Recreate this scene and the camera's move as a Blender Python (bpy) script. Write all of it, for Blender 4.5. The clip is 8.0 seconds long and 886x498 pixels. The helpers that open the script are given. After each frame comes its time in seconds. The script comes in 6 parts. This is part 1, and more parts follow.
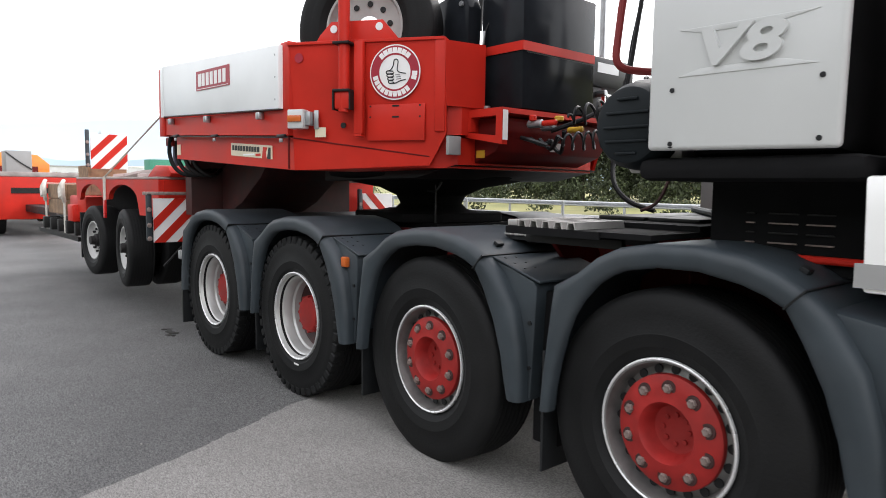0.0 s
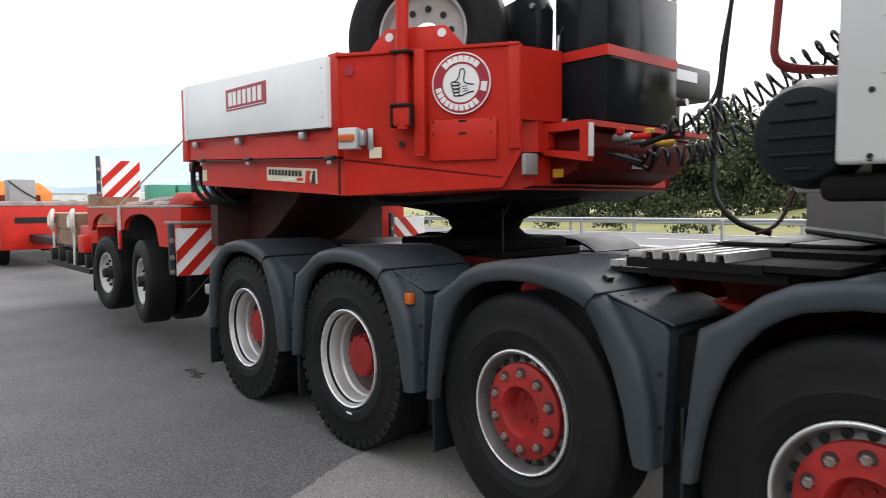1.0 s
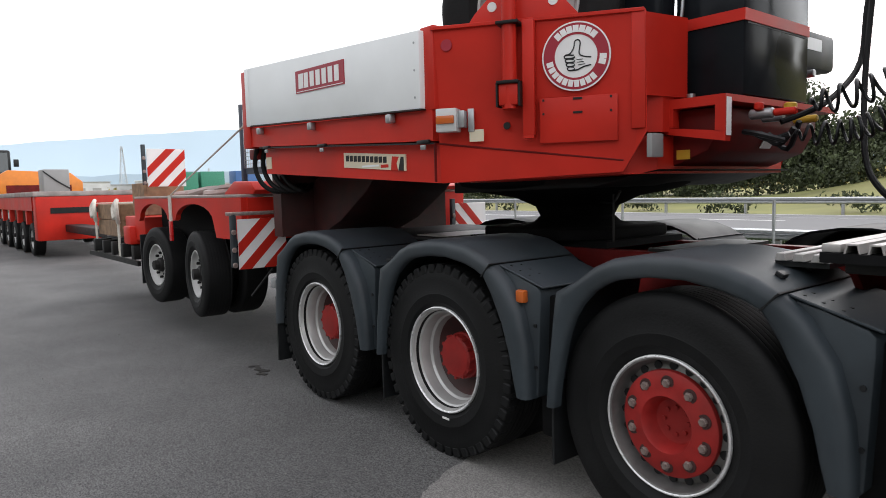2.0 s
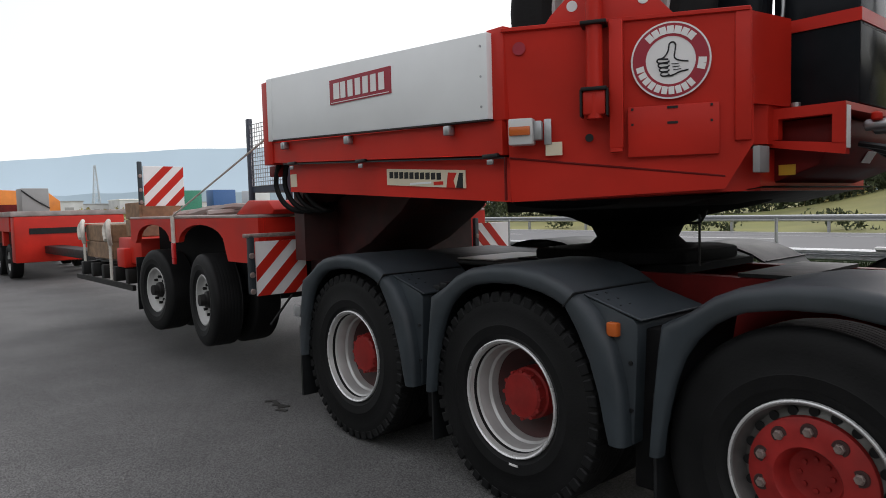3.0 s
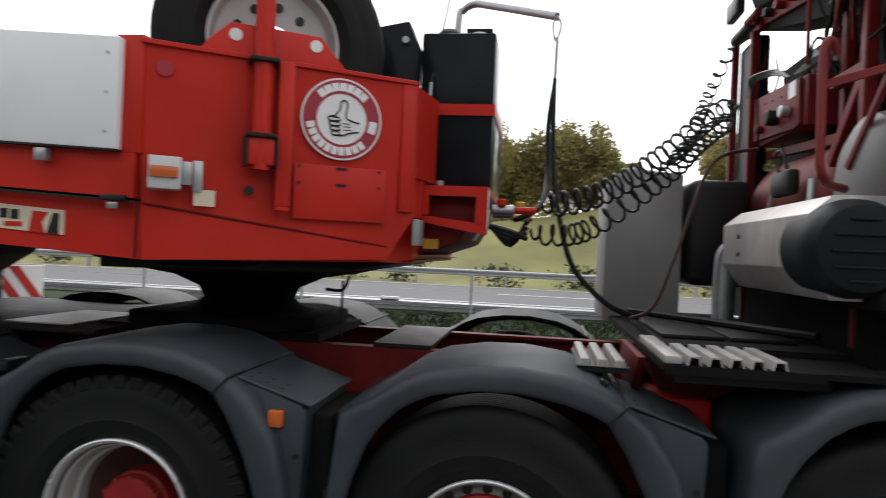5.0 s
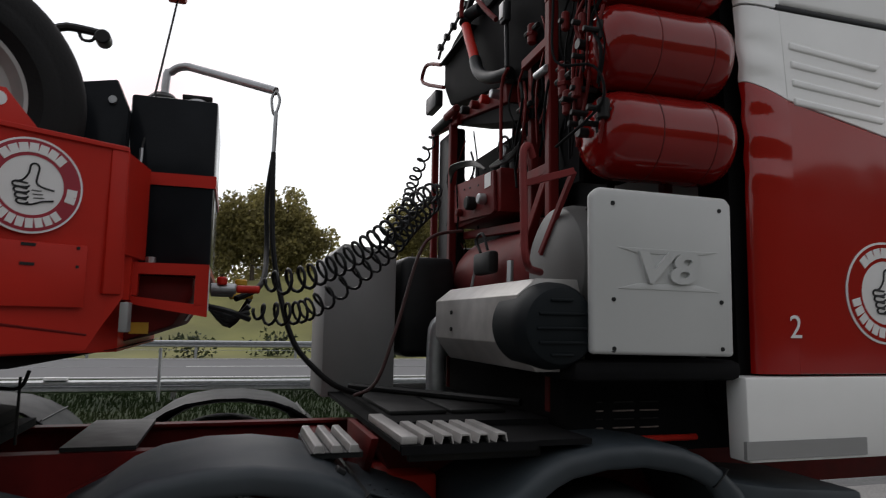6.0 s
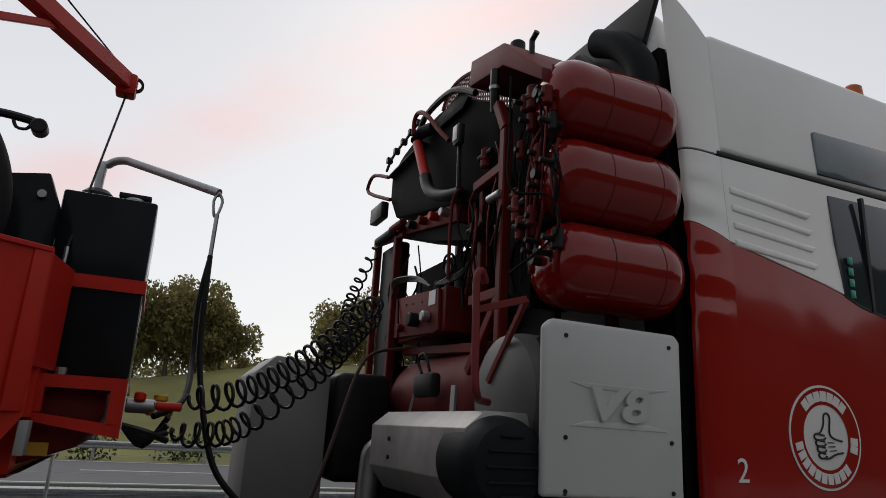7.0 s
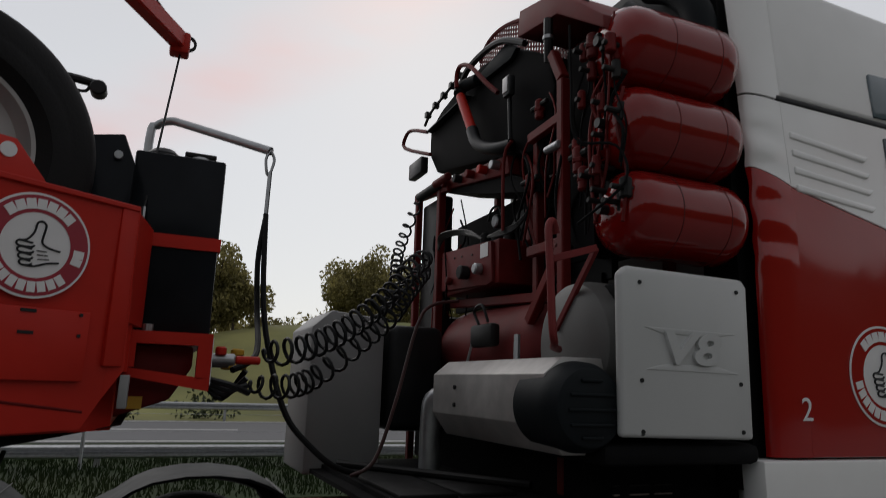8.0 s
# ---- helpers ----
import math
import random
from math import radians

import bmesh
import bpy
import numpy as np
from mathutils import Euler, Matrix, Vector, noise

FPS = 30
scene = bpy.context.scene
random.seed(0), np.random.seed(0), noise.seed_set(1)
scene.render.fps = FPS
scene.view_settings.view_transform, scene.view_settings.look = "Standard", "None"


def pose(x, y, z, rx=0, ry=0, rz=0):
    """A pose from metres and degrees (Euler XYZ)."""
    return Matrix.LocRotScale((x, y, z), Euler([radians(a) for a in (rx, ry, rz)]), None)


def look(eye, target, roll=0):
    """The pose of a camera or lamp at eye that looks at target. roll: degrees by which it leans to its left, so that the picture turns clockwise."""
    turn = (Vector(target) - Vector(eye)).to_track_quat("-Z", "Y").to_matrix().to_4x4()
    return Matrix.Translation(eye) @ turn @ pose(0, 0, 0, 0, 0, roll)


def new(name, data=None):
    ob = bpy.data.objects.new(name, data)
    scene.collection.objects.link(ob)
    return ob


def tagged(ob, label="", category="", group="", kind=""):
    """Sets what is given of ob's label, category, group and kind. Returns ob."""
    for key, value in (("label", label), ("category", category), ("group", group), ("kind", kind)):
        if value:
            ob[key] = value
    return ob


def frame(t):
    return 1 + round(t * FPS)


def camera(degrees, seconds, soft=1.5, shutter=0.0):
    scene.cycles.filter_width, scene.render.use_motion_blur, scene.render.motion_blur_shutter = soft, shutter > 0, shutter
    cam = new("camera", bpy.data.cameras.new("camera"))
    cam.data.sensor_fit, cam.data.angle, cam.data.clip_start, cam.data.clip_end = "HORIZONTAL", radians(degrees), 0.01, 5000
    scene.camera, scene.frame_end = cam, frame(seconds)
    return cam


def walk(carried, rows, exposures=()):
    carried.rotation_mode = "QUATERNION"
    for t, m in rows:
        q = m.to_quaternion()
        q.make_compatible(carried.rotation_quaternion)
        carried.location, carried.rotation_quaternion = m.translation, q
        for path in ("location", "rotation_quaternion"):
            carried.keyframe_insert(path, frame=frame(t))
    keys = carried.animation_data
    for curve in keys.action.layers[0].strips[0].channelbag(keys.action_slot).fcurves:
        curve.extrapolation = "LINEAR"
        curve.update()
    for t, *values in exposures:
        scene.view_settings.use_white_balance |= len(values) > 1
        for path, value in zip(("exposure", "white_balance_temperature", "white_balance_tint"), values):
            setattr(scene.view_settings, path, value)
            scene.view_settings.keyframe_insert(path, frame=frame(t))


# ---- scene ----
cam = camera(66.6, 8.0, soft=0.8, shutter=0.25)
PATH = [
    (0, (3.966, -2.138, 1.386), (2.463, -0.831, 1.203), 0.8),
    (0.5, (3.64, -2.202, 1.415), (2.165, -0.86, 1.264), -2.0),
    (1, (3.338, -2.127, 1.418), (1.832, -0.817, 1.29), -0.5),
    (1.5, (3.058, -2.148, 1.43), (1.485, -0.924, 1.273), 2.0),
    (2, (2.794, -2.254, 1.452), (1.253, -0.991, 1.274), -1.4),
    (3.3, (2.072, -2.351, 1.468), (0.607, -0.992, 1.375), -1.2),
    (3.5, (1.993, -2.358, 1.468), (0.584, -0.942, 1.388), -0.4),
    (4, (1.794, -2.309, 1.466), (0.487, -0.795, 1.447), 0.6),
    (4.5, (1.515, -2.376, 1.499), (0.714, -0.544, 1.518), -0.6),
    (4.8, (1.451, -2.365, 1.524), (0.981, -0.422, 1.536), 1.4),
    (5, (1.485, -2.268, 1.565), (1.200, -0.289, 1.566), 2.5),
    (5.2, (1.465, -2.235, 1.540), (1.429, -0.236, 1.606), 3.2),
    (6.3, (1.327, -2.181, 1.67), (1.997, -0.323, 1.983), 1.0),
    (6.5, (1.327, -2.155, 1.688), (2.023, -0.327, 2.103), 1.7),
    (7, (1.293, -2.093, 1.719), (2.05, -0.318, 2.244), 3.2),
    (7.5, (1.133, -2.09, 1.694), (1.906, -0.329, 2.244), 1.3),
    (8, (1.043, -2.017, 1.682), (1.804, -0.211, 2.081), 1.9),
]
walk(cam, [(t, look(eye, target, roll)) for t, eye, target, roll in PATH],
     exposures=[(0, 1.62), (1.0, 1.45), (1.5, 1.25), (2.2, 1.03), (3.5, 0.45), (4.0, 0.56), (4.5, 0.85), (5.2, 0.8), (6.3, -0.42), (7, -0.58), (7.5, -0.65), (8, -0.78)])

# ---- world, sun ----
world = bpy.data.worlds.new("overcast_dusk")
scene.world = world
world.use_nodes = True
wn, wl = world.node_tree.nodes, world.node_tree.links
wn.clear()
w_out, w_bg = wn.new("ShaderNodeOutputWorld"), wn.new("ShaderNodeBackground")
w_sky = wn.new("ShaderNodeTexSky")
w_sky.sky_type, w_sky.sun_disc = "NISHITA", False
w_sky.sun_elevation, w_sky.sun_rotation = radians(35), radians(20)
w_co, w_sep, w_map, w_noise, w_ramp = (wn.new("ShaderNodeTexCoord"), wn.new("ShaderNodeSeparateXYZ"), wn.new("ShaderNodeMapping"),
                                       wn.new("ShaderNodeTexNoise"), wn.new("ShaderNodeValToRGB"))
w_grad = wn.new("ShaderNodeValToRGB")
w_mix, w_pink, w_scale = wn.new("ShaderNodeMix"), wn.new("ShaderNodeMix"), wn.new("ShaderNodeVectorMath")
w_mix.data_type = w_pink.data_type = "RGBA"
w_scale.operation = "SCALE"
w_scale.inputs["Scale"].default_value = 0.12
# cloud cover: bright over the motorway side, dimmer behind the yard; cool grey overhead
e = w_grad.color_ramp.elements
e[0].position, e[0].color = 0.0, (1.0, 1.0, 0.985, 1)
e[1].position, e[1].color = 0.75, (0.74, 0.735, 0.768, 1)
m_ = e.new(0.30)
m_.color = (0.92, 0.93, 0.95, 1)
w_map.inputs["Scale"].default_value = (2.2, 2.2, 7.0)
w_noise.inputs["Scale"].default_value, w_noise.inputs["Detail"].default_value = 1.5, 4
# one long pink cirrus streak
w_dot, w_dist, w_mul = wn.new("ShaderNodeVectorMath"), wn.new("ShaderNodeMath"), wn.new("ShaderNodeMath")
w_dot.operation, w_dist.operation, w_mul.operation = "DOT_PRODUCT", "ABSOLUTE", "MULTIPLY"
w_dot.inputs[1].default_value = (0.554, 0.310, -0.773)
w_band, w_side = wn.new("ShaderNodeMapRange"), wn.new("ShaderNodeMapRange")
w_band.interpolation_type = "SMOOTHSTEP"
for k_, v_ in (("From Min", 0.0), ("From Max", 0.085), ("To Min", 1.0), ("To Max", 0.0)):
    w_band.inputs[k_].default_value = v_
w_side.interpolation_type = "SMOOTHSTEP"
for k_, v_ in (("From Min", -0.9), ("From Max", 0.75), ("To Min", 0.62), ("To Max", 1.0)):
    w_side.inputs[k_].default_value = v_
w_ramp.color_ramp.elements[0].position, w_ramp.color_ramp.elements[1].position = 0.30, 0.62
w_pink.inputs["B"].default_value = (0.98, 0.76, 0.745, 1)
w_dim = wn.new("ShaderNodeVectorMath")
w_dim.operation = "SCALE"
wl.new(w_co.outputs["Generated"], w_sep.inputs[0])
wl.new(w_sep.outputs["Z"], w_grad.inputs["Fac"])
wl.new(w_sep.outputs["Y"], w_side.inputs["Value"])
wl.new(w_co.outputs["Generated"], w_map.inputs["Vector"])
wl.new(w_map.outputs[0], w_noise.inputs["Vector"])
wl.new(w_noise.outputs["Fac"], w_ramp.inputs["Fac"])
wl.new(w_co.outputs["Generated"], w_dot.inputs[0])
wl.new(w_dot.outputs["Value"], w_dist.inputs[0])
wl.new(w_dist.outputs[0], w_band.inputs["Value"])
wl.new(w_band.outputs[0], w_mul.inputs[0])
wl.new(w_ramp.outputs["Color"], w_mul.inputs[1])
wl.new(w_mul.outputs[0], w_pink.inputs["Factor"])
wl.new(w_grad.outputs["Color"], w_pink.inputs["A"])
wl.new(w_sky.outputs["Color"], w_scale.inputs[0])
w_mix.inputs["Factor"].default_value = 0.88
wl.new(w_scale.outputs[0], w_mix.inputs["A"])
wl.new(w_pink.outputs["Result"], w_mix.inputs["B"])
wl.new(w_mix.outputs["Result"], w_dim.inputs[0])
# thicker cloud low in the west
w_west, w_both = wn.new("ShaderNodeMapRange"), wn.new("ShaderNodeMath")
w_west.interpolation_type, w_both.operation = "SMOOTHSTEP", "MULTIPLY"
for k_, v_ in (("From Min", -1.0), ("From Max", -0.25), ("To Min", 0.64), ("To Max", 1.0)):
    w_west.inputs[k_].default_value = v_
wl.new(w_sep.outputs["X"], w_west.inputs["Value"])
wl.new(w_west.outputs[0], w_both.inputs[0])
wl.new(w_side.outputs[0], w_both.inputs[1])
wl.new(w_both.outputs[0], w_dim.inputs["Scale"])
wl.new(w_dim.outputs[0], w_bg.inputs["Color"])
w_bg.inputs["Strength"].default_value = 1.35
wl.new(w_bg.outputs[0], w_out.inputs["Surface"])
sun = new("sun", bpy.data.lights.new("sun", "SUN"))
sun.data.energy, sun.data.angle, sun.data.color = 0.5, radians(30), (1.0, 0.95, 0.9)
sun.matrix_world = look((-5, 14, 11), (0, 0, 0))


# ---- materials ----
def mat(name, col, rough=0.5, metal=0.0, var=0.12, scale=5.0, bump=0.0, fine=120.0, coat=0.0, dirt=None, dirt_amount=0.0, glow=0.0, speck=0.0, island=0.0, gloss=0.5, wave=0.0):
    """A procedural surface: base colour, grain and stains at two scales, worn gloss, fine relief."""
    m = bpy.data.materials.new(name)
    m.use_nodes = True
    n, l = m.node_tree.nodes, m.node_tree.links
    b = n["Principled BSDF"]
    co = n.new("ShaderNodeTexCoord")

    def noise_tex(s, d=4.0):
        t = n.new("ShaderNodeTexNoise")
        t.inputs["Scale"].default_value, t.inputs["Detail"].default_value = s, d
        l.new(co.outputs["Object"], t.inputs["Vector"])
        return t
    big, small = noise_tex(scale), noise_tex(fine, 2.0)
    ramp = n.new("ShaderNodeValToRGB")
    ramp.color_ramp.elements[0].position, ramp.color_ramp.elements[1].position = 0.3, 0.7
    ramp.color_ramp.elements[0].color = (*[c * (1 - var) for c in col], 1)
    ramp.color_ramp.elements[1].color = (*[min(1, c * (1 + var)) for c in col], 1)
    l.new(big.outputs["Fac"], ramp.inputs["Fac"])
    last = ramp.outputs["Color"]
    if dirt:
        mask = n.new("ShaderNodeValToRGB")
        mask.color_ramp.elements[0].position, mask.color_ramp.elements[1].position = 0.48, 0.75
        d_noise = noise_tex(scale * 0.37, 8.0)
        l.new(d_noise.outputs["Fac"], mask.inputs["Fac"])
        mul, mix = n.new("ShaderNodeMath"), n.new("ShaderNodeMix")
        mul.operation, mix.data_type = "MULTIPLY", "RGBA"
        mul.inputs[1].default_value = dirt_amount
        l.new(mask.outputs["Color"], mul.inputs[0])
        l.new(mul.outputs[0], mix.inputs["Factor"])
        l.new(last, mix.inputs["A"])
        mix.inputs["B"].default_value = (*dirt, 1)
        last = mix.outputs["Result"]
    if island:
        geo, hsv, mp = n.new("ShaderNodeNewGeometry"), n.new("ShaderNodeHueSaturation"), n.new("ShaderNodeMapRange")
        mp.inputs["To Min"].default_value, mp.inputs["To Max"].default_value = 1 - island, 1 + island
        l.new(geo.outputs["Random Per Island"], mp.inputs["Value"])
        l.new(mp.outputs[0], hsv.inputs["Value"])
        l.new(last, hsv.inputs["Color"])
        last = hsv.outputs["Color"]
    if speck:
        grain, hs = n.new("ShaderNodeMapRange"), n.new("ShaderNodeHueSaturation")
        for k_, v_ in (("From Min", 0.35), ("From Max", 0.65), ("To Min", 1 - speck), ("To Max", 1 + speck)):
            grain.inputs[k_].default_value = v_
        l.new(small.outputs["Fac"], grain.inputs["Value"])
        l.new(grain.outputs[0], hs.inputs["Value"])
        l.new(last, hs.inputs["Color"])
        last = hs.outputs["Color"]
    l.new(last, b.inputs["Base Color"])
    rr = n.new("ShaderNodeMapRange")
    rr.inputs["To Min"].default_value, rr.inputs["To Max"].default_value = max(0.02, rough - 0.12), min(1, rough + 0.12)
    l.new(big.outputs["Fac"], rr.inputs["Value"])
    l.new(rr.outputs[0], b.inputs["Roughness"])
    b.inputs["Metallic"].default_value = metal
    b.inputs["Specular IOR Level"].default_value = gloss
    b.inputs["Coat Weight"].default_value = coat
    b.inputs["Coat Roughness"].default_value = 0.05
    if bump:
        bp = n.new("ShaderNodeBump")
        bp.inputs["Strength"].default_value, bp.inputs["Distance"].default_value = bump, 0.01
        l.new(small.outputs["Fac"], bp.inputs["Height"])
        l.new(bp.outputs[0], b.inputs["Normal"])
    if wave:
        sheet, soft = n.new("ShaderNodeBump"), noise_tex(2.6, 1.0)
        sheet.inputs["Strength"].default_value, sheet.inputs["Distance"].default_value = wave, 0.05
        l.new(soft.outputs["Fac"], sheet.inputs["Height"])
        l.new(sheet.outputs[0], b.inputs["Normal"])
        l.new(sheet.outputs[0], b.inputs["Coat Normal"])
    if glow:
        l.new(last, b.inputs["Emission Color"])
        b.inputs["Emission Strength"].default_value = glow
    return m


RED = mat("red_paint", (0.53, 0.022, 0.012), 0.42, var=0.12, scale=3, dirt=(0.27, 0.025, 0.016), dirt_amount=0.4, gloss=0.22)
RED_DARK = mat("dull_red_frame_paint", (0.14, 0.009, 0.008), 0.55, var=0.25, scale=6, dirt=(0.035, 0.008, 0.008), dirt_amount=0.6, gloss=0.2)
RED_GLOSS = mat("glossy_red_cab_paint", (0.34, 0.009, 0.007), 0.07, var=0.04, scale=2, coat=0.3, wave=0.12)
RED_TANK = mat("glossy_red_tank_paint", (0.22, 0.006, 0.005), 0.06, var=0.1, scale=3, coat=0.25, gloss=0.4, dirt=(0.2, 0.03, 0.025), dirt_amount=0.3)
RED_DULL = mat("faded_dull_red_paint", (0.17, 0.022, 0.022), 0.6, var=0.2, scale=5, dirt=(0.07, 0.015, 0.015), dirt_amount=0.5, gloss=0.25)
RED_SIGN = mat("crimson_sign_film", (0.33, 0.012, 0.03), 0.4, var=0.05)
WHITE = mat("white_cab_paint", (0.92, 0.92, 0.90), 0.2, var=0.04, scale=2, coat=0.4, wave=0.2)
WHITE_FILM = mat("white_film", (0.80, 0.79, 0.78), 0.45, var=0.05)
GREY_LID = mat("pale_grey_sheet", (0.80, 0.82, 0.82), 0.4, var=0.04, scale=2.5, dirt=(0.66, 0.66, 0.64), dirt_amount=0.3)
SILVER = mat("grey_cover_paint", (0.55, 0.56, 0.55), 0.38, var=0.05, scale=2, dirt=(0.33, 0.33, 0.32), dirt_amount=0.3)
RUBBER = mat("tyre_rubber", (0.0065, 0.0067, 0.007), 0.62, var=0.3, scale=7, bump=0.12, fine=90, dirt=(0.014, 0.0138, 0.0135), dirt_amount=0.4, gloss=0.22)
RIM = mat("silver_painted_rim", (0.50, 0.50, 0.49), 0.34, metal=0.4, var=0.08, scale=9, dirt=(0.30, 0.28, 0.27), dirt_amount=0.3)
RIM_DULL = mat("grimy_steel_rim", (0.20, 0.195, 0.19), 0.45, metal=0.6, var=0.25, scale=12, dirt=(0.08, 0.07, 0.065), dirt_amount=0.5)
LIP = mat("bright_rim_lip", (0.74, 0.74, 0.74), 0.28, metal=0.5, var=0.08, scale=9)
RIM_PAINT = mat("silver_painted_disc", (0.46, 0.46, 0.45), 0.45, metal=0.2, var=0.1, scale=9, dirt=(0.25, 0.23, 0.22), dirt_amount=0.4)
HUB = mat("red_hub_paint", (0.31, 0.020, 0.018), 0.5, var=0.2, scale=14, dirt=(0.16, 0.025, 0.022), dirt_amount=0.6, gloss=0.25)
# grime, and the shade of deep or covered places, in one dark red
HUB_DARK = mat("grimy_shaded_red", (0.05, 0.012, 0.011), 0.6, var=0.4, scale=9, dirt=(0.03, 0.02, 0.018), dirt_amount=0.7)
NUT = mat("worn_wheel_nut", (0.27, 0.21, 0.19), 0.45, metal=0.5, var=0.3, scale=40)
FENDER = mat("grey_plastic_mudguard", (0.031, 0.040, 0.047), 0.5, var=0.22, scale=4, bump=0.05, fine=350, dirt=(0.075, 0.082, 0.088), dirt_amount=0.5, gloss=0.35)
BLACK = mat("black_plastic", (0.010, 0.011, 0.012), 0.45, var=0.3, scale=8, bump=0.04, gloss=0.35)
BLACK_TANK = mat("black_tank_paint", (0.013, 0.015, 0.018), 0.17, var=0.25, scale=5, dirt=(0.03, 0.032, 0.036), dirt_amount=0.25, gloss=0.08)
CLEANER = mat("dull_grey_housing", (0.11, 0.11, 0.106), 0.5, var=0.15, scale=4, dirt=(0.08, 0.075, 0.07), dirt_amount=0.5)
CAGE = mat("dark_blue_grey_steel", (0.035, 0.045, 0.065), 0.5, var=0.15)
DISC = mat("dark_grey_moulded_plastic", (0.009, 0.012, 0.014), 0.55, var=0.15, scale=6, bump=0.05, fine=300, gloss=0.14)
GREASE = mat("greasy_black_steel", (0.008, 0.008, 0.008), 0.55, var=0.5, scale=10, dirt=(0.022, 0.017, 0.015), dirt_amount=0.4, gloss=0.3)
STEEL = mat("galvanised_steel", (0.42, 0.43, 0.44), 0.4, metal=0.8, var=0.15, scale=15)
ALU = mat("brushed_aluminium", (0.44, 0.425, 0.41), 0.42, metal=0.35, var=0.15, scale=12, dirt=(0.25, 0.24, 0.23), dirt_amount=0.4)
GREY_BOX = mat("mid_grey_cabinet_paint", (0.29, 0.29, 0.285), 0.5, var=0.06, scale=3)
CREAM = mat("cream_plate", (0.68, 0.60, 0.45), 0.45, var=0.06)
YELLOW = mat("yellow_plate", (0.62, 0.36, 0.03), 0.5, var=0.1)
ORANGE = mat("orange_paint", (0.72, 0.22, 0.02), 0.45, var=0.12, scale=3, dirt=(0.3, 0.12, 0.05), dirt_amount=0.4)
AMBER = mat("amber_lens", (0.52, 0.115, 0.02), 0.25, var=0.1)
WOOD = mat("weathered_timber", (0.27, 0.17, 0.10), 0.8, var=0.3, scale=12, bump=0.2, dirt=(0.12, 0.09, 0.07), dirt_amount=0.5)
STRAP = mat("pale_webbing", (0.58, 0.55, 0.49), 0.8, var=0.15, scale=20)
DECK = mat("worn_steel_deck", (0.34, 0.29, 0.27), 0.55, metal=0.2, var=0.25, scale=5, dirt=(0.30, 0.07, 0.05), dirt_amount=0.5)
BLUE = mat("blue_steel", (0.03, 0.10, 0.28), 0.5, var=0.1)
GREEN = mat("green_tarpaulin", (0.03, 0.2, 0.13), 0.6, var=0.15)
CONCRETE_LIGHT = mat("pale_building_wall", (0.55, 0.56, 0.57), 0.8, var=0.12, scale=0.3)
ASPHALT = mat("worn_asphalt", (0.104, 0.103, 0.101), 0.85, var=0.2, scale=1.3, bump=0.5, fine=130, dirt=(0.060, 0.060, 0.060), dirt_amount=0.75, speck=0.6)
SLAB = mat("pale_asphalt_patch", (0.215, 0.207, 0.196), 0.88, var=0.12, scale=1.3, bump=0.4, fine=150, dirt=(0.17, 0.163, 0.155), dirt_amount=0.5, speck=0.4)
ROAD = mat("road_asphalt", (0.14, 0.14, 0.144), 0.85, var=0.08, scale=0.4)
LINE = mat("road_paint", (0.7, 0.7, 0.68), 0.7)
GRASS = mat("verge_grass", (0.022, 0.036, 0.012), 0.9, var=0.35, scale=0.5, bump=0.8, fine=14, dirt=(0.065, 0.065, 0.028), dirt_amount=0.6, gloss=0.15)
MEADOW = mat("dry_meadow", (0.21, 0.20, 0.068), 0.9, var=0.3, scale=0.25, bump=0.8, fine=9, dirt=(0.14, 0.18, 0.05), dirt_amount=0.8)
# for black parts, and for sheets and blocks that put shade into colour
MATTE = mat("matt_black_and_shade", (0.007, 0.007, 0.0075), 0.85, var=0.3, scale=8, gloss=0.12)
LEAF = mat("foliage", (0.27, 0.235, 0.088), 0.7, var=0.3, scale=0.8, island=0.45)
# light shines through leaves
_n, _l = LEAF.node_tree.nodes, LEAF.node_tree.links
_b, _tr, _mx = _n["Principled BSDF"], _n.new("ShaderNodeBsdfTranslucent"), _n.new("ShaderNodeMixShader")
_mx.inputs[0].default_value = 0.45
_l.new(_b.inputs["Base Color"].links[0].from_socket, _tr.inputs["Color"])
_l.new(_b.outputs[0], _mx.inputs[1])
_l.new(_tr.outputs[0], _mx.inputs[2])
_l.new(_mx.outputs[0], _n["Material Output"].inputs["Surface"])
LEAF_DARK = mat("dark_shrub_foliage", (0.055, 0.070, 0.030), 0.7, var=0.35, scale=0.8, island=0.5)
WOODS = mat("dark_foliage", (0.045, 0.055, 0.025), 0.9, var=0.35, scale=0.4, bump=0.8, fine=3)
BARK = mat("bark", (0.09, 0.07, 0.055), 0.9, var=0.3, scale=9, bump=0.4)
# aerial haze is painted: pale blue tint plus some emission
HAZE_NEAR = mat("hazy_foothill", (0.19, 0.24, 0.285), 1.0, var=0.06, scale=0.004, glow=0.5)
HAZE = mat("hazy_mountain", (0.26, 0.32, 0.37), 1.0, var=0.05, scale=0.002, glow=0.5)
RUBBLE = mat("dark_leaf_litter", (0.035, 0.033, 0.03), 0.9)
GLASS = mat("dark_window_glass", (0.03, 0.04, 0.05), 0.06, var=0.1, coat=0.6)
GLASS_TINT = mat("grey_tinted_window", (0.11, 0.15, 0.17), 0.08, var=0.1, coat=0.6)
GREEN_GLASS = mat("green_window_lettering", (0.02, 0.30, 0.20), 0.3)
CAR_WHITE = mat("white_car_paint", (0.7, 0.71, 0.72), 0.2, coat=0.5, var=0.03)
CAR_DARK = mat("grey_metallic_car_paint", (0.09, 0.1, 0.115), 0.14, coat=1.0, var=0.03)
LAMP_GLOW = mat("lit_headlamp", (1.0, 0.97, 0.9), 0.3, glow=3.0)
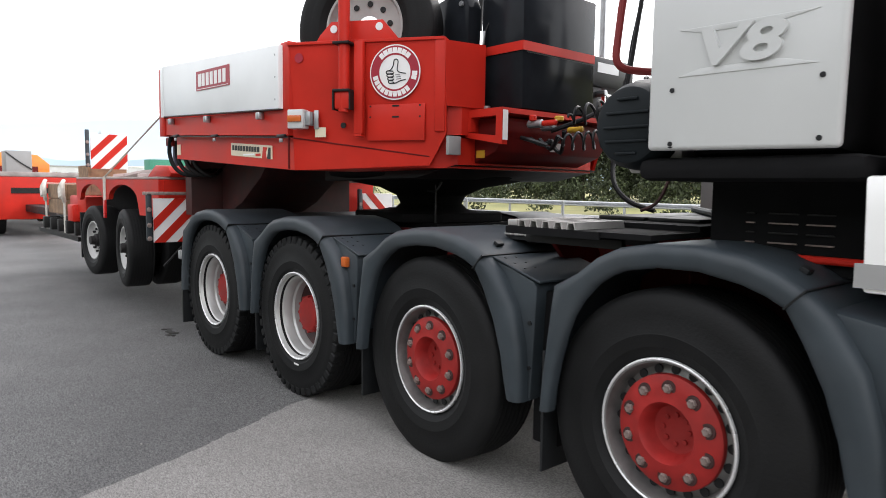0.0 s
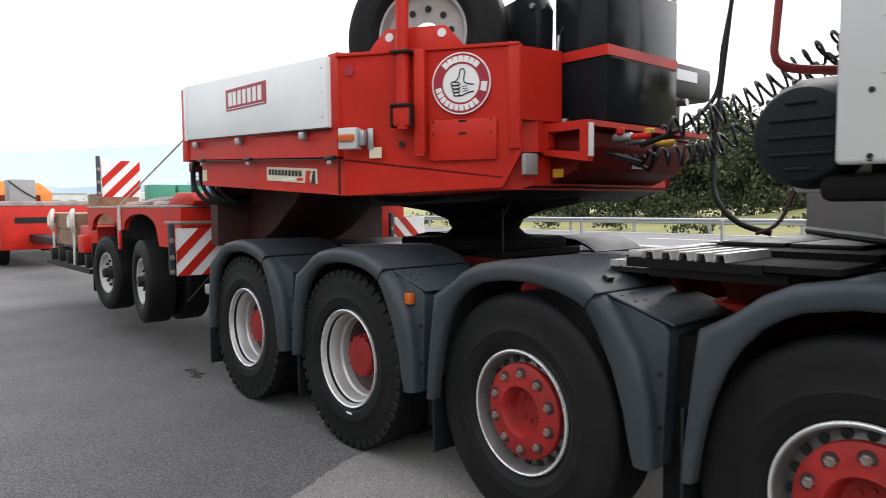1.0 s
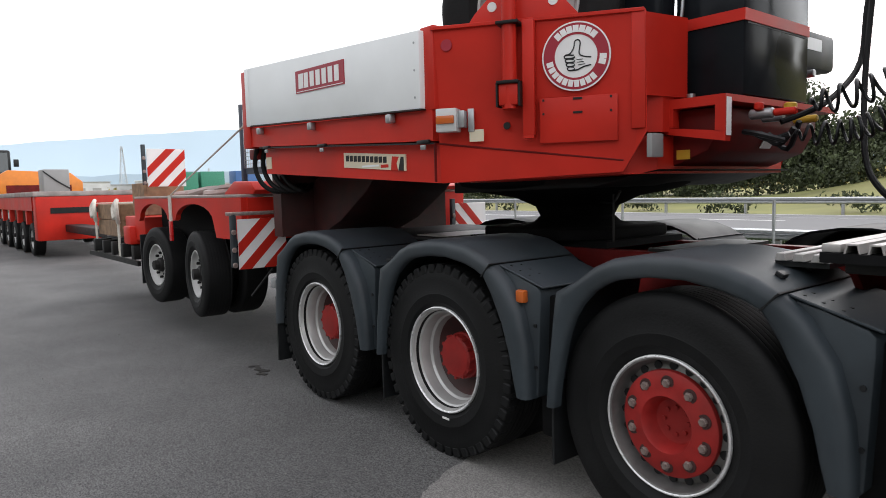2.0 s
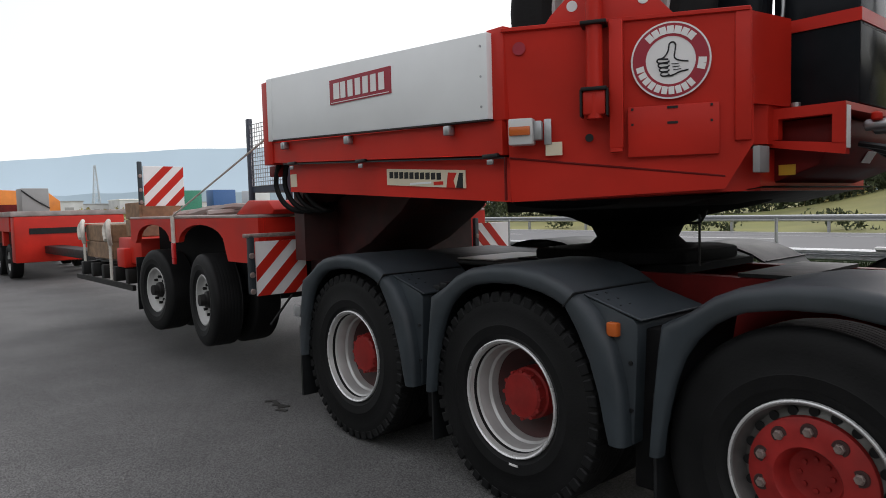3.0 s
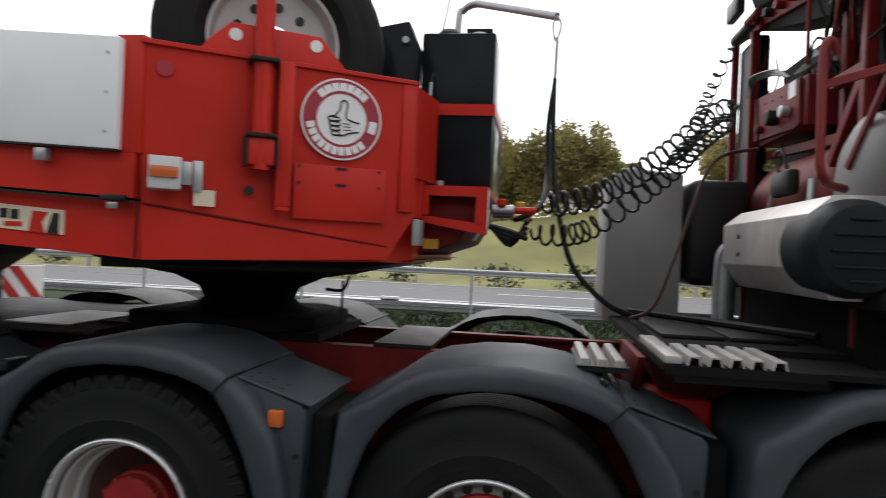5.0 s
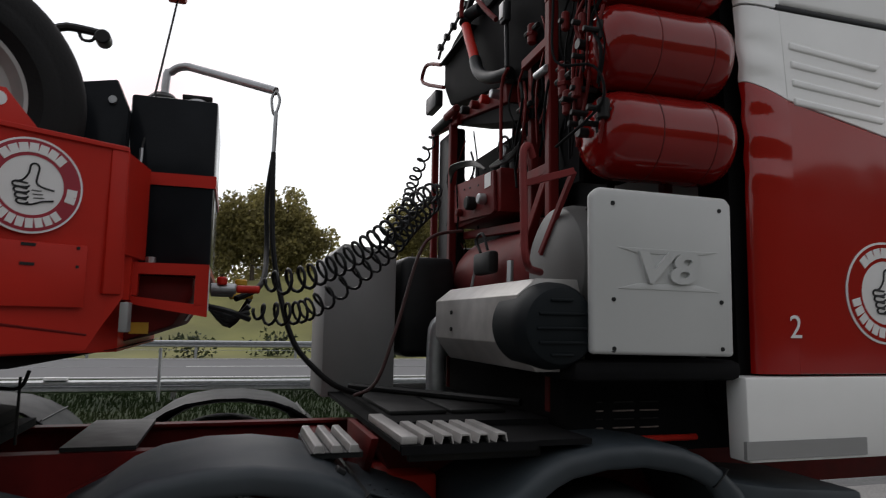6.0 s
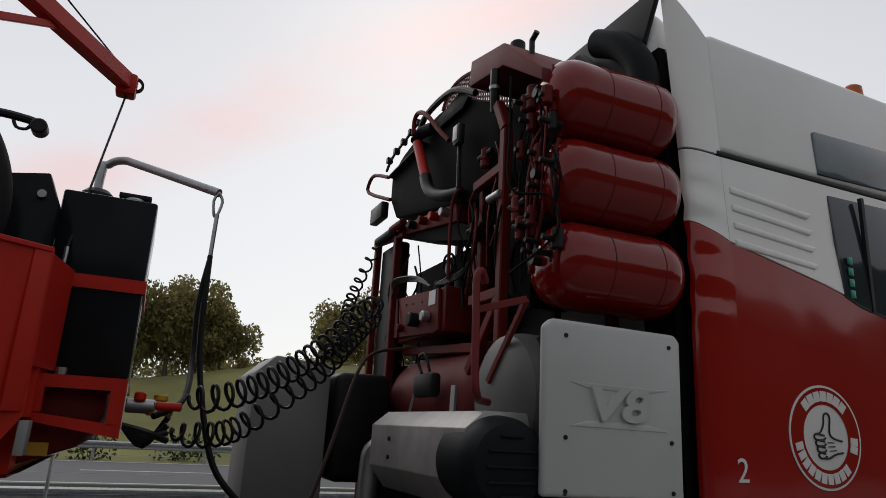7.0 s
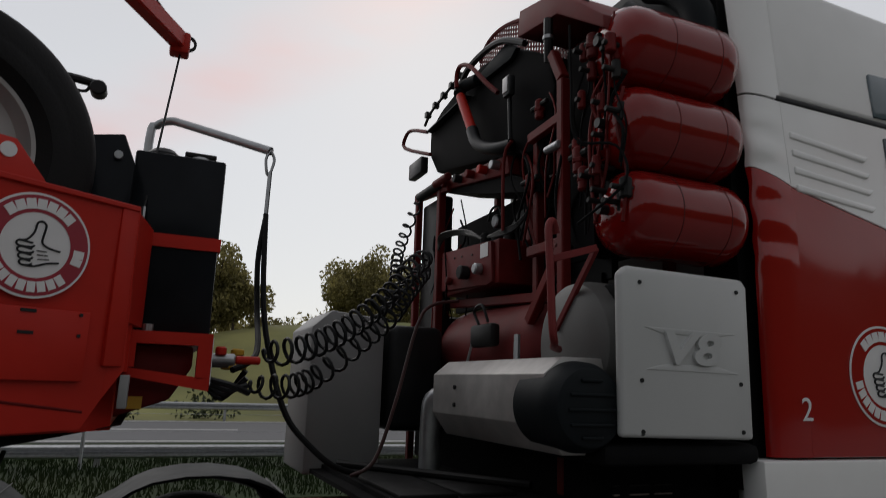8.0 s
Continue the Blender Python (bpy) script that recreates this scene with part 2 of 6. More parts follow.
TAIL = mat("tail_lamp", (0.5, 0.01, 0.01), 0.25)


# ---- building tools ----
ORIGIN = {}


def thing(name, at, label, category, group="", kind=""):
    ob = new(name)
    ob.location = at
    ob.empty_display_size = 0.2
    ORIGIN[name_of(ob)] = Vector(at)
    return tagged(ob, label, category, group, kind)


def name_of(ob):
    return ob.name


def part(name, bm, material, parent, label="", smooth=True, angle=35):
    """One mesh, built in world metres, as a part of a thing or of a part."""
    me = bpy.data.meshes.new(name)
    org = ORIGIN.get(name_of(parent), Vector()) if parent else Vector()
    if parent:
        bm.transform(Matrix.Translation(-org))
    bmesh.ops.recalc_face_normals(bm, faces=bm.faces)
    bm.to_mesh(me)
    bm.free()
    me.materials.append(material)
    if smooth:
        me.polygons.foreach_set("use_smooth", [True] * len(me.polygons))
        me.set_sharp_from_angle(angle=radians(angle))
    ob = new(name, me)
    if parent:
        ob.parent = parent
        ORIGIN[name_of(ob)] = org
    if label:
        ob["label"] = label
    return ob


def single(name, bm, material, label, category, group="", kind="", at=(0, 0, 0), smooth=True, angle=35):
    """A thing that is one mesh."""
    bm.transform(Matrix.Translation(-Vector(at)))
    ob = part(name, bm, material, None, "", smooth, angle)
    ob.location = at
    ORIGIN[name_of(ob)] = Vector(at)
    return tagged(ob, label, category, group, kind)


def box(bm, x0, x1, y0, y1, z0, z1, bev=0.0, seg=2, m=None):
    r = bmesh.ops.create_cube(bm, size=1.0)
    vs = r["verts"]
    t = Matrix.Translation(((x0 + x1) / 2, (y0 + y1) / 2, (z0 + z1) / 2)) @ Matrix.Diagonal((abs(x1 - x0), abs(y1 - y0), abs(z1 - z0), 1))
    bmesh.ops.transform(bm, matrix=t, verts=vs)
    if bev:
        es = list({ed for v in vs for ed in v.link_edges})
        out = bmesh.ops.bevel(bm, geom=es, offset=bev, segments=seg, affect="EDGES", profile=0.5)
        vs = list({v for f in out["faces"] for v in f.verts} | {v for v in vs if v.is_valid})
    if m is not None:
        bmesh.ops.transform(bm, matrix=m, verts=[v for v in vs if v.is_valid])
    return bm


def B():
    return bmesh.new()


def bx(*a, **k):
    return box(B(), *a, **k)


def prism(bm, pts, axis, a, b, bev=0.0, seg=2):
    """A polygon in the plane across the axis, drawn out from a to b. pts in (x,z) for y, (y,z) for x, (x,y) for z."""
    def put(p, d):
        return {"x": (d, p[0], p[1]), "y": (p[0], d, p[1]), "z": (p[0], p[1], d)}[axis]
    va, vb = [bm.verts.new(put(p, a)) for p in pts], [bm.verts.new(put(p, b)) for p in pts]
    fs = [bm.faces.new(va), bm.faces.new(vb[::-1])]
    k = len(pts)
    for i in range(k):
        fs.append(bm.faces.new((va[i], vb[i], vb[(i + 1) % k], va[(i + 1) % k])))
    bmesh.ops.recalc_face_normals(bm, faces=fs)
    if bev:
        bmesh.ops.bevel(bm, geom=list({ed for f in fs for ed in f.edges}), offset=bev, segments=seg, affect="EDGES", profile=0.5)
    return bm


def spin(bm, profile, centre, axis="y", seg=48, closed=False):
    """A turned shape: profile of (radius, along) round an axis through centre."""
    c = Vector(centre)
    rings = []
    for i in range(seg):
        a = 2 * math.pi * i / seg
        ring = []
        for r, d in profile:
            u, v = r * math.cos(a), r * math.sin(a)
            p = {"y": (u, d, v), "x": (d, u, v), "z": (u, v, d)}[axis]
            ring.append(bm.verts.new(c + Vector(p)))
        rings.append(ring)
    k = len(profile)
    for i in range(seg):
        a, b = rings[i], rings[(i + 1) % seg]
        for j in range(k if closed else k - 1):
            bm.faces.new((a[j], b[j], b[(j + 1) % k], a[(j + 1) % k]))
    bmesh.ops.remove_doubles(bm, verts=[v for r in rings for v in r], dist=0.0002)
    return bm


def tube(bm, pts, r, seg=8, smooth_steps=0):
    """A round bar or hose along points."""
    P = [Vector(p) for p in pts]
    if smooth_steps:
        Q = []
        for i in range(len(P) - 1):
            p0, p1, p2, p3 = P[max(i - 1, 0)], P[i], P[i + 1], P[min(i + 2, len(P) - 1)]
            for s in range(smooth_steps):
                t = s / smooth_steps
                Q.append(0.5 * ((2 * p1) + (p2 - p0) * t + (2 * p0 - 5 * p1 + 4 * p2 - p3) * t * t + (3 * p1 - p0 - 3 * p2 + p3) * t ** 3))
        P = Q + [P[-1]]
    up = Vector((0.13, 0.31, 0.94))
    rings = []
    for i, p in enumerate(P):
        d = (P[min(i + 1, len(P) - 1)] - P[max(i - 1, 0)]).normalized()
        s = d.cross(up)
        if s.length < 1e-3:
            s = d.cross(Vector((1, 0, 0)))
        s.normalize()
        up = s.cross(d).normalized()
        rings.append([bm.verts.new(p + r * (math.cos(2 * math.pi * k / seg) * s + math.sin(2 * math.pi * k / seg) * up)) for k in range(seg)])
    for a, b in zip(rings, rings[1:]):
        for k in range(seg):
            bm.faces.new((a[k], a[(k + 1) % seg], b[(k + 1) % seg], b[k]))
    bm.faces.new(rings[0][::-1])
    bm.faces.new(rings[-1])
    return bm


def bar(bm, p, q, w, h):
    """A square bar from p to q."""
    p, q = Vector(p), Vector(q)
    d = q - p
    m = Matrix.Translation((p + q) / 2) @ d.to_track_quat("X", "Z").to_matrix().to_4x4()
    return box(bm, -d.length / 2, d.length / 2, -w / 2, w / 2, -h / 2, h / 2, bev=min(w, h) * 0.12, seg=1, m=m)


def rod(bm, c, axis, r, a, b, seg=20, bev=0.0):
    """A capped cylinder along an axis through c, from a to b."""
    k = bev or 0.0005
    return spin(bm, [(0.0001, a), (r - k, a), (r, a + k), (r, b - k), (r - k, b), (0.0001, b)], c, axis, seg)


def flat_text(name, text, size, m, material, parent, depth=0.003, bold=0.0):
    cu = bpy.data.curves.new(name, "FONT")
    cu.body, cu.size, cu.extrude, cu.offset, cu.align_x, cu.align_y = text, size, depth, bold, "CENTER", "CENTER"
    tmp = bpy.data.objects.new(name, cu)
    me = bpy.data.meshes.new_from_object(tmp)
    bpy.data.objects.remove(tmp)
    bm = bmesh.new()
    bm.from_mesh(me)
    bm.transform(m)
    return part(name, bm, material, parent, smooth=False)


# ---- the setting ----
single("ground", bx(-900, 900, -900, 13.9, -0.6, -0.02), ASPHALT, "large worn grey asphalt yard with fine cracks", "ground", kind="structure", smooth=False)
# pale resurfaced strip, its edge running across under the truck
bm = B()
edge = [(0.92, -2.4), (0.80, -1.75), (0.72, -1.45), (0.60, -1.08), (0.47, -0.76), (0.40, -0.62), (0.31, -0.42), (0.21, -0.24), (0.12, 0.02), (0.02, 0.35), (-0.3, 1.2), (-1.2, 4.0)]
rng = random.Random(3)
fine_edge = []
for (xa, ya), (xb, yb) in zip(edge, edge[1:]):
    for s in range(5):
        k = s / 5
        fine_edge.append((xa + (xb - xa) * k + rng.uniform(-0.012, 0.012), ya + (yb - ya) * k))
prism(bm, [(4.6, -28.0)] + fine_edge + [(60, 4.0), (60, -28.0)], "z", -0.05, -0.016)
single("pavement", bm, SLAB, "paler patched asphalt strip with a ragged edge", "pavement", kind="structure", smooth=False)
# scraps of dark litter on the yard
bm = B()
for i in range(5):
    a = rng.uniform(0, 6.28)
    box(bm, -0.045, 0.045, -0.018, 0.018, 0.0, 0.008, m=pose(-2.6 + 0.07 * i, 0.02 + rng.uniform(-0.05, 0.05), -0.019, 0, 0, math.degrees(a)))
single("leaf_litter", bm, RUBBLE, "dark scraps of litter lying on the asphalt", "litter", kind="stuff")
bm = B()
for i in range(110):
    x, y, s = rng.uniform(-5, 5), rng.uniform(-2.2, 0.6), rng.uniform(0.002, 0.006)
    box(bm, x - s, x + s, y - s, y + s * 0.6, -0.02, s - 0.018)
single("gravel_specks", bm, SLAB, "scattered pale grit on the asphalt", "gravel", kind="stuff", smooth=False)

# verge, motorway, bank
single("verge", bx(-900, 900, 13.9, 17.4, -0.6, 0.03), GRASS, "strip of rough green grass beside the motorway", "grass", kind="structure", smooth=False)
single("near_verge", bx(-300, 300, 8.2, 13.6, -0.2, 0.05), GRASS, "strip of mown grass behind the yard", "grass", kind="structure", smooth=False)
single("road", bx(-900, 900, 17.4, 27.2, -0.6, 0.02), ROAD, "grey motorway carriageway", "road", kind="structure", smooth=False)
for yy in (17.9, 22.3, 26.7):
    bm = B()
    if yy == 22.3:
        for i in range(-20, 12):
            box(bm, i * 12.0, i * 12.0 + 4.0, yy - 0.08, yy + 0.08, 0.0, 0.026)
    else:
        box(bm, -400, 400, yy - 0.08, yy + 0.08, 0.0, 0.026)
    single("road_marking", bm, LINE, "white painted lane line on the motorway", "road marking", kind="structure", smooth=False)

def top_of(x):
    return float(np.interp(x, (-60, -17, -13, -7, 3, 8, 18, 80), (0.4, 0.6, 1.2, 3.0, 4.2, 5.4, 6.2, 7.0)))


# rising meadow bank: one sheet
bm = B()
cols, rows_n = 320, 26
grid = []
for i in range(cols + 1):
    x = -420 + 640 * i / cols
    line = []
    for j in range(rows_n + 1):
        y = 27.2 + 75 * (j / rows_n) ** 1.5
        k = min(1.0, max(0.0, (y - 28.5) / 17.0))
        z = -0.02 + (k * k * (3 - 2 * k)) * (top_of(x)) + 0.25 * noise.noise((x * 0.12, y * 0.12, 0.3)) * k + max(0, y - 46) * 0.015
        line.append(bm.verts.new((x, y, z)))
    grid.append(line)
for i in range(cols):
    for j in range(rows_n):
        bm.faces.new((grid[i][j], grid[i + 1][j], grid[i + 1][j + 1], grid[i][j + 1]))
single("bank", bm, MEADOW, "grassy bank with dry meadow rising behind the motorway", "grass bank", kind="structure")
single("far_ground", bx(-2500, 2500, 60, 3600, -3.0, -0.9), MEADOW, "distant open country", "ground", kind="structure", smooth=False)
single("far_yard", bx(-3000, -890, -2500, 60, -3.0, -0.1), MEADOW, "distant flat country behind the yard", "ground", kind="structure", smooth=False)


def bank_z(x, y):
    k = min(1.0, max(0.0, (y - 28.5) / 17.0))
    return (k * k * (3 - 2 * k)) * (top_of(x)) + max(0, y - 46) * 0.015 - 0.05


# far mountains
bm = B()
ridge = []
for i in range(161):
    a = radians(60 + 150 * i / 160)
    h = 0.072 + 0.030 * noise.noise((i * 0.045, 2.0, 0)) + 0.010 * noise.noise((i * 0.21, 5.0, 0))
    h *= 0.55 + 0.6 * min(1, max(0, (i - 20) / 90))
    R = 3300
    ridge.append((bm.verts.new((R * math.cos(a), R * math.sin(a), -40)), bm.verts.new((R * math.cos(a), R * math.sin(a), R * h)),
                  bm.verts.new((1.15 * R * math.cos(a), 1.15 * R * math.sin(a), -40))))
for p, q in zip(ridge, ridge[1:]):
    bm.faces.new((p[0], q[0], q[1], p[1]))
    bm.faces.new((p[1], q[1], q[2], p[2]))
bm2 = B()
low_ridge = []
for i in range(161):
    a = radians(60 + 150 * i / 160)
    h = 0.030 + 0.016 * noise.noise((i * 0.07, 9.0, 0)) + 0.006 * noise.noise((i * 0.3, 4.0, 0))
    low_ridge.append((bm2.verts.new((2700 * math.cos(a), 2700 * math.sin(a), -40)), bm2.verts.new((2700 * math.cos(a), 2700 * math.sin(a), 2700 * h)),
                      bm2.verts.new((3000 * math.cos(a), 3000 * math.sin(a), -40))))
for p, q in zip(low_ridge, low_ridge[1:]):
    bm2.faces.new((p[0], q[0], q[1], p[1]))
    bm2.faces.new((p[1], q[1], q[2], p[2]))
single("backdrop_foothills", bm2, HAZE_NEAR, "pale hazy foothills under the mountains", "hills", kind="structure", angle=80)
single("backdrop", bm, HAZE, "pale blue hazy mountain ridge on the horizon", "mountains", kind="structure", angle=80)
# far wood that closes the yard on its other side
bm = B()
row = []
for i in range(241):
    x = -120 + i
    h = 12.5 + 2.4 * noise.noise((x * 0.11, 3.0, 0)) + 1.0 * noise.noise((x * 0.45, 7.0, 0)) + 0.5 * noise.noise((x * 1.7, 1.0, 0))
    d = 0.8 * noise.noise((x * 0.3, 11.0, 0))
    row.append([bm.verts.new((x, -32 + d, -0.1)), bm.verts.new((x, -32.4 + d, h * 0.8)), bm.verts.new((x, -33.5 + d, h)), bm.verts.new((x, -36 + d, -0.1))])
for p, q in zip(row, row[1:]):
    for k in range(3):
        bm.faces.new((p[k], p[k + 1], q[k + 1], q[k]))
single("backdrop_wood", bm, WOODS, "dark uneven wood closing the far side of the yard", "wood", kind="structure", angle=80)


def guard_rail():
    g = thing("guard_rail", (0, 27.4, 0), "galvanised steel crash barrier along the far motorway edge", "guard rail")
    bm = B()
    prof = [(27.30, 0.46), (27.24, 0.50), (27.24, 0.55), (27.31, 0.60), (27.24, 0.65), (27.24, 0.70), (27.30, 0.74), (27.33, 0.74), (27.33, 0.46)]
    prism(bm, prof, "x", -160, 90)
    part("rail", bm, STEEL, g, smooth=False)
    post = None
    for i in range(-40, 23):
        if post is None:
            post = part("post", bx(-160, -159.9, 27.34, 27.46, -0.1, 0.74), STEEL, g, smooth=False)
        else:
            o = post.copy()
            scene.collection.objects.link(o)
            o.location = ((i + 40) * 4.0, 0, 0)


guard_rail()


def near_barrier():
    g = thing("guard_rail", (0, 12.1, 0), "weathered steel crash barrier along the near verge", "guard rail")
    prof = [(12.06, 0.21), (12.0, 0.24), (12.0, 0.28), (12.07, 0.325), (12.0, 0.37), (12.0, 0.41), (12.06, 0.44), (12.09, 0.44), (12.09, 0.21)]
    part("rail", prism(B(), prof, "x", -160, 90), STEEL, g, smooth=False)
    post = part("post", bx(-159.7, -159.6, 12.10, 12.20, -0.05, 0.42), STEEL, g, smooth=False)
    box_ = part("reflector", bx(-157.9, -157.5, 11.98, 12.10, 0.441, 0.50, bev=0.01), WHITE_FILM, g)
    for i in range(1, 61):
        o = post.copy()
        scene.collection.objects.link(o)
        o.location = (i * 4.0, 0, 0)
        if i % 3 == 0:
            o = box_.copy()
            scene.collection.objects.link(o)
            o.location = (i * 4.0, 0, 0)


near_barrier()


def wire_fence():
    f = thing("wire_fence", (0, 11.8, 0), "thin grey wire fence on slim steel posts", "fence")
    for z in (0.35, 0.70, 1.02):
        part("wire", tube(B(), [(-110, 11.8, z), (60, 11.8, z)], 0.003, 4), STEEL, f)
    post = part("post", tube(B(), [(-110.9, 11.8, 0.0), (-110.9, 11.8, 1.06)], 0.032), STEEL, f)
    for i in range(1, 45):
        o = post.copy()
        scene.collection.objects.link(o)
        o.location = (i * 3.7, 0, 0)


wire_fence()


# ---- trees and shrubs ----
def crown_mesh(bm, centre, size, count, rnd, leaf):
    """Uneven clumps of small leaf faces."""
    c = Vector(centre)
    lobes = [(c + Vector((rnd.gauss(0, 0.42) * size[0], rnd.gauss(0, 0.42) * size[1], rnd.gauss(0.0, 0.36) * size[2])), rnd.uniform(0.34, 0.6)) for _ in range(20)]
    for i in range(count):
        lc, ls = rnd.choice(lobes)
        d = Vector((rnd.gauss(0, 1), rnd.gauss(0, 1), rnd.gauss(0, 1))).normalized() * (rnd.random() ** 0.4)
        p = lc + Vector((d.x * size[0] * ls, d.y * size[1] * ls, d.z * size[2] * ls))
        q = Euler((rnd.uniform(0, 6.3), rnd.uniform(0, 6.3), rnd.uniform(0, 6.3))).to_matrix()
        s = leaf * rnd.uniform(0.5, 1.3)
        bm.faces.new([bm.verts.new(p + q @ Vector(v) * s) for v in ((-1, -0.5, 0), (0.2, -0.6, 0.25), (1, 0.1, 0), (0.1, 0.6, 0.2))])
    return lobes


def tree(x, y, h, w, seed, label, leaf=0.16, count=4200, foliage=LEAF):
    rnd = random.Random(seed)
    z = bank_z(x, y)
    t = thing("tree", (x, y, z), label, "tree", "trees on the bank")
    c = Vector((x, y, z + h * 0.50))
    bm = B()
    lobes = crown_mesh(bm, c, (w, w, h * 0.50), count, rnd, leaf)
    part("crown", bm, foliage, t, smooth=False)
    bm = B()
    top = Vector((x, y, z + h * 0.45))
    for k in range(4):
        a, b = Vector((x, y, z)).lerp(top, k / 4), Vector((x, y, z)).lerp(top, (k + 1) / 4)
        tube(bm, [a, b], 0.16 * (1 - 0.15 * k) * h / 7, 7)
    for lc, _ in lobes[:8]:
        tube(bm, [Vector((x, y, z + h * 0.3)), Vector((x, y, z + h * 0.3)).lerp(lc, 0.6) + Vector((0, 0, 0.2)), lc], 0.05 * h / 7, 5)
    part("trunk", bm, BARK, t)


TREES = [(-1.3, 46.5, 6.6, 1.9), (0.6, 47, 7.0, 2.1), (2.6, 46.6, 7.2, 2.1), (4.6, 47.5, 6.2, 2.0), (6.0, 46.5, 4.2, 1.5), (15.0, 50, 5.0, 2.2), (17.6, 51, 5.4, 2.4), (21, 52, 5.6, 2.6), (25, 54, 6.0, 2.8), (31, 55, 6.0, 3.0)]
for i, (x, y, h, w) in enumerate(TREES):
    tree(x, y, h, w, 11 + i, "leafy olive-green tree standing on the grassy bank", leaf=0.15, count=7000)
rng = random.Random(21)
for i in range(16):
    x = -9.5 - i * 2.3 + rng.uniform(-0.7, 0.7)
    tree(x, 43 + rng.uniform(0, 5), rng.uniform(4.6, 7.4) - (1.2 if x > -13 else 0), rng.uniform(2.2, 3.1), 90 + i, "dense dark green tree behind the crash barrier", leaf=0.16, count=6500, foliage=LEAF_DARK)
bm = B()
for i in range(46):
    x = -150 + i * 4.4 + rng.uniform(-1, 1)
    y = rng.uniform(28.2, 29.6)
    crown_mesh(bm, (x, y, bank_z(x, y) + 0.45), (1.3, 0.5, 0.5 + 0.4 * rng.random()), 330, rng, 0.10)
bm_dark = B()
for i in range(26):
    x = -8.5 - i * 1.6 + rng.uniform(-0.5, 0.5)
    y = 41.5 + rng.uniform(-0.8, 0.8)
    crown_mesh(bm_dark, (x, y, bank_z(x, y) + 0.8), (1.5, 0.7, 0.9 + 0.6 * rng.random()), 420, rng, 0.14)
single("undergrowth", bm_dark, LEAF_DARK, "dark green undergrowth beneath the roadside trees", "shrub", kind="stuff", smooth=False)
single("hedge", bm, LEAF_DARK, "low scrubby bushes along the crash barrier", "shrub", kind="stuff", smooth=False)
bm = B()
for i in range(50):
    x, y = rng.uniform(-30, 40), 58 + rng.uniform(0, 10)
    crown_mesh(bm, (x, y, bank_z(x, y) + 1.0), (2.5, 1.2, 1.0 + 0.6 * rng.random()), 300, rng, 0.2)
single("far_woods", bm, LEAF, "distant line of bushes at the top of the bank", "woods", kind="stuff", smooth=False)

# rough grass blades on the nearest verge
bm = B()
for i in range(9000):
    x, y = rng.uniform(-7, 9), rng.uniform(8.3, 13.5)
    hgt, dx, dy = rng.uniform(0.05, 0.16), rng.uniform(-0.05, 0.05), rng.uniform(-0.04, 0.04)
    bm.faces.new([bm.verts.new(p) for p in ((x - 0.012, y, 0.05), (x + 0.012, y, 0.05), (x + dx, y + dy, 0.05 + hgt))])
single("grass_blades", bm, GRASS, "rough green grass on the verge behind the truck", "grass", kind="stuff", smooth=False)


# ---- wheels ----
TYRE_R = 0.53


def tyre_bm(R=TYRE_R, rim=0.268, half=0.155, lugs=0):
    """A tyre round the y axis, centred at the origin; blocks on the shoulder when lugs is set."""
    bm = B()
    h = half
    prof = [(rim, -h * 0.72), (rim + 0.012, -h * 0.80), (rim + 0.05, -h * 0.93), (rim + 0.052, -h * 0.945), (rim + 0.10, -h), (rim + 0.104, -h * 0.985), (R - 0.085, -h * 0.985), (R - 0.05, -h * 0.955), (R - 0.022, -h * 0.90), (R - 0.004, -h * 0.80)]
    for k in range(-3, 4):
        y = h * 0.2 * k
        prof += [(R, y - 0.02), (R + 0.002, y), (R, y + 0.008), (R - 0.012, y + 0.010), (R - 0.012, y + 0.016)]
    prof += [(R - 0.004, h * 0.80), (R - 0.022, h * 0.90), (R - 0.085, h * 0.985), (rim + 0.10, h), (rim + 0.012, h * 0.8), (rim, h * 0.72)]
    spin(bm, prof, (0, 0, 0), "y", 72, closed=True)
    for i in range(lugs):
        a = 360 / lugs * i
        box(bm, -0.019, 0.019, -h * 0.97, -h * 0.55, R - 0.045, R + 0.004, m=pose(0, 0, 0, 0, a, 0))
    return bm


def mesh_of(name, bm, material, angle=35):
    me = bpy.data.meshes.new(name)
    bmesh.ops.recalc_face_normals(bm, faces=bm.faces)
    bm.to_mesh(me)
    bm.free()
    me.materials.append(material)
    me.polygons.foreach_set("use_smooth", [True] * len(me.polygons))
    me.set_sharp_from_angle(angle=radians(angle))
    return me


ME = {}
ME["tyre"] = mesh_of("tyre", tyre_bm(), RUBBER)
ME["tread_block"] = mesh_of("tread_block", bx(-0.026, 0.026, -0.149, -0.07, TYRE_R - 0.05, TYRE_R + 0.003, bev=0.006, seg=1), RUBBER)
ME["small_tyre"] = mesh_of("tyre", tyre_bm(0.42, 0.225, 0.14), RUBBER)
# deep dished drive rim: lip, steps inward, disc far inside
ME["drive_rim"] = mesh_of("rim", spin(B(), [(0.286, -0.120), (0.293, -0.130), (0.288, -0.142), (0.278, -0.138), (0.272, -0.118), (0.268, -0.098), (0.258, -0.090), (0.250, -0.062), (0.247, -0.030), (0.236, -0.018), (0.230, 0.02), (0.222, 0.065), (0.205, 0.085), (0.25, 0.15), (0.272, 0.12)], (0, 0, 0), "y", 72, closed=True), RIM, 14)
ME["lip"] = mesh_of("rim_lip", spin(B(), [(0.2725, -0.127), (0.2805, -0.127), (0.2785, -0.137), (0.2735, -0.139), (0.2685, -0.136)], (0, 0, 0), "y", 72, closed=True), LIP)
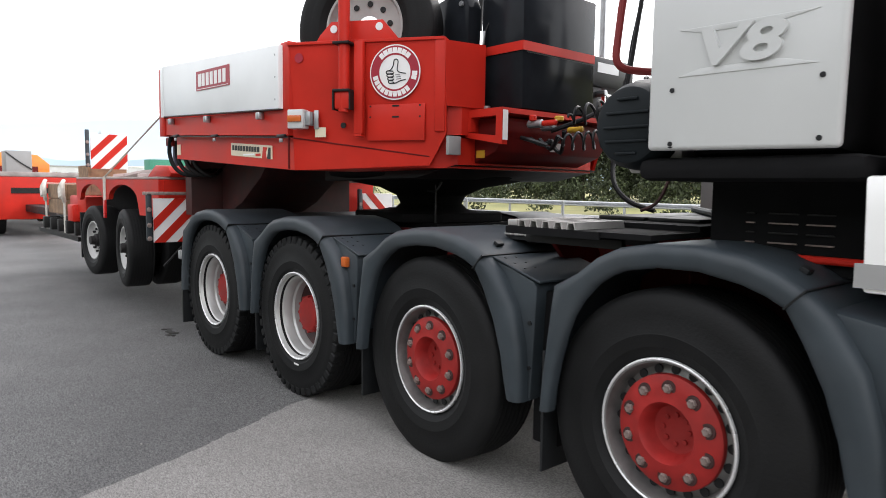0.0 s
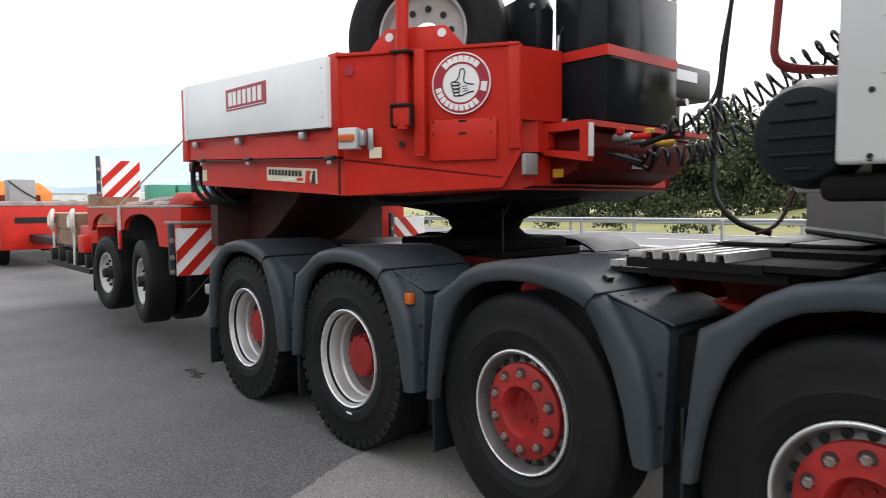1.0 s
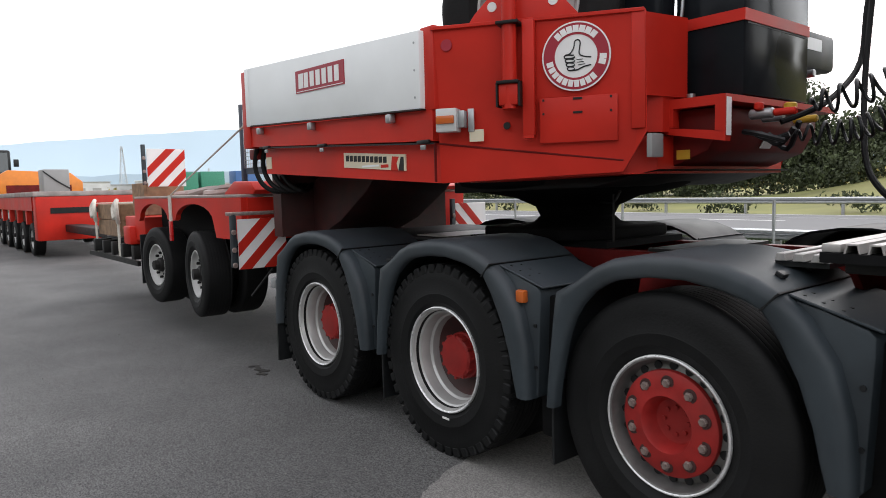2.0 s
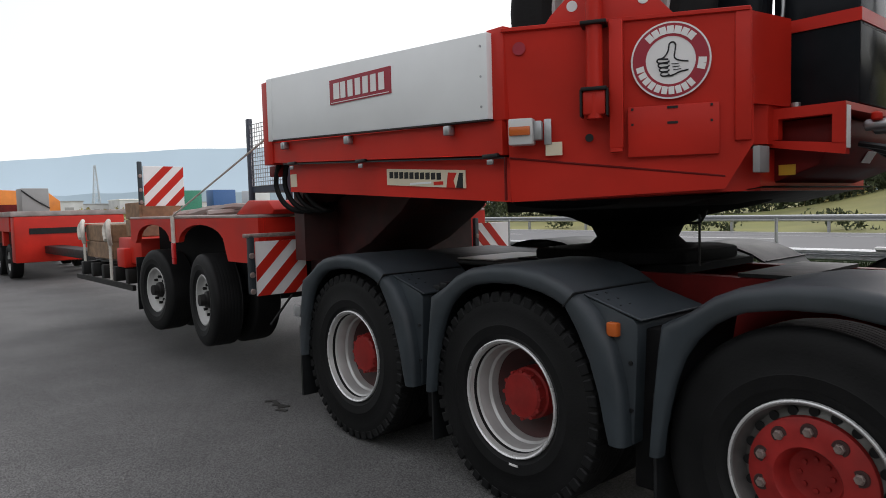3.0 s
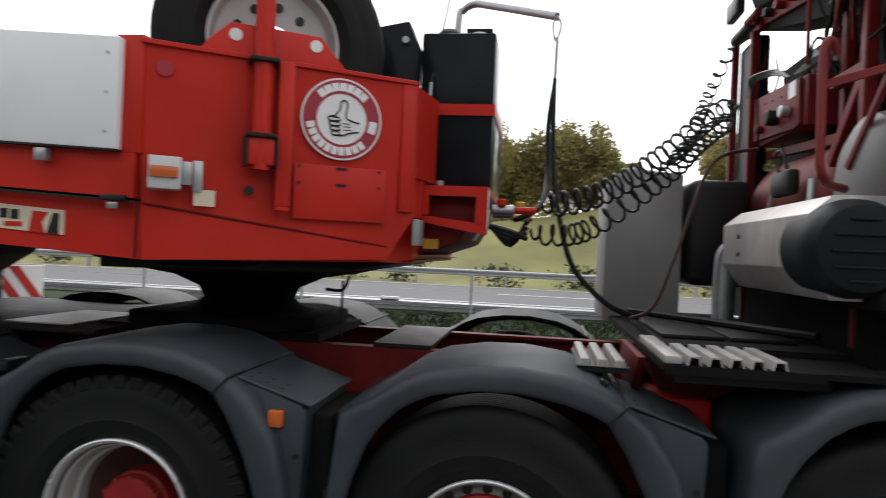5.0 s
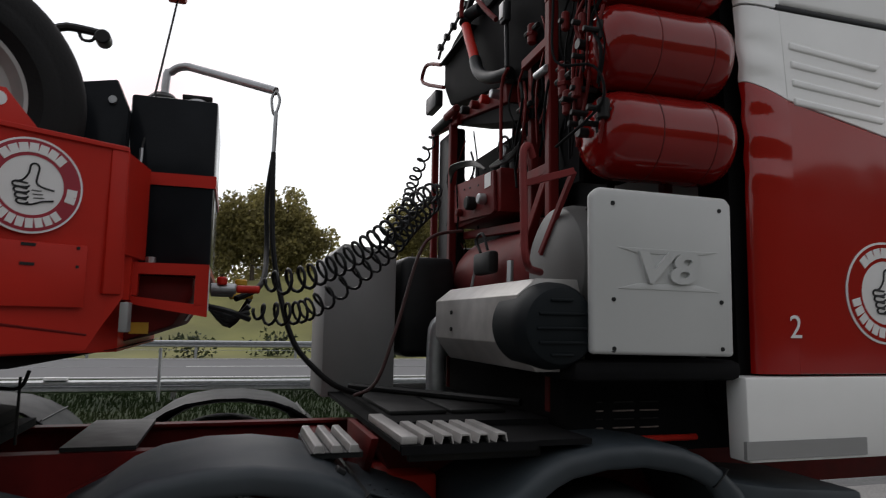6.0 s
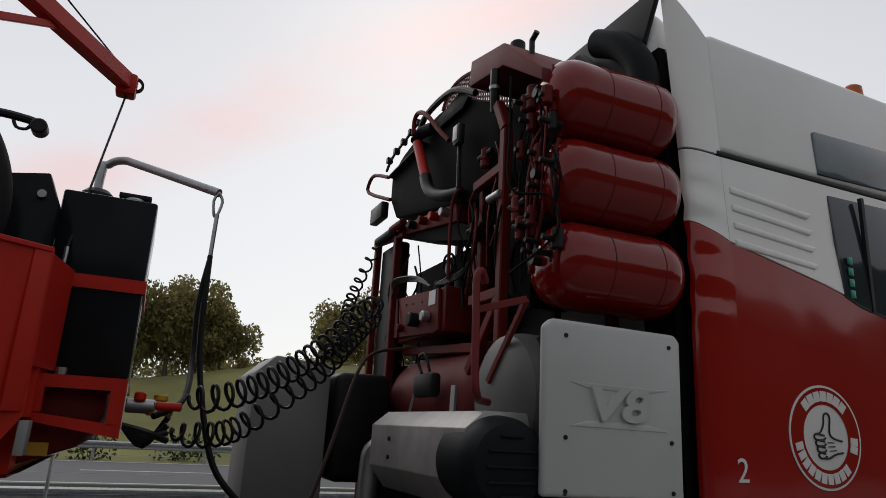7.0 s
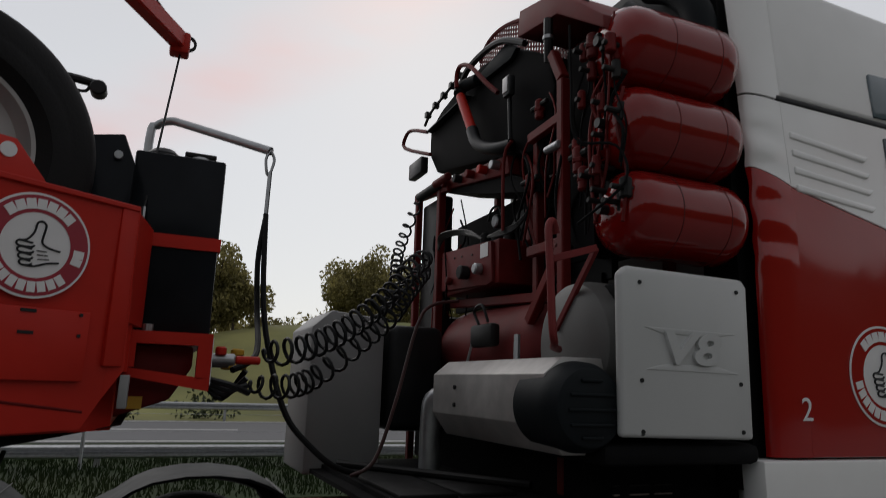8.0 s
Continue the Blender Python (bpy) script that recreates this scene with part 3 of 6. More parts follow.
ME["drive_lip"] = mesh_of("rim_lip", spin(B(), [(0.286, -0.130), (0.2965, -0.132), (0.2945, -0.144), (0.2895, -0.147), (0.283, -0.142)], (0, 0, 0), "y", 72, closed=True), LIP)
# disc coloured dark: grime plus the shade deep in the dish
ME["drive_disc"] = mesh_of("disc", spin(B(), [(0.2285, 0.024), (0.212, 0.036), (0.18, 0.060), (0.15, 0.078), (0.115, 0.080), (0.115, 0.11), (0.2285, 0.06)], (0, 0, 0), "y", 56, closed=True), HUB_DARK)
ME["slot_hole"] = mesh_of("vent_hole", spin(B(), [(0.0001, 0.078), (0.032, 0.078), (0.034, 0.09), (0.0001, 0.09)], (0, 0, 0), "y", 16), BLACK)
ME["drive_hub"] = mesh_of("hub", spin(B(), [(0.0001, -0.058), (0.078, -0.058), (0.108, -0.053), (0.119, -0.042), (0.122, 0.0), (0.132, 0.008), (0.134, 0.092), (0.0001, 0.094)], (0, 0, 0), "y", 40), HUB)
ME["hub_bolt"] = mesh_of("hub_bolt", spin(B(), [(0.0001, -0.050), (0.011, -0.050), (0.012, -0.02), (0.0001, -0.01)], (0, 0, 0), "y", 8), HUB)
# steering-axle rim: disc near the lip with a ring of round holes
ME["steer_rim"] = mesh_of("rim", spin(B(), [(0.272, -0.118), (0.279, -0.126), (0.274, -0.136), (0.262, -0.132), (0.258, -0.112), (0.252, -0.088), (0.249, -0.074), (0.244, -0.066), (0.234, -0.070), (0.215, -0.078), (0.19, -0.082), (0.19, -0.07), (0.24, -0.03), (0.268, -0.03)], (0, 0, 0), "y", 72, closed=True), RIM_DULL, 20)
ME["hole"] = mesh_of("vent_hole", spin(B(), [(0.0001, -0.0775), (0.0175, -0.0775), (0.0190, -0.071), (0.0001, -0.064)], (0, 0, 0), "y", 12), BLACK)
ME["steer_hub"] = mesh_of("hub", spin(B(), [(0.0001, -0.050), (0.066, -0.051), (0.090, -0.058), (0.100, -0.080), (0.108, -0.118), (0.115, -0.129), (0.126, -0.128), (0.165, -0.120), (0.205, -0.112), (0.214, -0.106), (0.216, -0.085), (0.12, -0.04), (0.0001, -0.03)], (0, 0, 0), "y", 56), HUB)
ME["cover_bolt"] = mesh_of("hub_bolt", spin(B(), [(0.0001, -0.060), (0.009, -0.060), (0.010, -0.052), (0.0001, -0.046)], (0, 0, 0), "y", 8), HUB)
# dark rings stand for the shade inside the nut recesses
ME["nut_well"] = mesh_of("nut_recess", spin(B(), [(0.016, -0.1215), (0.028, -0.1215), (0.030, -0.116), (0.016, -0.114)], (0, 0, 0), "y", 16, closed=True), HUB_DARK)
bm = B()
spin(bm, [(0.0001, -0.142), (0.012, -0.142), (0.013, -0.137), (0.0175, -0.135), (0.019, -0.118), (0.0001, -0.112)], (0, 0, 0), "y", 6)
ME["nut"] = mesh_of("wheel_nut", bm, NUT, 20)
ME["small_rim"] = mesh_of("rim", spin(B(), [(0.228, -0.100), (0.236, -0.108), (0.228, -0.116), (0.216, -0.112), (0.210, -0.09), (0.200, -0.072), (0.190, -0.064), (0.180, -0.060), (0.165, -0.056), (0.11, -0.050), (0.10, -0.056), (0.0001, -0.056), (0.0001, -0.03), (0.2, -0.03)], (0, 0, 0), "y", 56), RIM_PAINT)
bm = B()
spin(bm, [(0.0001, -0.150), (0.040, -0.150), (0.052, -0.148), (0.056, -0.10), (0.075, -0.09), (0.082, -0.056), (0.0001, -0.05)], (0, 0, 0), "y", 24)
for i in range(8):
    rod(bm, (0.135 * math.cos(i * math.pi / 4), 0, 0.135 * math.sin(i * math.pi / 4)), "y", 0.014, -0.085, -0.05, 8)
ME["small_hub"] = mesh_of("hub", bm, GREASE)


def put(name, me, parent, loc, rot=None):
    ob = new(name, me)
    ob.parent = parent
    ob.location = loc
    if rot:
        ob.rotation_euler = [radians(a) for a in rot]
    return ob


def wheel(parent, at, kind, flip=False, steer=0.0, label=""):
    """A wheel as a part: the rim carries tyre, hub, nuts."""
    loc = Vector(at) - ORIGIN[name_of(parent)]
    rim = put("wheel", ME[kind + "_rim"], parent, loc, (0, 0, (180 if flip else 0) + steer))
    if label:
        rim["label"] = label
    put("tyre", ME[{"drive": "tyre", "steer": "tyre", "small": "small_tyre"}[kind]], rim, (0, 0, 0))
    put("hub", ME[kind + "_hub"], rim, (0, 0, 0))
    if kind != "small" and not flip:
        put("rim_lip", ME["drive_lip" if kind == "drive" else "lip"], rim, (0, 0, 0))
    if kind == "drive" and not flip:
        for i in range(45):
            put("tread_block", ME["tread_block"], rim, (0, 0, 0), (0, 8.0 * i, 0))
    if kind == "steer" and not flip:
        for i in range(10):
            a = 2 * math.pi * (i + 0.5) / 10
            put("wheel_nut", ME["nut"], rim, (0.168 * math.cos(a), 0.004, 0.168 * math.sin(a)))
            put("nut_recess", ME["nut_well"], rim, (0.168 * math.cos(a), 0.0, 0.168 * math.sin(a)))
        for i in range(20):
            a = 2 * math.pi * i / 20
            put("vent_hole", ME["hole"], rim, (0.2305 * math.cos(a), -0.001, 0.2305 * math.sin(a)))
        for i in range(8):
            put("hub_bolt", ME["cover_bolt"], rim, (0.055 * math.cos(i * math.pi / 4), 0, 0.055 * math.sin(i * math.pi / 4)))
    if kind == "drive":
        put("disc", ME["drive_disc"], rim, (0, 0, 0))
        if not flip:
            for i in range(12):
                put("hub_bolt", ME["hub_bolt"], rim, (0.118 * math.cos(i * math.pi / 6), 0, 0.118 * math.sin(i * math.pi / 6)))
            for i in range(8):
                a = math.pi * (i + 0.3) / 4
                put("vent_hole", ME["slot_hole"], rim, (0.168 * math.cos(a), 0, 0.168 * math.sin(a)))
    return rim


# ---- the tractor ----
truck = thing("tractor_truck", (1.2, 1.25, 0), "red and white heavy haulage tractor truck with grey mudguards", "truck")
TW = 0.185   # wheel centre plane inside the near side
AXLES = ((-1.42, 0.520, "drive"), (-0.04, 0.513, "drive"), (1.34, 0.500, "steer"), (2.70, 0.498, "steer"))
for x, z, k in AXLES:
    wheel(truck, (x, TW, z), k, steer=-2.0 if k == "steer" else 0.0, label="dished silver drive wheel with a red hub" if k == "drive" else "wheel with red bolted hub and pierced silver rim")
    wheel(truck, (x, 2.5 - TW, z), k, True)
    part("axle", rod(B(), (x, 0, z), "y", 0.075, 0.3, 2.2), GREASE, truck)
    if k == "drive":
        for y in (0.53, 1.97):
            put("inner_tyre", ME["tyre"], truck, Vector((x, y, z)) - ORIGIN[name_of(truck)])
part("marker_chip", bx(-0.03, 0.025, 0.026, 0.030, 0.19, 0.20), WHITE_FILM, truck)

# the arch: inner edge and outer edge of the rolled lip, station by station, about the axle
ARCH_IN = [(-0.530, 0.455), (-0.516, 0.56), (-0.495, 0.66), (-0.465, 0.77), (-0.425, 0.87), (-0.375, 0.945), (-0.31, 1.008), (-0.25, 1.043), (-0.19, 1.067), (-0.05, 1.089), (0.10, 1.091), (0.25, 1.066), (0.33, 1.041), (0.39, 1.013), (0.45, 0.92), (0.515, 0.79), (0.562, 0.65), (0.588, 0.53), (0.610, 0.452)]
ARCH_OUT = [(-0.578, 0.455), (-0.570, 0.57), (-0.560, 0.68), (-0.548, 0.80), (-0.538, 0.90), (-0.528, 0.985), (-0.405, 1.048), (-0.315, 1.112), (-0.22, 1.152), (-0.06, 1.178), (0.10, 1.181), (0.265, 1.160), (0.37, 1.122), (0.45, 1.075), (0.535, 1.005), (0.625, 0.87), (0.672, 0.70), (0.688, 0.56), (0.690, 0.452)]
# rolled section: share of the way from inner to outer edge, and depth behind the side plane
SECT = [(0.10, 0.050), (0.0, 0.030), (0.0, 0.008), (0.06, -0.004), (0.20, -0.012), (0.55, -0.016), (0.78, -0.012), (0.93, 0.002), (1.0, 0.028), (1.0, 0.62), (0.84, 0.62), (0.84, 0.07), (0.70, 0.03), (0.25, 0.03)]


def mudguard(cx, far=False, extra=0.0):
    bm = B()
    rings = []
    for (xi, zi), (xo, zo) in zip(ARCH_IN, ARCH_OUT):
        p, q = Vector((cx + xi, zi + extra * max(0.0, (zi - 0.9) / 0.19))), Vector((cx + xo, zo + extra * max(0.0, (zo - 0.9) / 0.28)))
        rings.append([bm.verts.new((*(lambda v: (v.x, 2.5 - sy if far else sy, v.y))(p.lerp(q, k)),)) for k, sy in SECT])
    k = len(SECT)
    for a, b in zip(rings, rings[1:]):
        for j in range(k):
            bm.faces.new((a[j], a[(j + 1) % k], b[(j + 1) % k], b[j]))
    bm.faces.new(rings[0])
    bm.faces.new(rings[-1][::-1])
    # far guards take a darker plastic, so their shade is in the colour
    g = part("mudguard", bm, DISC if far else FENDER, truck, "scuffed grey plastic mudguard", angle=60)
    # seam where the crown overlaps the front leg
    ya, yb = (2.5 - 0.6, 2.5 + 0.014) if far else (-0.018, 0.6)
    part("seam", bx(-0.003, 0.003, ya, yb, -0.045, 0.047, m=pose(cx + 0.423, 0, 1.048 + extra * 0.6, 0, 44, 0)), BLACK, g)
    if not far and cx > 1:
        for yy in (0.16, 0.40):
            part("clip", bx(-0.016, 0.016, yy - 0.022, yy + 0.022, -0.004, 0.014, bev=0.003, seg=1, m=pose(cx + 0.385, 0, 1.118 + extra * 0.7, 0, 28, 0)), BLACK, g)
    return g


guards = {}
for x, z, k in AXLES:
    guards[x] = mudguard(x + (0.02 if x > 2 else 0.0), extra=0.02 if x > 2 else 0.0)
    # added sheet behind the wheel: the shaded arch as black or dark red
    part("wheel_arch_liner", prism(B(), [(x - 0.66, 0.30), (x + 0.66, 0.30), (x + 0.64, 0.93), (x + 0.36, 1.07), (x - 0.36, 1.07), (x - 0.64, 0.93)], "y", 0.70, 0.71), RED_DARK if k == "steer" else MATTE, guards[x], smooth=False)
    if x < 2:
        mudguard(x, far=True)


def infill(c, parent):
    """Grey shelf that closes the gap in front of a mudguard: a lid that falls forwards, a recessed black block for the
    shade in the gap, bolts.
    """
    ob = part("infill_panel", prism(B(), [(c + 0.43, 1.068), (c + 0.57, 1.030), (c + 0.700, 0.985), (c + 0.722, 0.962), (c + 0.722, 0.90), (c + 0.700, 0.455), (c + 0.640, 0.455), (c + 0.60, 0.70), (c + 0.50, 0.95)], "y", 0.055, 0.56, bev=0.012, seg=2), FENDER, parent)
    part("recessed_post", bx(c + 0.66, c + 0.80, 0.12, 0.55, 0.25, 0.94, bev=0.012), MATTE, ob)
    part("lid_lip", bx(-0.15, 0.15, 0.05, 0.57, -0.004, 0.006, bev=0.003, seg=1, m=pose(c + 0.60, 0, 1.026, 0, 17, 0)), FENDER, ob)
    for k in range(3):
        for yy in (0.10, 0.17):
            part("bolt", rod(B(), (c + 0.49 + 0.06 * k, yy, 0), "z", 0.007, 1.02 - 0.018 * k, 1.068 - 0.0185 * k, 8), BLACK, ob)
    for z in (0.60, 0.80):
        part("rivet", rod(B(), (c + 0.690, 0, z), "y", 0.010, 0.048, 0.058, 10), BLACK, ob)
    return ob


infill(-1.42, guards[-1.42])
inf = infill(-0.04, guards[-0.04])
infill(1.34, guards[1.34])
for x in (-0.04, 1.34, 2.70):
    part("rubber_flap", bx(x - 0.575, x - 0.562, 0.03, 0.56, 0.17, 0.70, bev=0.002, seg=1), BLACK, guards[x])
for dx, zz in ((-0.70, 0.97), (-0.66, 1.0), (-0.60, 1.02)):
    part("hinge_block", bx(-0.04 + dx - 0.03, -0.04 + dx + 0.03, 0.16, 0.30, zz - 0.02, zz + 0.02, bev=0.006), BLACK, guards[-1.42])
part("rubber_flap", bx(-2.005, -1.985, 0.0, 0.6, 0.16, 0.66), BLACK, guards[-1.42])
part("fixing", bx(-2.06, -1.98, -0.01, 0.06, 0.72, 0.80, bev=0.01), STEEL, guards[-1.42])
part("marker_lamp", bx(0.548, 0.602, 0.024, 0.058, 0.904, 0.965, bev=0.008), AMBER, inf, "orange side marker lamp")
# front mudguard's lower leg widens into the sill
part("sill", prism(B(), [(3.14, 1.05), (3.44, 1.0), (3.9, 0.96), (3.9, 0.30), (3.34, 0.30), (3.34, 0.6), (3.26, 0.85)], "y", 0.045, 0.6, bev=0.02), FENDER, truck)

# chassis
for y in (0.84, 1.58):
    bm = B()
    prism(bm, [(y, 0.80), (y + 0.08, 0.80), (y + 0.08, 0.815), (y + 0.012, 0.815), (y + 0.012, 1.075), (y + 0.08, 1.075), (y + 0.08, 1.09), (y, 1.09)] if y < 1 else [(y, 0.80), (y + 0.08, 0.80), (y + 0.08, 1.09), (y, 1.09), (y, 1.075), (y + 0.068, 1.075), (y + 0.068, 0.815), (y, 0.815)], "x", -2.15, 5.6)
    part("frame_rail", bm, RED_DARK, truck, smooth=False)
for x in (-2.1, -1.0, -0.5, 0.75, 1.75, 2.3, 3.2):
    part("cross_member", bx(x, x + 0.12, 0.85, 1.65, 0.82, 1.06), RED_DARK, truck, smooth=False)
part("frame_cover", bx(-2.0, -0.55, 0.62, 1.9, 1.092, 1.118, bev=0.006), GREASE, truck, "greasy black deck plate")
part("rear_light_plate", bx(-1.1, -0.75, 0.70, 1.3, 1.119, 1.126), ALU, truck)
part("red_bracket", bx(1.95, 2.18, 0.50, 0.84, 0.86, 1.02, bev=0.02), RED, truck)
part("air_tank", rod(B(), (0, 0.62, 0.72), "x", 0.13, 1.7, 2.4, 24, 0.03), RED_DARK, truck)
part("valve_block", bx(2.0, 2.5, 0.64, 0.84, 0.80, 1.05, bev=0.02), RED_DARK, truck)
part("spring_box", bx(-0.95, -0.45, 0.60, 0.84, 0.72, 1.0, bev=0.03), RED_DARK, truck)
part("silhouette_plate", bx(0.72, 1.0, 0.86, 1.64, 1.093, 1.11), GREASE, truck)
# fifth wheel
bm = B()
prism(bm, [(-0.55, 0.85), (0.20, 0.75), (0.40, 0.95), (0.40, 1.55), (0.20, 1.75), (-0.55, 1.65)], "z", 1.13, 1.20, bev=0.02)
part("fifth_wheel", bm, MATTE, truck, "greasy black fifth wheel coupling")
part("slide_frame", bx(-0.7, 0.45, 0.86, 1.64, 1.092, 1.13), MATTE, truck)

# catwalk: aluminium planks on a red step box
cat = part("catwalk", bx(1.90, 2.62, 0.03, 2.05, 1.200, 1.221), MATTE, truck, "black catwalk deck edged with aluminium planks")
for k in range(5):
    x0 = 1.975 + 0.066 * k
    bm = B()
    prism(bm, [(x0, 1.222), (x0 + 0.006, 1.252), (x0 + 0.040, 1.252), (x0 + 0.046, 1.222), (x0 + 0.042, 1.222), (x0 + 0.036, 1.247), (x0 + 0.010, 1.247), (x0 + 0.004, 1.222)], "y", 0.02, 0.36)
    part("plank", bm, ALU, cat, smooth=False)
part("edge_trim", bx(1.905, 1.962, 0.03, 0.60, 1.222, 1.250, bev=0.005), ALU, cat)
part("front_trim", bx(1.905, 2.40, 0.018, 0.03, 1.190, 1.220), MATTE, cat)
part("chequer_plate", bx(1.965, 2.62, 0.38, 2.0, 1.222, 1.244), MATTE, cat)
for x, y in ((1.99, 0.80), (2.26, 0.80)):
    part("cover_plate", bx(x, x + 0.25, y - 0.22, y + 0.6, 1.245, 1.262, bev=0.004), GREASE, cat)
part("deck_tube", tube(B(), [(1.98, 1.5, 1.28), (2.6, 0.62, 1.28)], 0.018, 8), GREASE, cat)
part("step_support", prism(B(), [(1.92, 1.19), (2.45, 1.19), (2.45, 0.80), (2.10, 0.80)], "y", 0.62, 0.84), RED_DULL, truck)
for y in (0.10, 0.34):
    part("step_bracket", bx(1.95, 2.45, y, y + 0.03, 1.150, 1.189, bev=0.004), GREASE, truck)
part("support_plate", prism(B(), [(0.30, 1.20), (0.84, 1.20), (0.84, 0.85), (0.66, 0.85)], "x", 1.86, 1.89, bev=0.004), RED_DARK, truck)
low = part("lower_step", bx(1.64, 1.83, 0.30, 0.76, 1.135, 1.155), BLACK, truck, "small aluminium plank step")
for k in range(3):
    x0 = 1.645 + 0.064 * k
    bm = B()
    prism(bm, [(x0, 1.156), (x0 + 0.008, 1.186), (x0 + 0.036, 1.186), (x0 + 0.044, 1.156)], "y", 0.28, 0.76, bev=0.003, seg=1)
    part("plank", bm, ALU, low, smooth=False)

# silencer box with chamfered alloy cover, round end cap
bm = B()
prism(bm, [(2.37, 1.555), (2.37, 1.74), (2.45, 1.805), (2.66, 1.805), (2.66, 1.45), (2.45, 1.45)], "y", 0.145, 1.20, bev=0.004)
sil = part("silencer_cover", bm, ALU, truck, "brushed alloy silencer cover")
for y in (0.33, 0.93):
    for z in (1.60, 1.68):
        part("bolt", rod(B(), (0, y, z), "x", 0.010, 2.362, 2.376, 10), GREASE, sil)
part("silencer_body", rod(B(), (2.56, 0, 1.62), "y", 0.155, 0.30, 1.2, 40, 0.02), MATTE, truck)
cap = part("end_cap", spin(B(), [(0.0001, 0.030), (0.128, 0.032), (0.140, 0.038), (0.160, 0.075), (0.166, 0.13), (0.160, 0.32), (0.0001, 0.34)], (2.500, 0, 1.625), "y", 48), DISC, truck, "ribbed dark plastic round cap")
for w, z in ((0.045, 0.095), (0.092, 0.045), (0.10, -0.008), (0.092, -0.060), (0.045, -0.105)):
    part("rib", bx(2.500 - w, 2.500 + w, 0.022, 0.034, 1.625 + z - 0.005, 1.625 + z + 0.005, bev=0.003), DISC, cap)
part("exhaust_pipe", tube(B(), [(2.42, 1.34, 1.20), (2.42, 1.34, 1.52), (2.44, 1.32, 1.62), (2.54, 1.22, 1.64)], 0.055, 14, 4), STEEL, truck)

# grey cover with the engine badge
bm = B()
prism(bm, [(2.605, 1.525), (3.235, 1.515), (3.240, 2.115), (3.215, 2.145), (2.64, 2.150), (2.605, 2.12)], "y", 0.0, 0.040, bev=0.016, seg=3)
v8 = part("side_cover", bm, SILVER, truck, "light grey moulded side cover with raised badge")
for x in (2.697, 3.178):
    for z in (2.09, 1.727, 1.545):
        part("bolt", spin(B(), [(0.0001, -0.004), (0.008, -0.004), (0.009, 0.001), (0.0145, 0.001), (0.015, 0.004)], (x, 0, z), "y", 14), BLACK, v8)
for z, sgn in ((1.925, 1), (1.768, -1)):
    bm = B()
    prism(bm, [(2.71, z), (3.17, z - 0.004), (3.06, z - 0.022 * sgn), (2.80, z - 0.022 * sgn)], "y", -0.004, 0.01, bev=0.004)
    part("crease", bm, SILVER, v8)
flat_text("badge", "V8", 0.160, Matrix.Translation((2.930, -0.004, 1.845)) @ Matrix.Rotation(radians(90), 4, "X") @ Matrix(((1.55, 0.30, 0, 0), (0, 1, 0, 0), (0, 0, 1, 0), (0, 0, 0, 1))), SILVER, v8, 0.013, 0.005)
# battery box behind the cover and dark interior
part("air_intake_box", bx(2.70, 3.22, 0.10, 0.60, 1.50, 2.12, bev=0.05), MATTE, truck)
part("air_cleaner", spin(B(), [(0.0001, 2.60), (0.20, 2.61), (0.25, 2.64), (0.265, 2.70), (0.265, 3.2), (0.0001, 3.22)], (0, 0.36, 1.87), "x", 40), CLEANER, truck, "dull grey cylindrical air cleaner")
# matt black blocks put the shade below the cover into colour
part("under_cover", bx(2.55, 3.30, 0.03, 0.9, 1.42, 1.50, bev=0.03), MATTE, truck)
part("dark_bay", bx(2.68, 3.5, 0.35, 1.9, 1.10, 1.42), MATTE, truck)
for k in range(4):
    for x0, x1 in ((2.82, 2.85), (2.90, 3.0), (3.03, 3.12)):
        part("vent_slat", bx(x0, x1, 0.340, 0.352, 1.20 + 0.035 * k, 1.205 + 0.035 * k), NUT if k in (0, 2) else GREASE, truck)
part("red_pipe", tube(B(), [(2.62, 0.33, 1.155), (3.3, 0.33, 1.155)], 0.014, 10), RED, truck)

# cab
cab = part("cab", bx(3.52, 5.75, 0.22, 2.28, 1.10, 3.62, bev=0.12, seg=3), WHITE, truck, "white and red high-roof sleeper cab")
bm = B()
prism(bm, [(3.575, 2.600), (4.16, 2.480), (4.56, 2.375), (5.70, 2.10), (5.70, 1.44), (3.575, 1.445)], "y", 0.023, 0.09, bev=0.003, seg=1)
door = part("red_side_panel", bm, RED_GLOSS, cab)
bm = B()
prism(bm, [(3.575, 2.605), (4.16, 2.485), (4.56, 2.38), (5.70, 2.105), (5.70, 3.02), (3.575, 3.02)], "y", 0.023, 0.09, bev=0.003, seg=1)
part("white_side_panel", bm, WHITE, cab)
part("roof_side", prism(B(), [(3.575, 3.05), (5.70, 3.05), (5.70, 3.62), (5.4, 3.67), (3.62, 3.71), (3.575, 3.68)], "y", 0.028, 0.3, bev=0.03, seg=3), WHITE, cab)
part("roof", prism(B(), [(3.35, 3.50), (5.6, 3.50), (5.3, 3.69), (3.62, 3.76), (3.36, 3.90)], "y", 0.16, 2.34, bev=0.07, seg=3), WHITE, cab)
part("black_strip", bx(3.56, 5.72, 0.018, 0.06, 3.022, 3.048, bev=0.006), BLACK, cab)
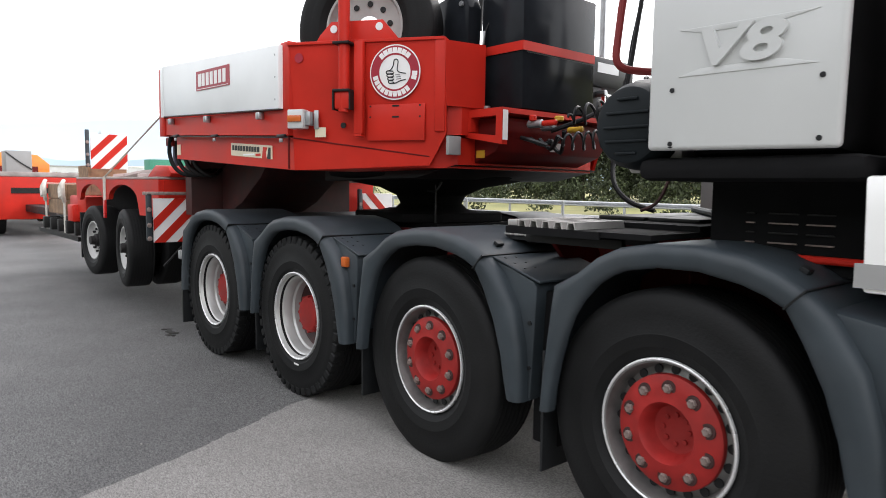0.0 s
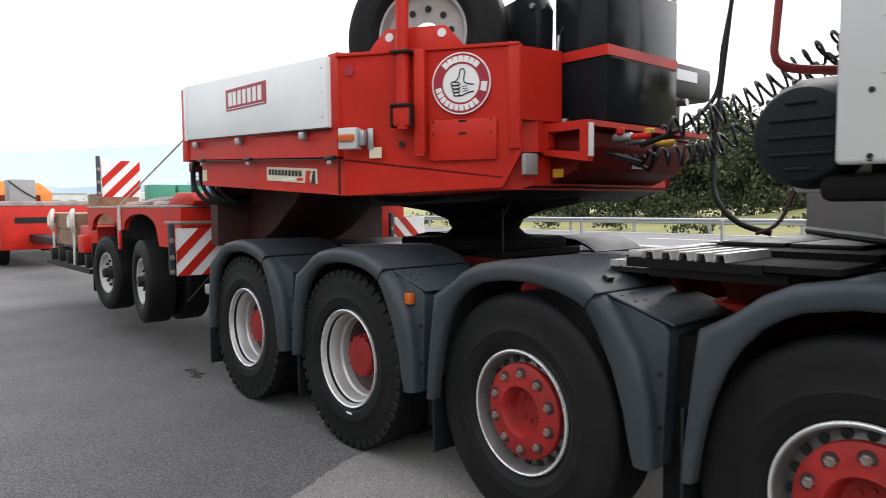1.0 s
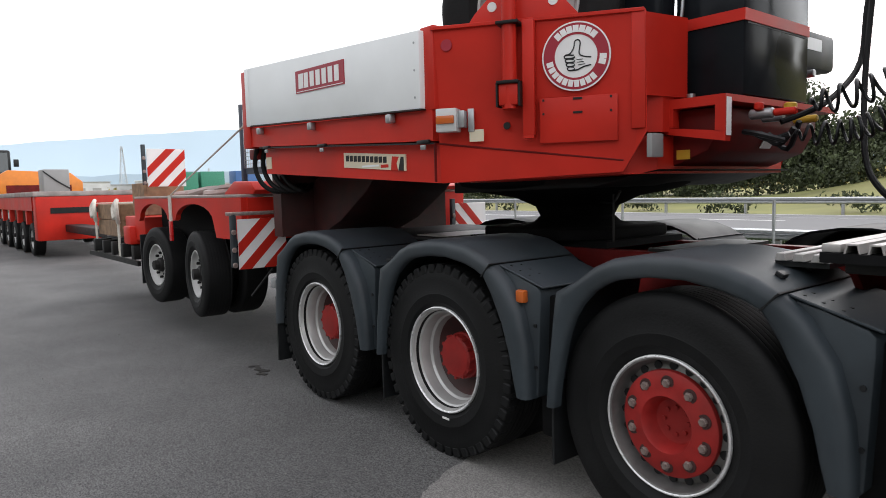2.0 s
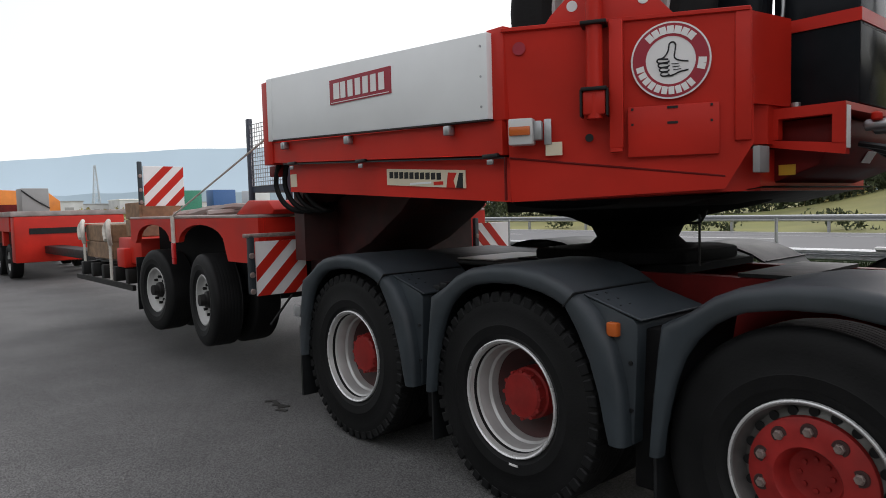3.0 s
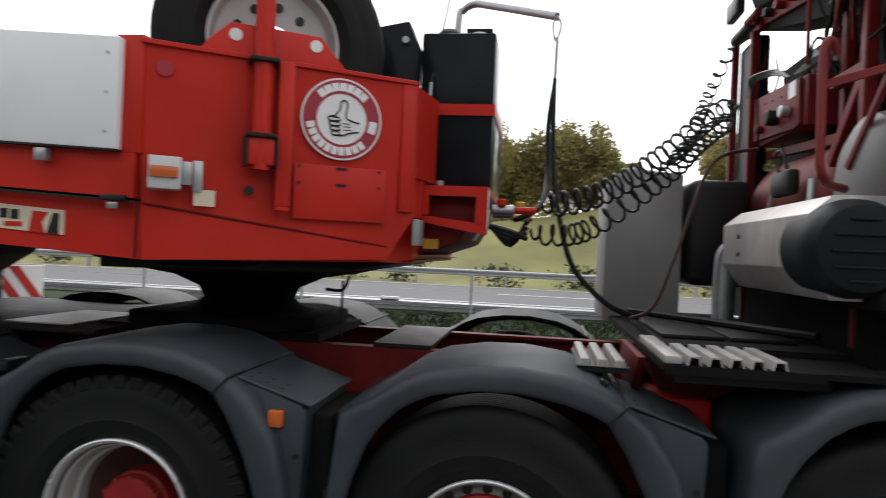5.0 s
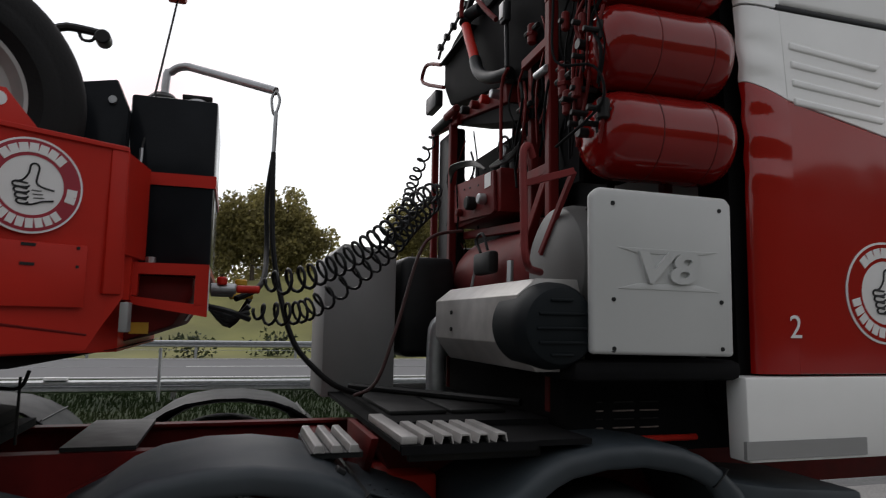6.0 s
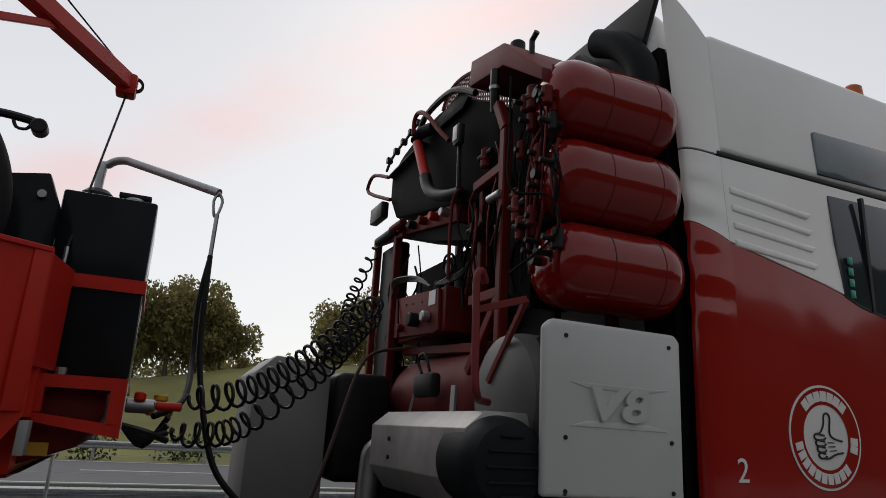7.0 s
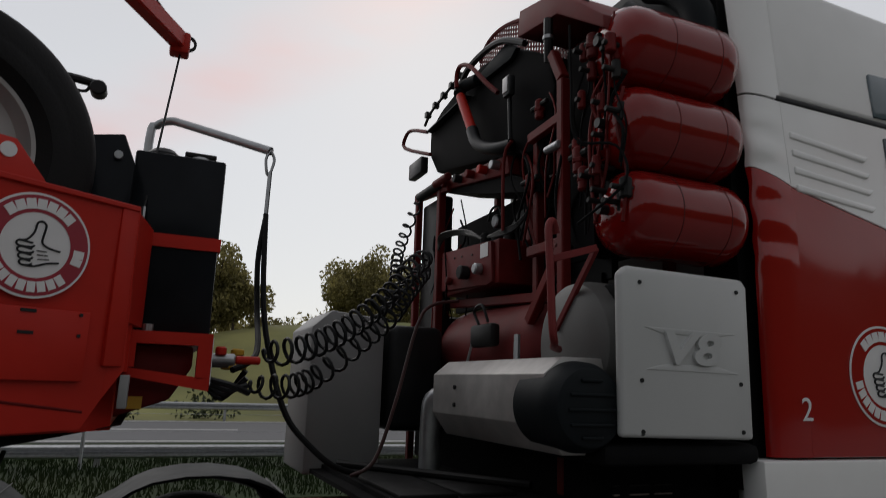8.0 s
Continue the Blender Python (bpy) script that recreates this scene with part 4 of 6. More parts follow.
# rear corner deflector: a rounded sheet with soft pressed folds
def deflector(name, low, high, material):
    plan = [(3.384, 0.084), (3.388, 0.066), (3.400, 0.050), (3.425, 0.038), (3.460, 0.030), (3.500, 0.0255), (3.540, 0.0240), (3.582, 0.0245)]
    bm, n = B(), 40
    outer, inner = [], []
    for x, y in plan:
        k = max(0.0, (3.57 - x) / 0.186)
        col_o, col_i = [], []
        for j in range(n + 1):
            z = low(x) + (high(x) - low(x)) * j / n
            fold = 0.005 * math.sin((z - 2.30) / 0.085 * math.pi) * min(1.0, max(0.0, (2.97 - z) / 0.1)) * min(1.0, max(0.0, (z - 2.15) / 0.15)) * min(1.0, 2.2 * k)
            col_o.append(bm.verts.new((x - 0.02 * k * max(0.0, z - 3.05), y + fold, z)))
            col_i.append(bm.verts.new((x + 0.012 - 0.02 * k * max(0.0, z - 3.05), y + fold + 0.012, z)))
        outer.append(col_o)
        inner.append(col_i)
    m = len(plan)
    for i in range(m - 1):
        for j in range(n):
            bm.faces.new((outer[i][j], outer[i + 1][j], outer[i + 1][j + 1], outer[i][j + 1]))
            bm.faces.new((inner[i][j], inner[i][j + 1], inner[i + 1][j + 1], inner[i + 1][j]))
        for j in (0, n):
            bm.faces.new((outer[i][j], outer[i + 1][j], inner[i + 1][j], inner[i][j]))
    for i in (0, m - 1):
        for j in range(n):
            bm.faces.new((outer[i][j], outer[i][j + 1], inner[i][j + 1], inner[i][j]))
    return part(name, bm, material, cab, angle=40)


def colour_split(x):
    return 2.607 + 0.40 * (3.572 - x)


deflector("red_corner_deflector", lambda x: 1.445, lambda x: colour_split(x) - 0.002, RED_GLOSS)
deflector("white_corner_deflector", lambda x: colour_split(x) + 0.002, lambda x: 3.018 + 0.06 * (3.57 - x), WHITE)
deflector("upper_corner_deflector", lambda x: 3.030 + 0.06 * (3.57 - x), lambda x: 3.68 + 1.25 * (3.57 - x), WHITE)
# matt black block added for the dark gap beside the deflector
part("deflector_inner", bx(3.36, 3.56, 0.12, 0.32, 1.3, 3.60), MATTE, cab)
part("top_deflector", prism(B(), [(0.05, 3.92), (0.22, 3.62), (0.52, 3.40), (2.0, 3.40), (2.3, 3.62), (2.45, 3.92)], "x", 3.33, 3.36, bev=0.004), BLACK, cab)
for k in range(4):
    z = 2.60 + 0.085 * k
    part("pressed_rib", prism(B(), [(3.61, z + 0.02), (4.10 - 0.01 * k, z - 0.04 + 0.02), (4.13, z - 0.02), (4.10, z - 0.052), (3.61, z - 0.015)], "y", 0.015, 0.036, bev=0.008, seg=3), WHITE, cab)
part("skirt", prism(B(), [(3.30, 1.435), (5.7, 1.435), (5.7, 1.10), (3.31, 1.10)], "y", 0.020, 0.14, bev=0.012), WHITE, cab)
part("grey_plate", bx(3.29, 3.9, 0.012, 0.03, 1.115, 1.185), GREY_BOX, cab)
win = part("upper_window", prism(B(), [(4.235, 3.30), (4.25, 3.315), (5.2, 3.345), (5.2, 3.09), (4.235, 3.07)], "y", 0.018, 0.05, bev=0.008), GLASS_TINT, cab)
win = part("side_window", prism(B(), [(4.27, 2.965), (5.4, 2.99), (5.4, 2.20), (4.38, 2.40), (4.28, 2.44)], "y", 0.016, 0.05, bev=0.012), GLASS, cab)
part("window_divider", bx(4.455, 4.475, 0.010, 0.03, 2.39, 2.97), BLACK, win)
for k in range(4):
    part("window_lettering", bx(4.31, 4.345, 0.011, 0.017, 2.44 + 0.055 * k, 2.48 + 0.055 * k, bev=0.004), GREEN_GLASS, win)
part("roof_beacon", rod(B(), (4.86, 0.16, 0), "z", 0.05, 3.66, 3.82, 20, 0.015), AMBER, cab)
flat_text("cab_number", "2", 0.135, Matrix.Translation((3.560, 0.0200, 1.632)) @ Matrix.Rotation(radians(90), 4, "X"), WHITE_FILM, cab, 0.001)


def lean_in(ob, z0, k):
    for v in ob.data.vertices:
        v.co.y += k * max(0.0, v.co.z - z0)


for ob in cab.children:
    lean_in(ob, 2.45, 0.07)


def roundel(name, m, r, parent, disc_mat, ring_mat):
    """A round emblem of plain shapes: rim, coloured ring with short bars, pale disc with a dark drawn figure."""
    def cyl(ra, rb, d0, d1):
        bm = spin(B(), [(max(rb, 0.0001), d0), (ra, d0), (ra, d1), (max(rb, 0.0001), d1)], (0, 0, 0), "y", 64)
        bm.transform(m)
        return bm
    base = part(name, cyl(r, 0, -0.001, 0.002), disc_mat, parent, "round emblem in red and white with a black drawn hand")
    part("ring", cyl(r * 0.955, r * 0.62, -0.0025, 0.0), ring_mat, base)
    for a0, n, span, size in ((90, 7, 96, 0.20), (252, 10, 128, 0.17), (350, 2, 22, 0.18)):
        for i in range(n):
            a = radians(a0 + span / 2 - span * (i + 0.5) / n)
            bm = B()
            w = r * size * 0.42
            box(bm, -w, w, -0.0045, -0.0025, -r * 0.10, r * 0.10, m=Matrix.Translation((r * 0.785 * math.cos(a), 0, r * 0.785 * math.sin(a))) @ Matrix.Rotation(math.pi / 2 - a, 4, "Y"))
            bm.transform(m)
            part("letter_bar", bm, disc_mat, base)
    palm = [(0.44, -0.06), (0.22, -0.02), (0.10, 0.06), (0.11, 0.22), (0.13, 0.38), (0.07, 0.46), (-0.03, 0.42), (-0.06, 0.24), (-0.17, 0.08), (-0.30, 0.05)]
    heel = [(-0.20, -0.40), (0.02, -0.40), (0.22, -0.32), (0.44, -0.28)]
    bm = B()
    tube(bm, [(x * r, -0.003, z * r) for x, z in palm], r * 0.020, 5, 3)
    tube(bm, [(x * r, -0.003, z * r) for x, z in heel], r * 0.020, 5, 3)
    for k in range(4):
        z = 0.0 - 0.115 * k
        x = -0.34 + 0.03 * k
        tube(bm, [(u * r, -0.003, v * r) for u, v in ((-0.06, z + 0.03), (x + 0.06, z + 0.05), (x, z), (x + 0.05, z - 0.055), (-0.08, z - 0.05), (-0.03, z - 0.01))], r * 0.020, 5, 3)
    for k in range(3):
        tube(bm, [((0.02 + 0.02 * k) * r, -0.003, (-0.10 - 0.08 * k) * r), ((0.20 + 0.03 * k) * r, -0.003, (-0.10 - 0.07 * k) * r)], r * 0.010, 5)
    bm.transform(m)
    part("figure", bm, BLACK, base)
    return base


roundel("cab_roundel", Matrix.Translation((4.055, 0.0195, 1.79)), 0.222, cab, WHITE_FILM, RED_GLOSS)

# red air cylinders behind the cab
for k in range(3):
    z = 2.415 + 0.375 * k
    prof = [(0.0001, 2.70), (0.07, 2.707), (0.125, 2.727), (0.165, 2.765), (0.182, 2.812), (0.185, 2.86), (0.185, 3.225), (0.182, 3.27), (0.165, 3.31), (0.125, 3.343), (0.07, 3.36), (0.0001, 3.365)]
    tank = part("air_cylinder", spin(B(), prof, (0, 0.20, z), "x", 40), RED_TANK, truck, "glossy red steel air cylinder")
    for x in (2.945, 3.20):
        part("strap", spin(B(), [(0.1852, x - 0.003), (0.1864, x - 0.002), (0.1864, x + 0.002), (0.1852, x + 0.003)], (0, 0.20, z), "x", 40), RED_DARK, tank)
    part("valve", rod(B(), (0, 0.20, z), "x", 0.022, 2.66, 2.715, 12), BLACK, tank)
    part("bleed_plug", rod(B(), (2.90, 0.20, 0), "z", 0.012, z + 0.18, z + 0.20, 8), STEEL, tank)

# equipment rack behind the cab: u runs across the truck, w out to the rear, z up
def RY(u):
    return 1.22 + 1.84 * u + 0.66 * u * u


def RZ(u, z):
    return z - 0.04 + u * (0.12 + 0.22 * (z - 2.2))


def R(u, w, z):
    return Vector((2.70 - w, RY(u), RZ(u, z)))


def rtube(pts, r, seg=8, steps=0):
    return tube(B(), [R(*p) for p in pts], r, seg, steps)


def rbar(p, q, w, h):
    return bar(B(), R(*p), R(*q), w, h)


def rprism(poly, axis, a, b, bev=0.0, seg=2):
    return prism(B(), [(RY(u), RZ(u, z)) for u, z in poly], "x", 2.70 - b, 2.70 - a, bev=bev, seg=seg)


def rbx(u0, u1, w0, w1, z0, z1, bev=0.0, seg=2):
    um = (u0 + u1) / 2
    return bx(2.70 - w1, 2.70 - w0, RY(u0), RY(u1), RZ(um, z0), RZ(um, z1), bev=bev, seg=seg)


def rrod(c, axis, r, a, b, seg=20, bev=0.0):
    u, w, z = c
    if axis == "y":
        return rod(B(), (0, RY(u), RZ(u, z)), "x", r, 2.70 - b, 2.70 - a, seg, bev)
    if axis == "x":
        return rod(B(), (2.70 - w, 0, RZ((a + b) / 2, z)), "y", r, RY(a), RY(b), seg, bev)
    return rod(B(), (2.70 - w, RY(u), 0), "z", r, RZ(u, a), RZ(u, b), seg, bev)


rack = part("equipment_rack", (rbar((-0.46, 0, 1.25), (-0.46, 0, 3.34), 0.05, 0.05)), RED_DARK, truck, "dark red tubular rack full of hoses and valves")
for p, q, w in (((-0.46, 0, 3.34), (-0.39, 0, 3.50), 0.05), ((0.53, 0, 1.25), (0.53, 0, 2.93), 0.045), ((0.36, 0.0, 1.25), (0.36, 0, 2.92), 0.05), ((-0.24, -0.05, 1.25), (-0.24, -0.05, 3.1), 0.045),
                ((-0.46, -0.6, 1.25), (-0.46, -0.6, 3.4), 0.05), ((0.5, -0.6, 1.25), (0.5, -0.6, 3.2), 0.05)):
    part("post", (rbar(p, q, w, w)), RED_DARK, rack)
for p, q in (((-0.24, 0, 3.04), (-0.45, 0, 3.13)), ((-0.46, 0, 2.46), (-0.24, 0, 2.42)), ((-0.46, 0, 2.46), (-0.24, 0, 2.06)), ((0.55, 0, 2.90), (0.30, 0, 2.90)), ((0.36, -0.1, 2.20), (-0.3, -0.1, 2.20)), ((-0.46, -0.6, 2.6), (0.5, -0.6, 2.6))):
    part("beam", (rbar(p, q, 0.04, 0.05)), RED_DARK, rack)
hoop = part("guard_hoop", tube(B(), [(2.56, 0.34, 1.845), (2.46, 0.22, 1.845), (2.41, 0.135, 1.852), (2.388, 0.11, 1.885), (2.386, 0.115, 1.95), (2.392, 0.135, 2.12), (2.402, 0.165, 2.28), (2.415, 0.175, 2.322), (2.44, 0.19, 2.33), (2.462, 0.205, 2.29)], 0.015, 10, 3), RED_DULL, rack)
part("hoop_bar", bar(B(), (2.40, 0.15, 2.17), (2.62, 0.16, 2.24), 0.018, 0.028), RED_DULL, hoop)
part("hoop_brace", bar(B(), (2.62, 0.16, 2.24), (2.60, 0.42, 1.93), 0.020, 0.026), RED_DULL, hoop)
# sloping coupling rail with sockets
part("coupling_rail", (rprism([(0.38, 2.90), (0.38, 2.96), (-0.09, 2.99), (-0.10, 2.88)], "y", -0.10, 0.0, bev=0.008)), RED_DARK, rack)
for k in range(5):
    u, zz = 0.31 - 0.085 * k, 2.925 + 0.004 * k
    part("coupling", (rrod((u, 0, zz), "y", 0.026, -0.01, 0.05, 14, 0.005)), (RED_DARK, GREASE, RED_DARK, RED, STEEL)[k], rack)
part("plug", (rrod((0, 0.03, 2.91), "x", 0.032, 0.34, 0.50, 14, 0.008)), GREASE, rack)
part("plug", (rrod((0, 0.05, 2.94), "x", 0.026, 0.26, 0.36, 14, 0.008)), RED_DARK, rack)
part("rail_underside", (rprism([(0.38, 2.895), (-0.10, 2.875), (-0.28, 2.80), (-0.28, 2.75), (0.05, 2.80)], "y", -0.30, -0.02)), MATTE, rack)
# panel with sockets
pl = part("socket_panel", (rprism([(0.34, 2.27), (0.34, 2.50), (0.01, 2.52), (0.0, 2.29), (0.03, 2.275)], "y", -0.02, 0.0, bev=0.004)), RED_DULL, rack, "red coupling plate with sockets")
part("socket", (rrod((0.16, 0, 2.355), "y", 0.042, 0.0, 0.06, 16, 0.008)), GREASE, pl)
part("socket", (rrod((0.07, 0, 2.365), "y", 0.032, 0.0, 0.05, 16, 0.008)), STEEL, pl)
part("socket", (rrod((0.27, 0, 2.32), "y", 0.025, 0.0, 0.04, 16, 0.008)), RED_DARK, pl)
part("sticker", (rbx(0.025, 0.075, 0.001, 0.004, 2.43, 2.51)), WHITE_FILM, pl)
for u in (0.31, 0.25, 0.2, 0.13):
    part("screw", (rrod((u, 0, 2.455), "y", 0.006, 0.0, 0.006, 8)), BLACK, pl)
part("panel_box", (rbx(-0.02, 0.34, -0.35, -0.022, 2.26, 2.50, bev=0.01)), RED_DARK, rack)
# pump set behind the opening
part("gauge", (rrod((0.19, 0, 2.69), "y", 0.042, -0.25, -0.20, 18, 0.008)), STEEL, rack)
part("gauge_loop", (rtube([(0.235, -0.21, 2.70), (0.22, -0.21, 2.76), (0.19, -0.21, 2.78), (0.16, -0.21, 2.76), (0.145, -0.21, 2.70)], 0.008, 6, 3)), BLACK, rack)
for k in range(3):
    part("accumulator", (rrod((0.26 - 0.075 * k, -0.22, 0), "z", 0.036, 2.45, 2.63 - 0.01 * k, 16, 0.012)), GREASE, rack)
part("filter_head", (rprism([(0.10, 2.62), (0.04, 2.72), (-0.06, 2.74), (-0.02, 2.60)], "y", -0.28, -0.2, bev=0.01)), GREASE, rack)
part("filter_bowl", (rrod((-0.09, -0.2, 0), "z", 0.075, 2.50, 2.72, 20, 0.02)), RED_DARK, rack)
for k in range(4):
    part("cable_loop", (rtube([(0.35, 0.02, 2.52 + 0.008 * k), (0.28, 0.04 + 0.01 * k, 2.58 + 0.006 * k), (0.15, 0.03, 2.575 + 0.008 * k), (0.05, 0.02, 2.53)], 0.007, 6, 4)), BLACK, rack)
    part("cable_loop", (rtube([(0.02, 0.01, 2.54), (-0.08, 0.03, 2.53 + 0.008 * k), (-0.18, 0.02, 2.56 + 0.008 * k), (-0.24, 0.0, 2.66)], 0.007, 6, 4)), BLACK, rack)
# fan shroud: big black drum with a grey upper rim
part("fan_shroud", (rprism([(0.50, 3.36), (0.42, 3.46), (0.28, 3.56), (0.13, 3.63), (-0.07, 3.66), (-0.33, 3.52), (-0.36, 3.34), (-0.33, 2.98), (0.04, 3.00), (0.44, 3.04), (0.50, 3.18)], "y", -0.55, -0.03, bev=0.03, seg=2)), MATTE, rack, "black fan shroud")
part("shroud_edge", (rbar((0.48, -0.01, 3.33), (0.20, -0.01, 3.45), 0.05, 0.012)), DISC, rack)
part("shroud_plate", (rprism([(0.16, 3.52), (-0.08, 3.68), (-0.14, 3.62), (-0.10, 3.56), (0.08, 3.50)], "y", -0.03, 0.0, bev=0.006)), DISC, rack)
part("header_tank", (rprism([(-0.17, 3.66), (-0.18, 3.82), (-0.44, 3.86), (-0.80, 3.68), (-0.80, 3.60), (-0.44, 3.72)], "y", -0.45, 0.02, bev=0.008)), RED_DULL, rack, "dull red angular header tank")
part("filler_cap", rrod((-0.36, -0.12, 0), "z", 0.040, 3.84, 3.93, 16, 0.01), BLACK, rack)
part("vent_pipe", tube(B(), [R(-0.50, -0.10, 3.78), R(-0.50, -0.10, 3.90), R(-0.54, -0.10, 3.95)], 0.015, 8), BLACK, rack)
bm = B()
def guard_top(y):
    return 0.46 * max(0.0, 1 - ((y - 0.66) / 1.38) ** 5) ** 0.5


for i in range(44):
    y = 0.66 + i * 0.032
    z = 3.20 + 0.45 * (y - 0.66)
    if guard_top(y) > 0.03:
        bar(bm, (2.983, y, z), (2.983, y, z + guard_top(y)), 0.015, 0.006)
for j in range(15):
    y = 0.66 + 1.38 * max(0.0, 1 - (j * 0.032 / 0.46) ** 2) ** 0.2
    bar(bm, (2.983, 0.66, 3.20 + j * 0.032), (2.983, y, 3.20 + 0.45 * (y - 0.66) + j * 0.032), 0.006, 0.014)
edge_pts = [(2.983, 0.66 + 0.05 * i, 3.20 + 0.0225 * i + guard_top(0.66 + 0.05 * i)) for i in range(28)]
tube(bm, edge_pts, 0.014, 6)
ob = part("mesh_guard", bm, RED_DULL, rack, "perforated red guard plate", smooth=False)
ob["kind"] = "stuff"
part("grab_handle", (rtube([(0.49, 0, 3.335), (0.62, 0, 3.405), (0.67, 0, 3.38), (0.67, 0, 3.30), (0.46, 0, 3.17)], 0.014, 8, 3)), RED_DARK, rack)
part("work_lamp", (rbx(0.50, 0.60, -0.03, 0.03, 3.05, 3.16, bev=0.012)), BLACK, rack)
part("work_lamp_glass", (rbx(0.595, 0.604, -0.02, 0.02, 3.07, 3.14, bev=0.004)), STEEL, rack)
part("lamp_stalk", (rtube([(-0.14, 0.03, 3.06), (-0.13, 0.03, 3.36)], 0.012, 8)), BLACK, rack)
part("side_lamp", (rbx(-0.16, -0.115, 0.02, 0.06, 3.31, 3.43, bev=0.01)), BLACK, rack)
part("side_lamp_glass", (rbx(-0.152, -0.12, 0.06, 0.066, 3.33, 3.42, bev=0.003)), WHITE_FILM, rack)
part("coolant_pipe", (rtube([(0.19, 0.05, 3.43), (0.09, 0.06, 3.18)], 0.030, 14)), RED, rack, "red coolant pipe between black hoses")
part("coolant_hose", (rtube([(0.09, 0.06, 3.18), (0.06, 0.06, 3.10), (0.01, 0.05, 3.05), (-0.06, 0.03, 3.03), (-0.12, 0.0, 3.04)], 0.036, 12, 4)), BLACK, rack)
part("coolant_hose", (rtube([(0.20, 0.05, 3.45), (0.20, 0.03, 3.50), (0.12, 0.0, 3.52)], 0.038, 12, 4)), DISC, rack)
part("top_hose", (rtube([(0.25, 0.0, 3.52), (0.18, 0.02, 3.60), (0.06, 0.02, 3.665), (-0.07, 0.02, 3.68), (-0.2, 0.0, 3.62)], 0.020, 8, 4)), BLACK, rack)
part("red_hose", (rtube([(0.19, 0.08, 3.48), (0.19, 0.08, 3.57), (0.16, 0.08, 3.61), (0.09, 0.08, 3.57), (0.0, 0.06, 3.44), (-0.06, 0.04, 3.36)], 0.014, 8, 4)), RED_DARK, rack)
part("loom", (rtube([(0.50, 0.01, 3.38), (0.44, 0.02, 3.45), (0.32, 0.02, 3.53), (0.22, 0.02, 3.60)], 0.010, 6, 4)), BLACK, rack)
for k in range(5):
    part("loom_clip", (rbx(0.46 - 0.06 * k, 0.475 - 0.06 * k, 0.0, 0.04, 3.42 + 0.038 * k, 3.455 + 0.038 * k)), BLACK, rack)
part("header_hose", (rtube([(-0.38, 0.02, 3.70), (-0.38, 0.02, 3.58), (-0.36, 0.0, 3.46)], 0.024, 10, 3)), BLACK, rack)
part("hose_collar", (rrod((-0.38, 0.02, 0), "z", 0.028, 3.58, 3.60, 14)), STEEL, rack)
part("drop_pipe", (rtube([(-0.15, 0.03, 3.05), (-0.11, 0.04, 2.95), (-0.11, 0.04, 2.55)], 0.010, 8, 3)), RED_DARK, rack)
part("valve_fitting", (rrod((0, 0.03, 2.96), "x", 0.020, -0.47, -0.38, 12, 0.005)), STEEL, rack)
for u, zz, s in ((-0.68, 3.50, 0.05), (-0.57, 2.88, 0.05), (-0.24, 2.79, 0.04), (-0.60, 2.78, 0.045), (-0.55, 2.95, 0.035), (-0.3, 3.2, 0.04)):
    vb = part("valve_body", (rrod((u, 0.0, 0), "z", s * 0.6, zz - s * 1.4, zz + s * 1.4, 12, 0.008)), RED_DARK, rack)
    part("valve_cap", (rrod((u, 0.0, 0), "z", s * 0.75, zz - s * 0.4, zz + s * 0.2, 6, 0.006)), RED_DARK, vb)
    part("valve_port", (rrod((0, 0.0, zz + s * 0.6), "x", s * 0.35, u - s * 1.3, u + s * 1.3, 8, 0.004)), GREASE, vb)
rng = random.Random(8)
for k in range(30):
    u = rng.uniform(-0.52, -0.16) if k % 3 else rng.uniform(0.30, 0.5)
    z0 = rng.uniform(2.35, 2.75)
    z1 = z0 + rng.uniform(0.35, 0.85)
    if u > 0:
        z0, z1 = rng.uniform(1.7, 2.3), rng.uniform(2.5, 2.9)
    w = rng.uniform(-0.10, 0.02)
    pts = [(u, w, z0), (u + rng.uniform(-0.09, 0.09), w + rng.uniform(-0.03, 0.04), z0 + (z1 - z0) * 0.33), (u + rng.uniform(-0.10, 0.10), w + rng.uniform(-0.03, 0.04), z0 + (z1 - z0) * 0.7), (u + rng.uniform(-0.12, 0.12), w - 0.06, z1)]
    part("hose", (rtube(pts, rng.choice((0.004, 0.005, 0.007)), 6, 5)), MATTE if k % 4 else RED_DARK, rack)
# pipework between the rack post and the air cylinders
# added black sheet: the dark between the cylinders, done in colour
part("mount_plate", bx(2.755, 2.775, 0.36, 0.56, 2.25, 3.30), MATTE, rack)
rng = random.Random(21)
for k in range(16):
    y, z = rng.uniform(0.08, 0.36), rng.uniform(2.40, 3.28)
    vb = part("manifold_valve", rod(B(), (2.70 + rng.uniform(-0.03, 0.03), y, 0), "z", rng.uniform(0.014, 0.026), z - 0.04, z + 0.045, 10, 0.006), RED_DARK if k % 3 else GREASE, rack)
    part("valve_port", rod(B(), (0, y, z), "x", 0.013, 2.64, 2.76, 8, 0.003), GREASE, vb)
for k in range(14):
    y, z = rng.uniform(0.06, 0.40), rng.uniform(2.32, 2.7)
    h = rng.uniform(0.3, 0.65)
    part("hose", tube(B(), [(2.70, y, z), (2.705 + rng.uniform(-0.02, 0.02), y + rng.uniform(-0.05, 0.05), z + h * 0.35), (2.70, y + rng.uniform(-0.06, 0.06), z + h * 0.7), (2.73, y + rng.uniform(-0.04, 0.04), z + h)], rng.choice((0.004, 0.006, 0.008)), 6, 5), MATTE if k % 2 else RED_DARK, rack)
